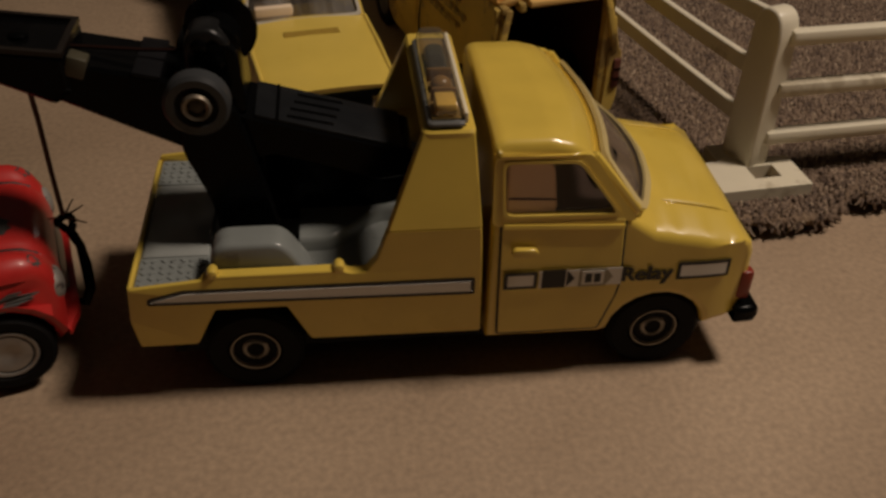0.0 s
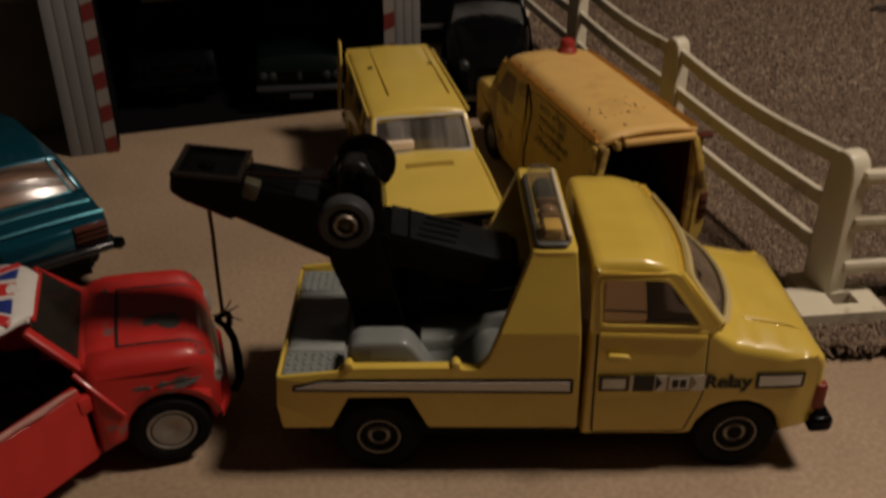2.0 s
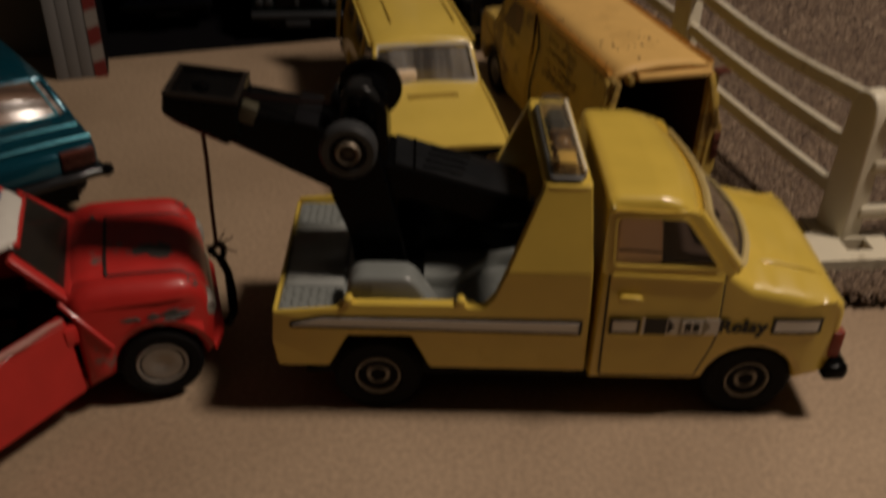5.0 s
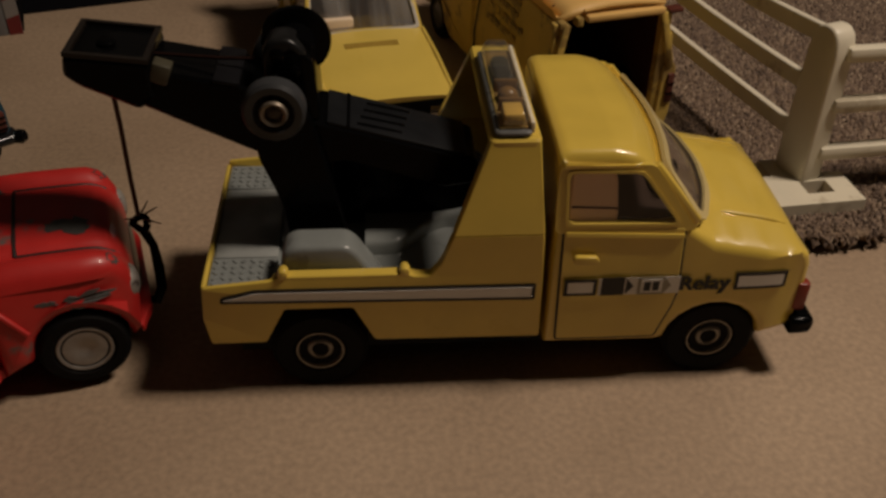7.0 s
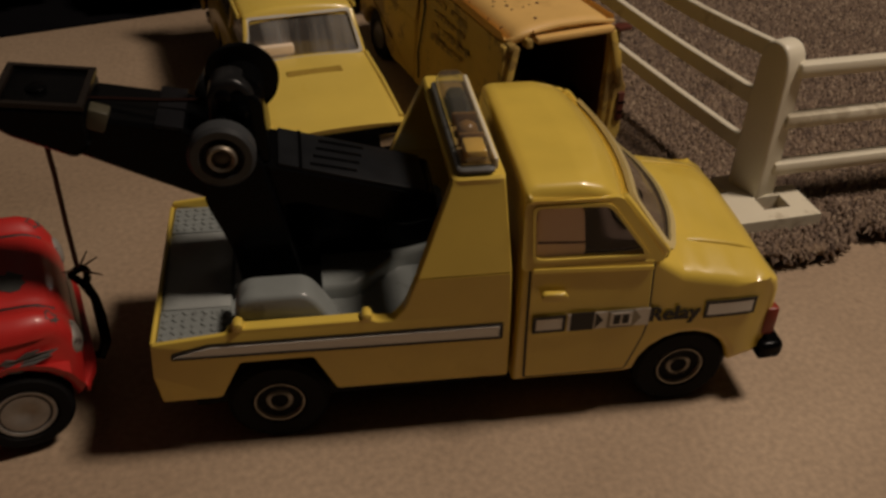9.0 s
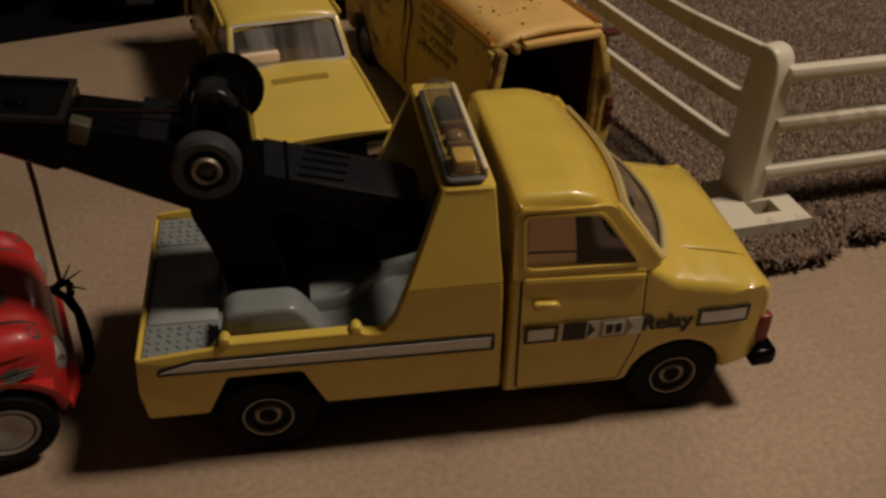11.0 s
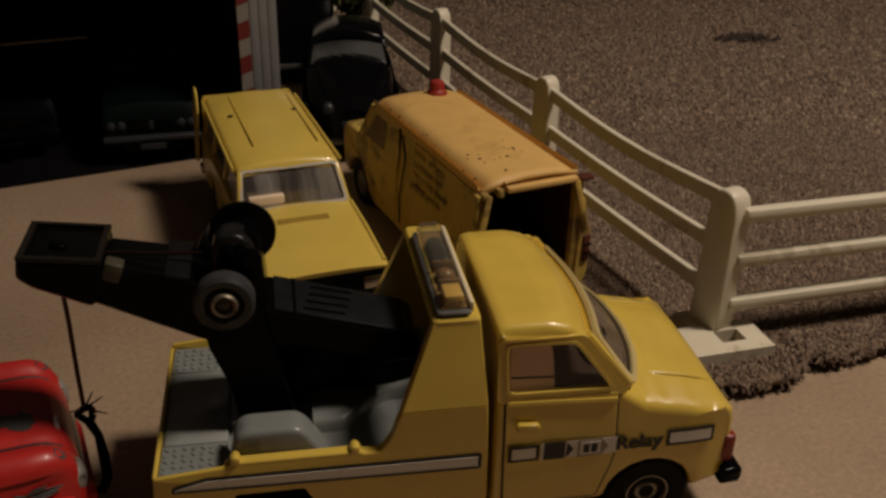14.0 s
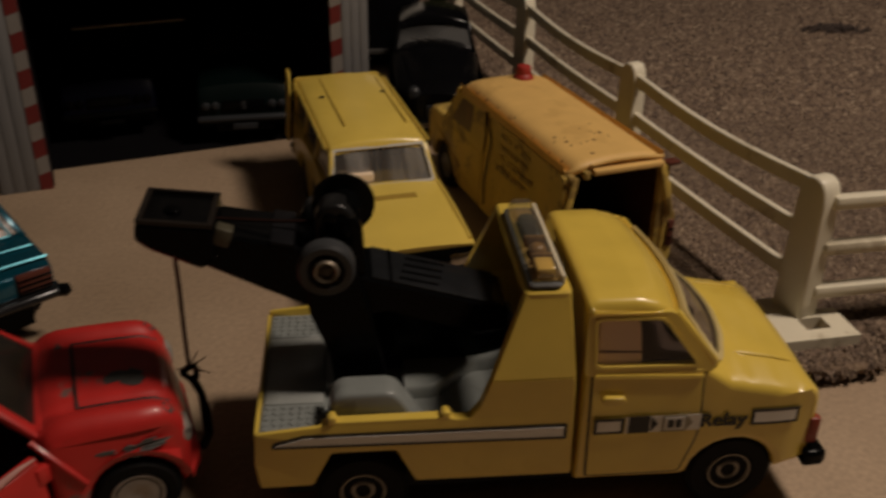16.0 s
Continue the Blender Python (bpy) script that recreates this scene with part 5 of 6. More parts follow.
    outl = rounded([(0, 7.4), (-26.5, 7.4), (-27.0, 16), (-26.8, 24.4), (0, 24.2)], 0.8, 2)
    plate(outl, 1.6, lambda u, v, w: (u, 0.6 + (v - 12) * 0.1 * (1 if v > 12 else 0.3) - w, v), 0.45, dm)
    door = part("door", dm, RED, t, "red door standing open")
    door.matrix_local = hinge
    part("door_ledge", slab(rounded([(-0.4, 24.0), (-26.6, 24.0), (-26.6, 25.0), (-0.4, 25.0)], 0.3, 1), 0.9, 0.3, 1, y_mid=0.9), RED, door)
    # Pale pink rod paints the highlight streak along the door top.
    part("door_highlight", tube([(-0.8, 0.2, 24.9), (-4, 0.3, 25.1), (-9, 0.1, 25.0), (-15, 0.3, 25.1), (-21, 0.2, 25.0), (-26, 0.3, 24.9)], [0.25, 0.5, 0.75, 0.55, 0.7, 0.3], 8), mat("pink_door_highlight", (0.5, 0.26, 0.23), 0.4, metal=0.2, grain=0.4, grain_scale=300), door, "pale strip painted as the door top's highlight")
    part("hinge_block", box(-1.5, 1.6, -0.6, 1.6, 18.5, 22.6, bevel=0.7), RED, door)
    part("base_plate", box(-78, -4, -14, 14, 5.0, 10), BLACK, t, "black base plate")
    for x, z in ((-10.5, z8), (-66.5, 8.6)):
        for s in (-1, 1):
            wheel(t, x, s * 17.2, z, 8.3, 5.6, 5.2, s, mat("scuffed_rim", (0.3, 0.285, 0.265), 0.42, metal=0.55, grain=0.35, grain_scale=350), "plain")


build_mini()
# ---- the yellow estate car ----
FORDM = heading(16.05, 73.4, 0, 0.188, -0.982)
est_low = [(-1.2, 9.0)] + arch(-19, 8, 9.0, 5, 175, 9) + [(-30, 6.0), (-72, 6.0)] + arch(-83, 8, 9.0, 5, 175, 9) + [(-105, 8), (-107, 14), (-106.5, 24.0), (-80, 24.6), (-38, 24.4), (-26, 24.0), (-4, 22.6), (-0.8, 21.8), (-1.6, 19.0)]
ford, ford_body, fhw = car_body("toy_estate_car", FORDM, "yellow die-cast toy estate car with black grille", 107, 17.4, (est_low, 21.0), ((-37.0, 24.4), (-44.6, 35.0), (-105.5, 35.8), (-106.5, 24.4)), YELLOW2, [(-19, 8, 8, 4.6), (-83, 8, 8, 4.6)], pillars=((-64, -62, 2.0), (-85, -84, 2.0), (-106, -104, 3.0)), front=0.003, rear=0.0, roof_th=2.8, glassm=ESTATEPANE, crown_low=0.9, crown_roof=1.5, lean=0.16, seats=(-56, -76), edge=1.2)


def dress_estate():
    b = ford_body

    def rz(y):
        return 35.6 + 1.5 * (1 - (y / 15.0) ** 2)
    # Darker ochre rods paint the shade that lies in the roof grooves.
    for y in (-7.4, 12.0):
        part("roof_groove", tube([(-57, y, rz(y) - 0.25), (-60, y, rz(y) - 0.12), (-99, y, rz(y) + 0.02), (-103, y, rz(y) - 0.1)], 0.26, 8), mat("groove_shade", (0.36, 0.235, 0.035), 0.5, grain=0.2, grain_scale=400), b, "roof groove, its shade painted in ochre")
    for x, y in ((-84, -9.6), (-85.5, 11.2)):
        part("roof_hole", lathe([(0.95, 0.0), (0.95, 0.06), (0.5, 0.07)], 14, "z", (x, y, rz(y) + 0.12)), INK, b, "small dark hole")
    part("bonnet_vent", plate([(-29.2, -7.0), (-26.6, -7.0), (-26.6, 7.4), (-29.2, 7.4)], 0.2, lambda u, v, w: (u, v, 24.86 + w - (u + 28) * 0.06)), mat("vent_ochre", (0.34, 0.22, 0.03), 0.6, grain=0.2, grain_scale=400), b, "ochre slotted bonnet vent")
    for s in (-1, 1):
        part("bonnet_edge", tube([(-36.5, s * 16.3, 24.5), (-20, s * 16.2, 23.9), (-2.6, s * 15.8, 22.5)], 0.6, 8), YELLOW2, b)
        part("gutter", tube([(-45.0, s * 15.6, 34.6), (-104, s * 15.6, 35.0)], 0.5, 6), YELLOW2, b)
        part("headlight", box(-2.2, -0.4, s * 12.6 - 3.2, s * 12.6 + 3.2, 15.4, 19.6, bevel=0.4), CHROME, b, "square silver headlight")
        part("indicator", box(-2.0, -0.3, s * 16.2 - 0.8, s * 16.2 + 0.8, 15.4, 19.6, bevel=0.3), AMBER, b, "amber corner lamp")
        part("side_print", plate([(-62, 14), (-40, 14), (-40, 18), (-62, 18)], 0.1, lambda u, v, w, s=s: (u, s * (fhw(u, v) + 0.02 + w), v)), INK, b, "dark printed side band")
    part("grille", slab(rounded([(-2.4, 11.0), (-0.2, 11.0), (-0.6, 21.2), (-2.4, 21.2)], 0.3, 2), 16.6, 0.5, 2), BLACK, b, "black grille")
    part("front_bumper", slab(rounded([(-3, 9.2), (1.2, 9.2), (1.4, 11.6), (-3, 11.6)], 0.5, 2), 17.6, 0.8, 3), CHROME, ford, "silver front bumper")
    part("dashboard", slab(rounded([(-37, 19), (-37, 24.4), (-42, 25.4), (-43.5, 19)], 0.6, 2), 14.6, 0.5, 2), CREAM, b, "cream dashboard")
    trim = ring_plate(rounded([(-15.6, 0), (15.6, 0), (14.1, 12.6), (-14.1, 12.6)], 1.0, 2), rounded([(-14.7, 0.8), (14.7, 0.8), (13.3, 11.8), (-13.3, 11.8)], 1.0, 2), 0.5, lambda u, v, w: (-36.8 - v * 0.57 + w * 0.7, u, 24.5 + v * 0.79 + w * 0.5))
    part("windscreen_trim", trim, SILVER, b, "silver windscreen trim")
    part("dash_block", box(-43.6, -38.2, -12.8, -2.6, 24.0, 28.2, bevel=0.6), mat("pale_dash", (0.8, 0.64, 0.46), 0.45, grain=0.1, grain_scale=200), b, "pale moulded dashboard block")
    part("rear_flap", plate(rounded([(-110.0, 14), (-103.6, 14), (-100.6, 33), (-102.4, 38.6), (-105.5, 40.0), (-109.6, 39.0)], 1.2, 3), 0.8, lambda u, v, w: (u, -18.6 + (v - 12) * 0.05 - w, v), 0.2), YELLOW2, b, "thin raised rear flap")
    gate = bmesh.new()
    ring_plate(rounded([(-16.4, 8), (16.4, 8), (15.2, 35.4), (-15.2, 35.4)], 1.2, 2), rounded([(-13.0, 24.5), (13.0, 24.5), (12.4, 34.8), (-12.4, 34.8)], 1.2, 2), 1.4, lambda u, v, w: (-107.2 - w - (v - 8) * 0.04, u, v), gate)
    part("tailgate", gate, YELLOW2, b)
    part("rear_bumper", slab(rounded([(-106, 8.4), (-110.5, 8.4), (-110.5, 11.4), (-106, 11.4)], 0.6, 2), 18.0, 0.8, 3), CHROME, ford, "silver rear bumper")


dress_estate()
# ---- the worn yellow van ----
VANM = heading(71.4, 85.2, 0, -0.274, 0.961)


def build_van():
    van = thing("toy_van", VANM, "worn orange-yellow die-cast toy van with open rear and red roof beacon", "toy van")
    hw = tumble(17.4, 24.0, 0.08, 90.0, 0.01)
    cab = [(101.0, 9.0)] + arch(84, 8, 8.8, 5, 175, 9) + [(70, 6.0), (52.2, 6.0), (52.2, 26.0), (76, 26.0), (83, 27.2), (97, 26.0), (100.6, 23.6), (101.8, 16)]
    body = part("front_body", slab(cab, hw, 1.6, 8), VANPAINT, van)
    rearp = [(52.0, 6.2), (26, 6.2)] + arch(16, 8, 8.8, 5, 175, 9) + [(1.5, 7.0), (0.2, 9.0), (0.2, 38.4), (52.0, 38.4)]
    for s in (-1, 1):
        def f(u, v, w, s=s):
            return (u, s * (17.2 - max(0.0, v - 24) * 0.14 - w), v)
        pan = part("side_panel", plate([(u, v) for u, v in rearp], 1.2, f, 0.3), VANPAINT, body)
        part("cab_frame", ring_plate(rounded([(51.8, 25.5), (83.0, 25.5), (74.5, 38.0), (51.8, 38.0)], 0.8, 2), rounded([(62.0, 28.0), (78.0, 28.0), (71.6, 37.2), (62.0, 37.2)], 1.4, 2), 1.2, f), VANPAINT, body)
        part("side_window", plate(rounded([(62.0, 28.0), (78.0, 28.0), (71.6, 37.2), (62.0, 37.2)], 1.4, 2), 0.4, lambda u, v, w, f=f: f(u, v, w + 0.15)), VANPANE, body, "grimy cab side window")
        part("door_gap", tube([f(48.6, 9.0, -0.02), f(49.0, 17.0, -0.02), f(46.8, 24.5, -0.02), f(46.6, 31.0, -0.02), f(50.5, 37.4, -0.02)], 0.28, 6), INK, body, "dark gap behind the cab door")
        rnd = random.Random(21)
        for k in range(4):
            x = 41.0
            z = 34.8 - k * 3.4
            while x > 20:
                wd = rnd.uniform(1.6, 4.5)
                part("lettering_bar", plate([(x - wd, z), (x, z + 0.1), (x - 0.2, z + rnd.uniform(1.0, 1.9)), (x - wd + 0.2, z + rnd.uniform(0.9, 1.7))], 0.08, lambda u, v, w, f=f: f(u, v, -w - 0.03)), mat("faded_print", (0.3, 0.21, 0.075), 0.6, grain=0.6, grain_scale=700, second=(0.58, 0.41, 0.095), blot=0.5, blot_scale=400), pan, "worn dark printed line")
                x -= wd + rnd.choice((0.5, 0.9, 2.8))
    roof = rounded([(0.0, 38.4), (-0.4, 40.4), (1.5, 41.4), (68, 41.8), (74.5, 40.4), (76.2, 38.2), (72.0, 37.0), (4.0, 37.0)], 0.8, 3)
    bm = slab(roof, tumble(15.8, 38.6, 0.5, 66, 0.006), 3.4, 10)
    for v in bm.verts:
        v.co.z += 1.5 * (1 - min(1.0, abs(v.co.y) / 15.5) ** 2.2)
    rf = part("roof", bm, VANROOF, body, "faded worn roof")
    rnd = random.Random(8)
    for k in range(34):
        x, y = (rnd.gauss(14, 5), rnd.gauss(1, 4)) if k < 16 else (rnd.uniform(3, 66), rnd.choice((-14.0, 14.0, 14.0)) + rnd.uniform(-0.8, 0.8))
        r = rnd.uniform(0.25, 0.7) if k < 16 else rnd.uniform(0.12, 0.4)
        n = 8
        pts = [(x + r * math.cos(2 * math.pi * j / n) * rnd.uniform(0.5, 1.3), y + r * math.sin(2 * math.pi * j / n) * rnd.uniform(0.5, 1.3)) for j in range(n)]
        part("paint_chip", plate(pts, 0.25, lambda u, v, w: (u, v, 41.3 + 1.5 * (1 - min(1.0, abs(v) / 15.5) ** 2.2) - max(0.0, abs(v) - 13.6) * 0.5 + w)), LINE, rf, "dark paint chip")
    part("windscreen", quad_pane((83.2, -15.2, 26.6), (83.2, 15.2, 26.6), (75.2, 14.0, 38.8), (75.2, -14.0, 38.8), 0.5), SMOKE, body, "windscreen")
    for s in (-1, 1):
        part("screen_pillar", bar((83.4, s * 15.9, 26.4), (75.0, s * 14.4, 39.0), 1.8, 1.6, bevel=0.3), VANPAINT, body)
        part("rear_post", box(-0.8, 1.6, s * 15.4 - 1.3, s * 15.4 + 1.3, 7.2, 38.8, bevel=0.4), VANPAINT, body)
        hx = 0.0 if s > 0 else -1.6
        hs = part("lamp_frame", plate(rounded([(13.9, 6.2), (17.6, 5.6), (18.6, 9.0), (18.6, 22.6), (17.6, 24.2), (14.6, 24.0)], 0.6, 2), 2.4, lambda u, v, w, s=s, hx=hx: (-1.5 + w, s * u + hx, v), 0.4), VANPAINT, body)
        lamp = part("tail_lamp", box(-2.2, 0.4, s * 17.2 + hx - 1.1, s * 17.2 + hx + 1.1, 12.8, 21.2, bevel=0.5), BROWNLAMP, hs, "brown ribbed tail lamp")
        for z in (15.4, 18.2):
            part("lamp_rib", box(-2.4, -1.9, s * 17.2 + hx - 1.0, s * 17.2 + hx + 1.0, z, z + 0.4), BLACK, hs)
        part("corner_post", bar((-0.9, s * 13.6, 38.8), (-0.9, s * 16.4 + hx, 23.4), 2.0, 2.4, up=(1, 0, 0), bevel=0.5), VANPAINT, body)
    part("rear_sill", box(-0.8, 2.0, -16.4, 16.4, 6.4, 9.6, bevel=0.5), VANPAINT, body)
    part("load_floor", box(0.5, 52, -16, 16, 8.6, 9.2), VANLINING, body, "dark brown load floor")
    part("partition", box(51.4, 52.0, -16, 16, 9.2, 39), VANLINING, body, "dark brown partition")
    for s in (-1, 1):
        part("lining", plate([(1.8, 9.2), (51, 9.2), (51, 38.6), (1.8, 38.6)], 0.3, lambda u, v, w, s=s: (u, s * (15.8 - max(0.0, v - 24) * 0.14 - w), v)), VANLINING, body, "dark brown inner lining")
    lip = part("roof_lip", bar((-1.4, -13.4, 39.6), (-1.4, 8.6, 39.8), 2.8, 1.8, bevel=0.6), VANROOF, body)
    part("lip_bead", tube([(-1.0, -13.6, 41.2), (-0.6, -6, 42.0), (-0.6, 2, 42.2), (-0.9, 9.0, 41.6)], [0.5, 0.75, 0.75, 0.5], 8), VANROOF, lip)
    part("door_hinge", box(-2.0, 1.0, 9.2, 11.0, 37.8, 40.2, bevel=0.5), VANPAINT, body)
    part("door_hinge", box(-1.8, 1.0, 13.4, 15.6, 37.6, 39.4, bevel=0.5), VANPAINT, body)
    part("door_hinge", box(-2.4, 0.8, -18.8, -14.6, 38.4, 39.6, bevel=0.4), BROWNLAMP, body, "rusty hinge stub")
    part("door_stop", bar((-1.8, -17.2, 25.2), (-1.4, -16.2, 33.0), 1.0, 1.4, bevel=0.3), VANPAINT, body)
    part("beacon", lathe([(3.3, 42.2), (3.4, 43.4), (2.9, 44.2), (2.4, 44.8), (2.5, 46.4), (2.1, 47.2), (0.9, 47.7), (0.1, 47.8)], 24, "z", (67.0, -4.0, 0)), REDPL, body, "red plastic roof beacon")
    for s in (-1, 1):
        part("headlight", lathe([(2.4, 100.4), (2.4, 102.0), (1.6, 102.7), (0.2, 102.9)], 18, "x", (0, s * 12.5, 18)), CHROME, body, "silver headlight")
    part("base_plate", box(4, 96, -11.5, 11.5, 4.0, 8.5), BLACK, van, "black base plate")
    for x in (16.0, 84.0):
        for s in (-1, 1):
            wheel(van, x, s * 13.6, 8.0, 8.0, 5.2, 4.4, s, RIMGREY, "plain")


build_van()
# ---- black saloon, white camper, teal saloon, cars in the garage ----
blk_low = [(-0.5, 8.0)] + arch(-16, 8, 9.5, 5, 175, 9) + [(-30, 6), (-62, 6)] + arch(-72, 8, 9.5, 5, 175, 9) + [(-92, 8), (-94, 14), (-92, 24), (-80, 27.0), (-38, 28.5), (-34, 27.6), (-8, 22), (-2, 17.0)]
blk, blk_body, _ = car_body("toy_saloon_car", heading(33.5, 197.0, 0, -0.05, -0.998) @ Matrix.Scale(0.96, 4), "gloss black die-cast toy saloon parked beside the garage", 94, 20.0, (blk_low, 15.0), ((-38, 28.6), (-43.5, 39.5), (-66, 40.0), (-86, 28.0)), BLACKCAR, [(-16, 8, 8, 4.5), (-72, 8, 8, 4.5)], pillars=((-60, -58, 2.0), (-84, -74, 8.0)), roof_th=3.6, crown_low=5.0, crown_roof=3.6, front=0.05, rear=0.03, lean=0.22, edge=5.0, glassm=GREYPANE)

for s in (-1, 1):
    part("headlight", lathe([(2.3, -6.0), (2.4, -2.6), (1.6, -1.7), (0.2, -1.5)], 20, "x", (0, s * 9.6, 22.0)), DARKGREY, blk_body, "round chrome headlight")
    part("wiper", tube([(-37.2, s * 3.0, 33.2), (-38.6, s * 3.0 - 7.0, 34.4)], 0.25, 6), RIMGREY, blk_body, "thin wiper")
for s in (-1, 1):
    fw = bmesh.new()
    bmesh.ops.create_uvsphere(fw, u_segments=24, v_segments=14, radius=1.0, matrix=Matrix.Translation((-17.0, s * 16.0, 11.0)) @ Matrix.Diagonal((16.0, 6.4, 9.6, 1)))
    bmesh.ops.bisect_plane(fw, geom=fw.verts[:] + fw.edges[:] + fw.faces[:], plane_co=(0, 0, 9.0), plane_no=(0, 0, -1), clear_outer=True)
    part("front_wing", fw, BLACKCAR, blk_body, "rounded gloss black wing")
part("screen_edge", tube([(-37.4, -15.5, 29.6), (-37.0, -8, 32.2), (-37.0, 8, 32.2), (-37.4, 15.5, 29.6)], 0.35, 6), RIMGREY, blk_body, "bright windscreen edge")
part("front_bumper", slab(rounded([(-2, 9.0), (1.6, 9.0), (1.8, 11.0), (-2, 11.0)], 0.5, 2), tumble(18.5, 90, 0, -1, 0.4), 0.7, 4), CHROME, blk, "chrome front bumper")
part("grille", box(-2.0, -0.2, -4.5, 4.5, 11.5, 17.5, bevel=0.4), DARKGREY, blk_body, "dark grille")


def build_camper():
    t = thing("toy_camper_van", heading(13.0, 291.5, 0, 0.05, -0.998), "white-topped dark toy camper van behind the black saloon", "toy van")
    low = [(-0.5, 8.0)] + arch(-16, 8, 9, 5, 175, 9) + [(-30, 6), (-62, 6)] + arch(-75, 8, 9, 5, 175, 9) + [(-93, 8), (-95, 14), (-94.5, 42.6), (-1.4, 42.6), (-0.6, 30)]
    b = part("body", slab(low, 21.0, 2.0, 6), BLACKCAR, t)
    top = part("top", slab(rounded([(-94.4, 42.0), (-93.0, 60.5), (-7.5, 61.0), (-0.9, 48.5), (-0.9, 42.0)], 4.0, 4), 20.8, 4.5, 8), CREAMW, t, "white rounded top")
    part("windscreen", box(-1.6, -0.4, -17.6, 17.6, 43.4, 47.6, bevel=0.6), BLACK, top, "dark windscreen strip")
    part("roof_vent", box(-8.0, -5.2, -2.6, 2.6, 59.6, 61.8, bevel=0.6, m=Matrix.Translation((0, -2.0, -0.6))), BLACK, top, "small dark roof vent")
    part("front_bumper", slab(rounded([(-2, 9), (1.2, 9), (1.4, 11.4), (-2, 11.4)], 0.5, 2), 20.0, 0.8, 3), RIMGREY, t, "dull bumper")
    for s in (-1, 1):
        part("headlight", lathe([(2.6, -1.4), (2.6, 0.2), (1.6, 0.8), (0.2, 1.0)], 18, "x", (0, s * 13.5, 20)), RIMGREY, b, "round headlight")
    for x in (-16, -75):
        for s in (-1, 1):
            wheel(t, x, s * 17.4, 8.0, 8.0, 5.5, 4.5, s, RIMGREY, "plain")
    part("base_plate", box(-90, -4, -14, 14, 4.8, 9), BLACK, t, "black base plate")


build_camper()
teal_low = [(-1, 9)] + arch(-20, 8, 9, 5, 175, 9) + [(-32, 6), (-74, 6)] + arch(-88, 8, 9, 5, 175, 9) + [(-103, 11), (-107.6, 13.5), (-107.4, 20.5), (-105.4, 23.4), (-103, 23.6), (-92, 25.0), (-34, 26.0), (-6, 24), (-1, 20)]
TF, TN = Vector((-0.616, 0.788)), Vector((-0.788, -0.616))
TO = Vector((-69.5, 58.8)) + TF * 124.0 + TN * 15.8
teal, teal_body, _ = car_body("toy_teal_saloon", heading(TO.x, TO.y, 0, TF.x, TF.y), "metallic teal die-cast toy saloon parked behind the mini", 108, 20.0, (teal_low, 22.0), ((-34, 25.6), (-44, 32.4), (-84.6, 33.4), (-92.6, 25.2)), TEAL, [(-20, 8, 8, 4.5), (-88, 8, 8, 4.5)], pillars=((-58, -57, 2.0), (-94, -82, 8.0)), roof_th=2.0, crown_low=0.6, crown_roof=1.0, front=0.002, rear=0.002, lean=0.4, glassm=WARMPANE)


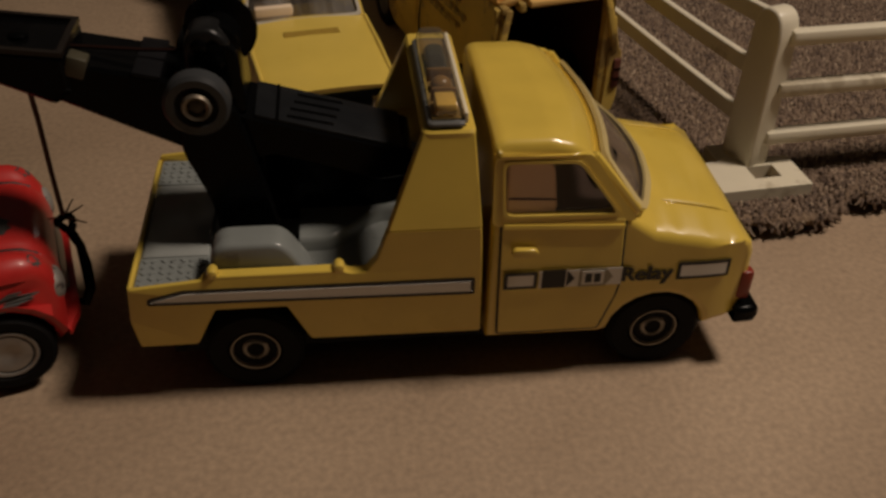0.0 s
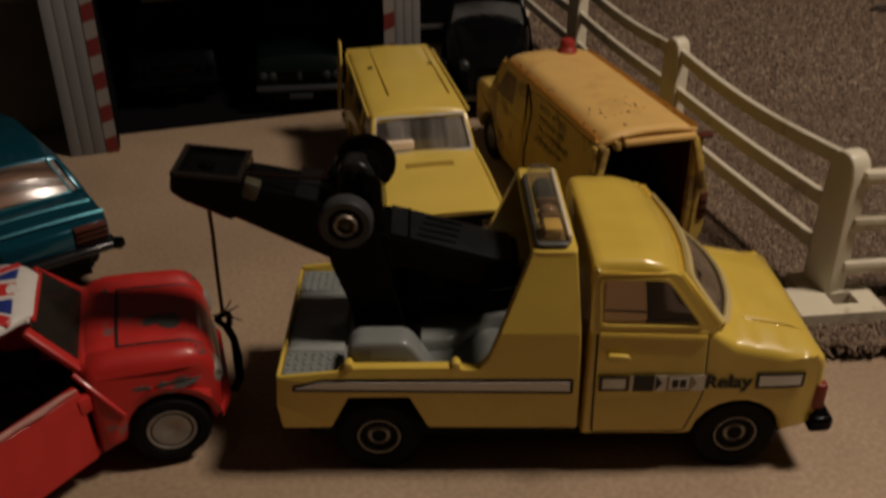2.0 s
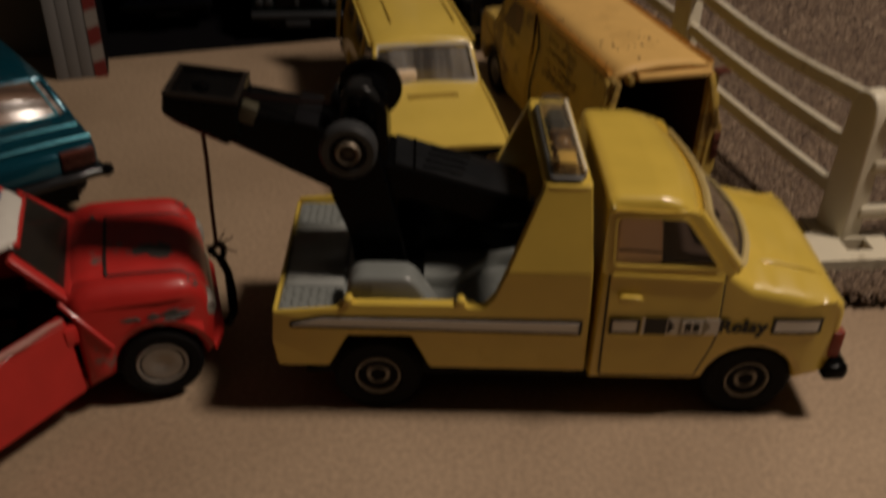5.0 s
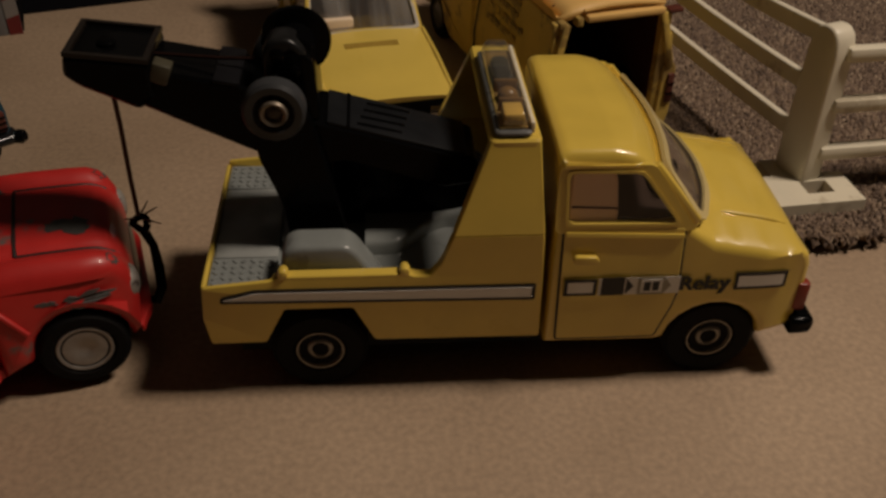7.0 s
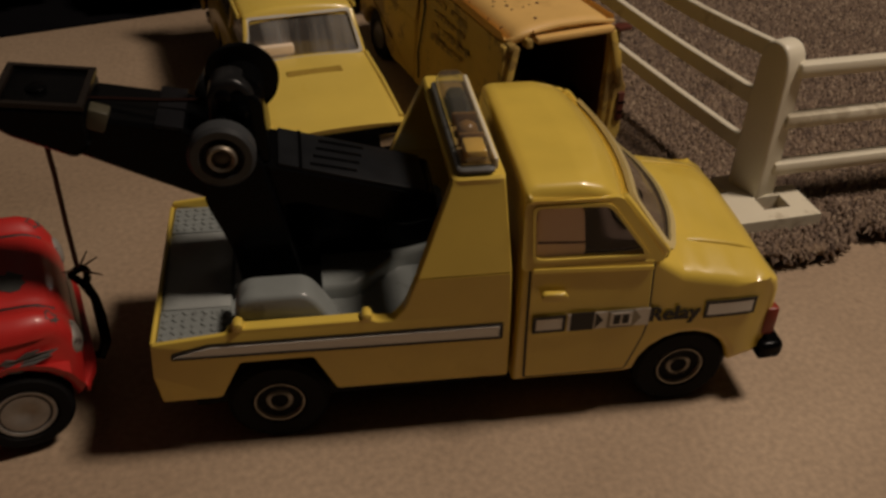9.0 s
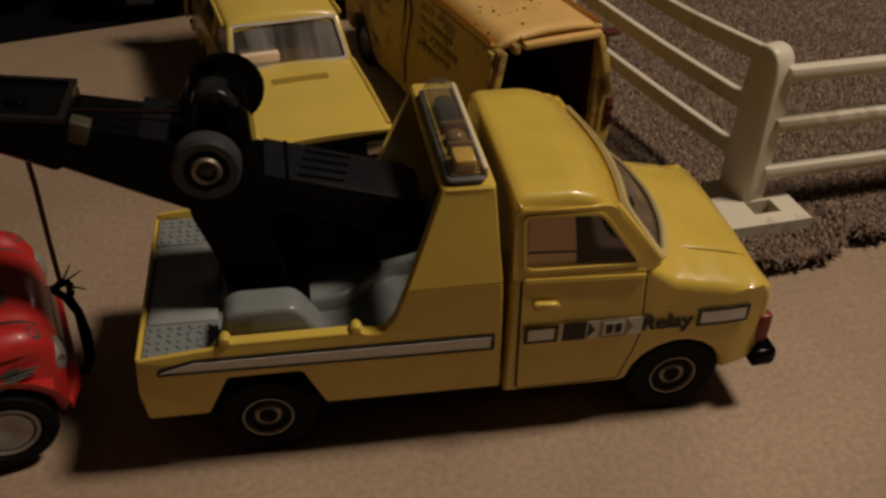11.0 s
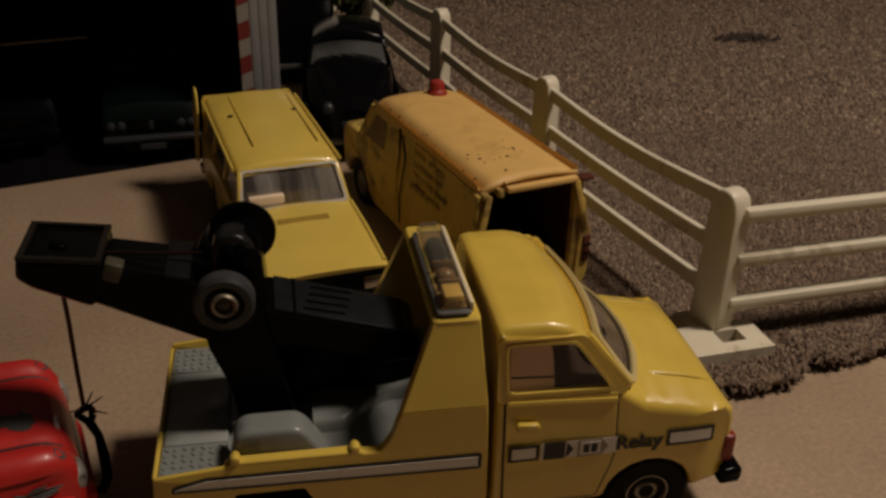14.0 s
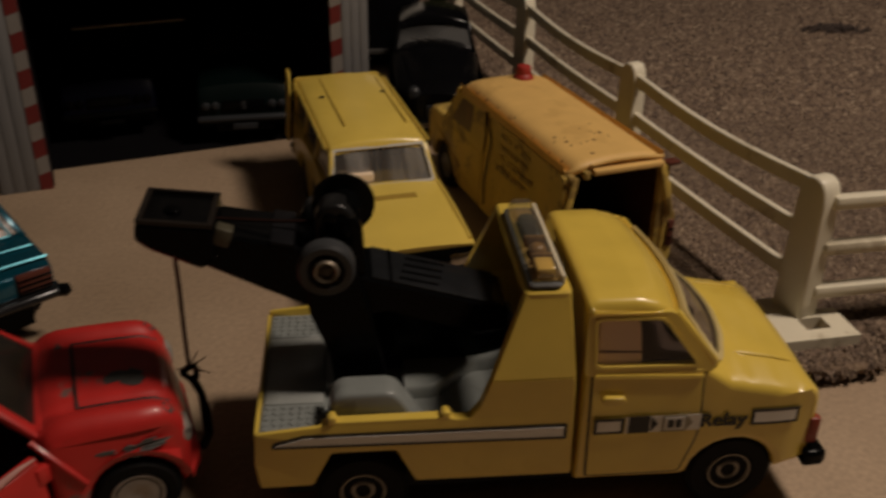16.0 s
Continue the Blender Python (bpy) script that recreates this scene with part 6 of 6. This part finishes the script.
def dress_teal():
    b = teal_body
    # boot edge highlight put into a pale tube, and bright trim round the rear window
    part("boot_highlight", tube([(-106.0, y, 23.7 + 0.5 * (1 - (y / 20) ** 2)) for y in (-19, -14, -7, 0, 7, 14, 19)], 0.4, 6), mat("pale_teal_edge", (0.05, 0.2, 0.25), 0.3, metal=0.6, grain=0.2, grain_scale=800), b, "pale tube painted as the boot edge's highlight")
    part("window_trim", tube([(-93.2, -15, 25.6), (-93.2, 15, 25.6)], 0.4, 6), mat("pale_teal_edge", (0, 0, 0)), b)
    rear = bmesh.new()
    rows = []
    for i in range(13):
        q = i / 12
        rows.append([])
        for j in range(25):
            e = j / 12 - 1
            lift = 1.7 * (1 - e * e) + 0.5 * (1 - (2 * q - 1) ** 2)
            rows[-1].append(rear.verts.new((-93.0 + 8.0 * q - 0.68 * lift, e * (15.6 - 3.0 * q), 25.5 + 7.4 * q + 0.735 * lift)))
    for lo, hi in zip(rows, rows[1:]):
        for j in range(24):
            rear.faces.new((lo[j], hi[j], hi[j + 1], lo[j + 1]))
    part("rear_pane", rear, WARMPANE, b, "bowed rear window, warm sheen put into its film")
    part("boot_rim", tube([(-99.5, y, 24.5 + 0.6 * (1 - (y / 20) ** 2)) for y in (-18, -12, -6, 0, 6, 12, 18)], 0.3, 6), mat("pale_teal_edge", (0, 0, 0)), b)
    for s in (-1, 1):
        part("pillar_trim", tube([(-93.4, s * 15.4, 25.6), (-85.2, s * 12.6, 33.4)], 0.4, 6), mat("pale_teal_edge", (0, 0, 0)), b)
        part("bumper_end", lathe([(0.2, -1.9), (1.3, -1.5), (1.9, 0), (1.3, 1.5), (0.2, 1.9)], 16, "y", (-109.4, s * 20.4, 14.6)), BLACKCAR, teal, "round black bumper end")
        lamp = part("tail_lamp", box(-108.8, -106.6, s * 14.2 - 4.4, s * 14.2 + 4.4, 16.4, 21.6, bevel=0.5), BROWNLAMP, b, "dark brown-red tail lamp")
        for k in range(3):
            part("lamp_rib", box(-109.1, -108.5, s * 14.2 - 4.2, s * 14.2 + 4.2, 17.2 + k * 1.5, 17.6 + k * 1.5), BLACK, lamp)
    part("rear_bumper", slab(rounded([(-105, 13.4), (-110.0, 13.4), (-110.6, 14.6), (-110.0, 15.8), (-105, 15.8)], 0.5, 2), tumble(20.6, 90, 0, 90, 0, -109, 0.3), 0.8, 4), mat("dark_chrome", (0.03, 0.03, 0.032), 0.18, metal=0.6, grain=0.2, grain_scale=400), teal, "dark chrome rear bumper")
    part("rear_panel", box(-108.5, -106.8, -9.4, 9.4, 16.2, 21.4, bevel=0.3), TEAL, b)
    part("parcel_shelf", box(-93, -82, -14, 14, 23.0, 24.4), CREAM, b, "cream rear shelf")
    part("rear_seat", slab(rounded([(-82, 18), (-83, 28), (-80, 29), (-77, 18)], 0.8, 2), 13.5, 0.8, 2), CREAM, b, "cream rear seat")


dress_teal()
low_saloon = [(-1, 9)] + arch(-18, 8, 9, 5, 175, 9) + [(-30, 6), (-70, 6)] + arch(-82, 8, 9, 5, 175, 9) + [(-102, 9), (-104, 14), (-103, 23), (-84, 25), (-34, 25), (-4, 22.5), (-0.5, 18)]


def parked(name, m, label, paint, bright):
    """A saloon that stands nose out in the garage."""
    t, b, _ = car_body(name, m, label, 104, 17.5, (low_saloon, 21.0), ((-34, 24.8), (-44, 35), (-70, 35), (-86, 24.8)), paint, [(-18, 8, 8, 4.5), (-82, 8, 8, 4.5)], pillars=((-58, -57, 2.0),), lean=0.25, glassm=SMOKE)
    part("grille", box(-1.6, 0.0, -8.0, 8.0, 14.6, 18.4, bevel=0.3), BLACK, b, "black grille")
    part("grille_badge", box(-0.2, 0.3, -0.8, 0.8, 14.8, 18.2, bevel=0.2), bright, b, "dull badge bar")
    for s in (-1, 1):
        for y in (10.6, 14.2):
            part("headlight", lathe([(1.6, -1.2), (1.6, 0.1), (1.0, 0.5), (0.2, 0.6)], 16, "x", (0, s * y, 16.6)), bright, b, "small round headlight")
    part("front_bumper", slab(rounded([(-3, 10.6), (1.4, 10.6), (1.8, 11.6), (1.4, 12.6), (-3, 12.6)], 0.4, 2), 17.6, 0.6, 3), bright, t, "dull bumper")
    part("plate_bar", box(1.0, 2.0, -4.6, 4.6, 7.6, 9.8, bevel=0.2), bright, t, "plain plate bar")


# Lamps and trim are grey and black here, the shade in their colour.
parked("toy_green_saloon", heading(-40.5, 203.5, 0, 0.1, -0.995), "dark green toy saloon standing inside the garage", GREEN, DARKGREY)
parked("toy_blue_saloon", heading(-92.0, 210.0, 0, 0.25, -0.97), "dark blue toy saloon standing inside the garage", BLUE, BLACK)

# ---- the toy garage ----
GX = Matrix.Translation(Vector((-106, 168, 0)) * MM) @ Matrix.Rotation(math.atan2(0.29, 0.956), 4, "Z")
garage = thing("toy_garage", GX, "printed board toy garage with striped awning and store sign", "toy garage")


def build_garage():
    g = garage
    # local: x along the front from the left pillar's inner edge, y into the garage, z up
    OW, RW = 104.0, 118.4
    for a, b, nm in ((-15.4, 1.6, "L"), (OW, RW, "R")):
        bm = bmesh.new()
        add_box(bm, a, b, -0.22, 150, 0, 70.9, bevel=0.1, seg=1)
        p = part("side_wall", bm, CLADDING, g, "grey ribbed side wall")
        xs = (a, b - 4.4) if nm == "L" else (a + 4.4, b)
        n = 3
        for k in range(n):
            w = (xs[1] - xs[0]) / n
            part("rib", box(xs[0] + k * w + 0.15, xs[0] + (k + 1) * w - 0.15, -0.5, -0.2, 0, 70.9, bevel=0.12), CLADDING, p)
        s0 = -2.5 if nm == "L" else OW
        for k in range(12):
            part("stripe_block", plate([(s0, k * 6.15 - (0 if k == 0 else 0.6)), (s0 + 4.1, k * 6.15 + (0 if k == 0 else 0.6)), (s0 + 4.1, min(70.9, k * 6.15 + 6.7)), (s0, k * 6.15 + 5.5)], 0.46, lambda u, v, w: (u, -0.7 + w, v)), STRIPERED if k % 2 == 0 else STRIPEWHITE, p)
    # Near-black sheets darken walls and floor in place of cast shade.
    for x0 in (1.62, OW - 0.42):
        part("shade_sheet", box(x0, x0 + 0.4, 0.7, 147.8, 0.5, 70.8), SHADEDARK, g, "near-black sheet put in for shade on the wall")
    part("floor_shade_sheet", box(0, OW, 16, 150, 0.05, 0.4), SHADEDARK, g, "near-black floor sheet put in for shade")
    part("back_wall", box(0, OW, 148, 150, 0, 71), SHADEDARK, g, "back wall, its shade put into the colour")
    part("inner_shelf", box(17.3, 60.3, 60, 64, 38.6, 39.5, bevel=0.3), CREAM, g, "pale shelf edge")
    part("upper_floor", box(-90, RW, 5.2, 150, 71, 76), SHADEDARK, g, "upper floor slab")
    # dark soffit sloping in under the striped fascia with its sign
    part("soffit", plate([(-60, 0), (RW - 9, 0), (RW - 9, 9.6), (-60, 9.6)], 0.6, lambda u, v, w: (u, 4.6 - v * 0.5, 71.0 + v * 0.85 + w)), STRIPERED, g, "striped sloping soffit")
    aw = part("fascia", box(-60, RW - 9, -0.6, 1.2, 79.2, 88.4, bevel=0.1), STRIPERED, g, "red and white striped fascia")
    sof = bpy.data.objects["soffit"]
    for k in range(26):
        x = -58 + k * 6.6
        if x > RW - 18:
            break
        d = -3.4 if x < 50 else 3.4
        part("soffit_stripe", plate([(x + d, 0.2), (x + 3.0 + d, 0.2), (x + 3.0, 9.4), (x, 9.4)], 0.12, lambda u, v, w: (u, 4.6 - v * 0.5 - 0.05, 70.92 + v * 0.85 - w)), STRIPEWHITE, sof)
    for k in range(26):
        x = -58 + k * 6.6
        if x > RW - 16:
            break
        if 24 < x < 80:
            continue
        d = 4.4 if x < 50 else -4.4
        part("fascia_stripe", plate([(x, 79.4), (x + 3.2, 79.4), (x + 3.2 + d, 88.2), (x + d, 88.2)], 0.15, lambda u, v, w: (u, -0.62 - w, v)), STRIPEWHITE, aw)
    mt = Matrix.Translation(Vector((30, -0.75, 80.6)) * MM) @ Matrix.Rotation(radians(90), 4, "X")
    text_part("sign_lettering", "MAX HEIGHT", 8.6, mt, SIGNORANGE, aw, 0.1, "LEFT", 0.84)
    # store band and the storey above
    part("lintel", box(-90, RW, -5.4, 10, 88.6, 93.4, bevel=0.3), SIGNDIM, g, "dark grey lintel")
    band = part("sign_band", box(-90, RW, -5.0, 10, 93.5, 112, bevel=0.2), SIGNBLACK, g, "black store sign band")
    mt = Matrix.Translation(Vector((33, -5.1, 96.8)) * MM) @ Matrix.Rotation(radians(90), 4, "X")
    text_part("sign_lettering", "STORE", 12.2, mt, SIGNRED, band, 0.15, "LEFT", 0.95)
    for x in (6, 88):
        part("sign_patch", box(x, x + 9, -5.3, -4.95, 98, 105, bevel=0.1), SIGNYEL, band, "yellow printed patch")
        for k in range(3):
            d = 1 if x > 50 else -1
            xx = x + 12 + k * 3 if x > 50 else x - 5 - k * 3
            part("sign_chevron", plate([(xx, 97.5), (xx + 1.2, 97.5), (xx + 1.2 - 2.6 * d, 101.5), (xx + 1.2, 105.5), (xx, 105.5), (xx - 2.6 * d, 101.5)], 0.2, lambda u, v, w: (u, -5.05 - w, v)), SIGNDIM, band)
    up = part("upper_wall", box(-90, RW, -4.0, 150, 112.1, 165), UPPERGREY, g, "grey ribbed upper wall")
    part("upper_sill", box(-90, RW + 1, -6.4, -4.1, 112.2, 115, bevel=0.3), UPPERGREY, g, "grey sill")
    for k in range(34):
        x = -88 + k * 6.1
        part("upper_rib", box(x, x + 5.4, -4.8, -4.05, 115.1, 150, bevel=0.3), UPPERGREY, up)
    for x in (-30, 8, 64):
        w = part("upper_window", box(x, x + 34, -5.4, -4.85, 118, 143, bevel=0.2), STRIPEWHITE, up, "white window frame")
        for k in range(2):
            part("pane", box(x + 2 + k * 15.5, x + 16.5 + k * 15.5, -5.7, -5.4, 120, 141), SMOKE, w)
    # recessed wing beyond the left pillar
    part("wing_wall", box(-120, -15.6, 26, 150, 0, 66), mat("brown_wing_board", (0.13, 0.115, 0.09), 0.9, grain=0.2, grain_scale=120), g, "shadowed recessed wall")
    part("wing_shelf", box(-60, -16, 22, 25.9, 52, 57, bevel=0.8), STRIPEWHITE, g, "grey band across the recess")
    part("fascia_lamp", lathe([(0.3, -4.6), (1.6, -4.3), (2.6, -3.2), (3.0, -1.8), (2.6, -0.4), (1.8, 0.2)], 24, "y", (RW - 4.6, 0, 80)), mat("lamp_bead", (0.35, 0.31, 0.28), 0.25, grain=0.1, grain_scale=300), g, "round pale lamp bead")
    part("end_wall_above", box(RW - 8.9, RW, 0.0, 2.0, 71.1, 88.5), CLADDING, g)


build_garage()

# ---- fences ----
FD = Vector((-0.207, 0.978, 0)).normalized()
FR = Vector((0.99, 0.1, 0)).normalized()


P1 = Vector((113.0, 57.6, 0))
STEP = 94.0
fence = thing("toy_fence", Matrix.Identity(4), "ivory plastic toy post-and-rail fence on the carpet", "toy fence")


def post_shape(bm):
    """A post that is deep along the fence and narrow across it, tapering up to an arched top."""
    outl = rounded([(-5.1, 6.0), (-4.5, 42.4), (-3.6, 46.4), (-1.6, 48.2), (1.6, 48.2), (3.6, 46.4), (4.5, 42.4), (5.1, 6.0)], 1.6, 3)
    slab([(z, x) for x, z in outl], lambda z, x: 3.2 - z * 0.006, 0.8, 2, bm)
    for v in bm.verts:
        x, y, z = v.co
        v.co = (y, z, x)
    return bm


def build_fence():
    yaw = math.atan2(FR.y, FR.x)
    tops = [P1 + FD * STEP * k for k in range(5)]
    for i, p in enumerate(tops):
        bm = bmesh.new()
        if i == 0:
            bmesh.ops.transform(post_shape(bm), matrix=Matrix.Translation((4.6, 3.9, 0)) @ Matrix.Rotation(radians(14), 4, "Z") @ Matrix.Diagonal((1, 1, 0.957, 1)), verts=bm.verts)
        else:
            bmesh.ops.transform(post_shape(bm), matrix=Matrix.Rotation(radians(19), 4, "Z") @ Matrix.Diagonal((0.88, 0.88, 1, 1)), verts=bm.verts)
        ob = part("post", bm, FENCE, fence)
        ob.matrix_local = Matrix.Translation(p * MM) @ Matrix.Rotation(yaw, 4, "Z")
        foot = bmesh.new()
        outl = rounded([(-9, -8.5), (15.0, -8.5), (15.0, 2.5), (-9, 2.5)], 1.0, 2) if i == 0 else rounded([(-8, -5), (8, -5), (8, 5), (-8, 5)], 1.0, 2)
        if i == 0:
            hole = [(2.4, -6.8), (9.4, -6.8), (9.4, -1.6), (2.4, -1.6)]
            ring_plate([(-1.0, -11.2), (15.2, -11.2), (15.2, 2.0), (-1.0, 2.0)], hole, 4.6, lambda u, v, w: (u, v, 2.6 + w), foot)
            add_box(foot, -12.0, -1.0, -11.2, 2.0, 2.6, 7.2)
            add_box(foot, -3.0, 8.0, 2.05, 10.0, 2.6, 6.9)
        else:
            plate(outl, 4.0, lambda u, v, w: (u, v, 2.6 + w), 0.4, foot)
        f = part("foot", foot, FENCE, ob)
    for p, q in zip(tops, tops[1:]):
        for z, sag in ((43.3, 2.4), (30.3, 1.0), (17.3, 0.5)):
            n = 10
            a = p + Vector((2.4, 5.0, 0)) if p == P1 else p
            bm = swept([(*a.lerp(q, k / n).xy, z - sag * math.sin(math.pi * k / n)) for k in range(n + 1)], 1.8, 4.2)
            part("rail", bm, FENCE, fence)
    end = P1 + FR * STEP * 2
    for z in (40.4, 27.4, 14.5):
        part("rail", bar((P1.x + 6 * FR.x, P1.y + 6 * FR.y, z), (end.x, end.y, z), 3.6, 3.8, bevel=1.2), FENCE, fence)
    bm = bmesh.new()
    post_shape(bm)
    ob = part("post", bm, FENCE, fence)
    ob.matrix_local = Matrix.Translation((P1 + FR * STEP) * MM) @ Matrix.Rotation(yaw, 4, "Z")
    part("foot", plate(rounded([(-9, -8), (9, -8), (9, 3), (-9, 3)], 1, 2), 4.0, lambda u, v, w: (u, v, 2.6 + w), 0.4), FENCE, ob)


build_fence()


# ---- bush ----
def build_bush():
    b = thing("toy_bush", mmpose(52, 348, 0), "green foam toy bush standing behind the fence end", "toy bush")
    part("stem", tube([(0, 0, 2), (0.4, 0, 16), (0, 0.5, 32)], [5, 4, 3], 10), LINE, b)
    leafm = mat("foam_leaf", (0.085, 0.095, 0.028), 0.85, grain=0.45, grain_scale=400)
    bm = bmesh.new()
    rnd = random.Random(5)
    for _ in range(1900):
        v = Vector((rnd.gauss(0, 1), rnd.gauss(0, 1), rnd.gauss(0, 1))).normalized()
        r = rnd.uniform(0.72, 1.06)
        c = Vector((v.x * 20 * r, v.y * 19 * r, 42 + v.z * 22 * r))
        s = rnd.uniform(1.2, 3.0)
        mt = Matrix.Translation(c) @ Euler((rnd.uniform(0, 6), rnd.uniform(0, 6), rnd.uniform(0, 6))).to_matrix().to_4x4() @ Matrix.Diagonal((s, s * 0.8, s * 0.35, 1))
        bmesh.ops.create_cone(bm, cap_ends=True, segments=5, radius1=1.0, radius2=0.3, depth=1.0, matrix=mt)
    part("crown", bm, leafm, b, "dense green foam leaves")


build_bush()


# ---- carpet pile ----
def pile():
    """Loops of yarn over the stretch of carpet by the fence, finer where it is nearest."""
    rnd = np.random.default_rng(11)
    pts = []
    for x0, x1, y0, y1, step in ((84, 250, 36, 210, 1.05), (30, 250, 210, 420, 1.9), (250, 520, 60, 420, 2.2), (20, 620, 420, 640, 2.8)):
        gx, gy = np.meshgrid(np.arange(x0, x1, step), np.arange(y0, y1, step))
        p = np.stack([gx.ravel(), gy.ravel()], 1) + rnd.uniform(-0.5, 0.5, (gx.size, 2)) * step
        pts.append(np.concatenate([p, np.full((len(p), 1), step)], 1))
    p = np.concatenate(pts)
    # keep what lies beyond the cut edge
    xs = np.interp(p[:, 1], np.array([37, 62, 110, 180, 260, 340, 640.0]), np.array([101, 86, 74, 60, 42, 24, -40.0]))
    ys = np.interp(p[:, 0], np.array([100, 112, 119.8, 127.6, 133.7, 135.7, 137.4, 140.4, 143, 148, 160, 230, 420, 700.0]), np.array([37.2, 37.8, 36.9, 37.8, 40.2, 43.4, 47.2, 46.8, 43.9, 44.8, 47.9, 64, 110, 190.0]))
    room = (-math.sin(RA) * p[:, 0] + math.cos(RA) * p[:, 1]) < 398
    keep = (p[:, 0] > xs) & (p[:, 1] > ys) & room
    # the pile rises over the curled edge
    z = np.interp(np.minimum(p[:, 1] - ys, p[:, 0] - xs)[keep], np.array([0, 0.6, 2.2, 6, 14.0]), np.array([3.6, 4.5, 4.9, 4.0, 2.5]))
    p = p[keep]
    n = len(p)
    size = p[:, 2] * rnd.uniform(0.55, 0.85, n)
    h = rnd.uniform(0.8, 1.25, n) * np.minimum(1.3, 0.6 + 0.3 * p[:, 2])
    a = rnd.uniform(0, 6.28, n)
    v = np.zeros((n, 7, 3))
    for k in range(3):
        t = a + k * 2.094
        v[:, k] = np.stack([p[:, 0] + np.cos(t) * size, p[:, 1] + np.sin(t) * size, z], 1)
        v[:, 3 + k] = np.stack([p[:, 0] + np.cos(t + 0.5) * size * 0.7, p[:, 1] + np.sin(t + 0.5) * size * 0.7, z + 0.5 + h * 0.6], 1)
    off = rnd.uniform(-0.4, 0.4, (n, 2))
    v[:, 6] = np.stack([p[:, 0] + off[:, 0], p[:, 1] + off[:, 1], z + 0.5 + h], 1)
    f = []
    base = np.arange(n)[:, None] * 7
    quads = np.concatenate([base + np.array([[k, (k + 1) % 3, 3 + (k + 1) % 3, 3 + k]]) for k in range(3)])
    tris = np.concatenate([base + np.array([[3 + k, 3 + (k + 1) % 3, 6]]) for k in range(3)])
    me = bpy.data.meshes.new("carpet_pile")
    me.from_pydata((v.reshape(-1, 3) * MM).tolist(), [], quads.tolist() + tris.tolist())
    me.polygons.foreach_set("use_smooth", [True] * len(me.polygons))
    m = bpy.data.materials.new("carpet_yarn")
    m.use_nodes = True
    nt = m.node_tree
    b = nt.nodes["Principled BSDF"]
    b.inputs["Roughness"].default_value = 0.95
    g = nt.nodes.new("ShaderNodeNewGeometry")
    r = nt.nodes.new("ShaderNodeValToRGB")
    e = r.color_ramp.elements
    e[0].position, e[0].color = 0.0, (0.085, 0.058, 0.044, 1)
    e[1].position, e[1].color = 1.0, (0.33, 0.255, 0.178, 1)
    for pos, c in ((0.3, (0.15, 0.103, 0.072, 1)), (0.65, (0.196, 0.138, 0.096, 1)), (0.9, (0.255, 0.186, 0.129, 1))):
        e.new(pos).color = c
    nt.links.new(g.outputs["Random Per Island"], r.inputs[0])
    nt.links.new(r.outputs[0], b.inputs["Base Color"])
    me.materials.append(m)
    tagged(new("carpet_pile", me), "flecked brown looped carpet pile", "carpet", "", "stuff")



def fringe():
    """Loose yarn ends along the cut edge of the carpet."""
    rnd = random.Random(17)
    bm = bmesh.new()
    line = [Vector(p) for p in ((210, 59.4, 0), (160, 47.9, 0), (148, 44.8, 0), (143, 43.9, 0), (138.8, 47.2, 0), (134.5, 41.0, 0), (127.6, 37.8, 0), (119.8, 36.9, 0), (104, 37.4, 0))]
    for a, b in zip(line, line[1:]):
        for _ in range(int((b - a).length * 2.6)):
            p = a.lerp(b, rnd.random()) + Vector((rnd.uniform(-0.3, 0.3), rnd.uniform(0.1, 1.2), rnd.uniform(2.9, 5.0)))
            q = p + Vector((rnd.gauss(0, 0.9), -rnd.uniform(0.3, 1.5), rnd.uniform(-1.3, 0.5)))
            r = q + Vector((rnd.gauss(0, 0.7), rnd.gauss(-0.2, 0.5), -rnd.uniform(0.1, 0.9)))
            add_tube(bm, [p, q, r], [0.42, 0.34, 0.16], 5)
    tagged(finish("carpet_fringe", bm, bpy.data.materials["carpet_yarn"]), "loose frayed yarn along the carpet edge", "carpet", "", "stuff")


pile()

fringe()
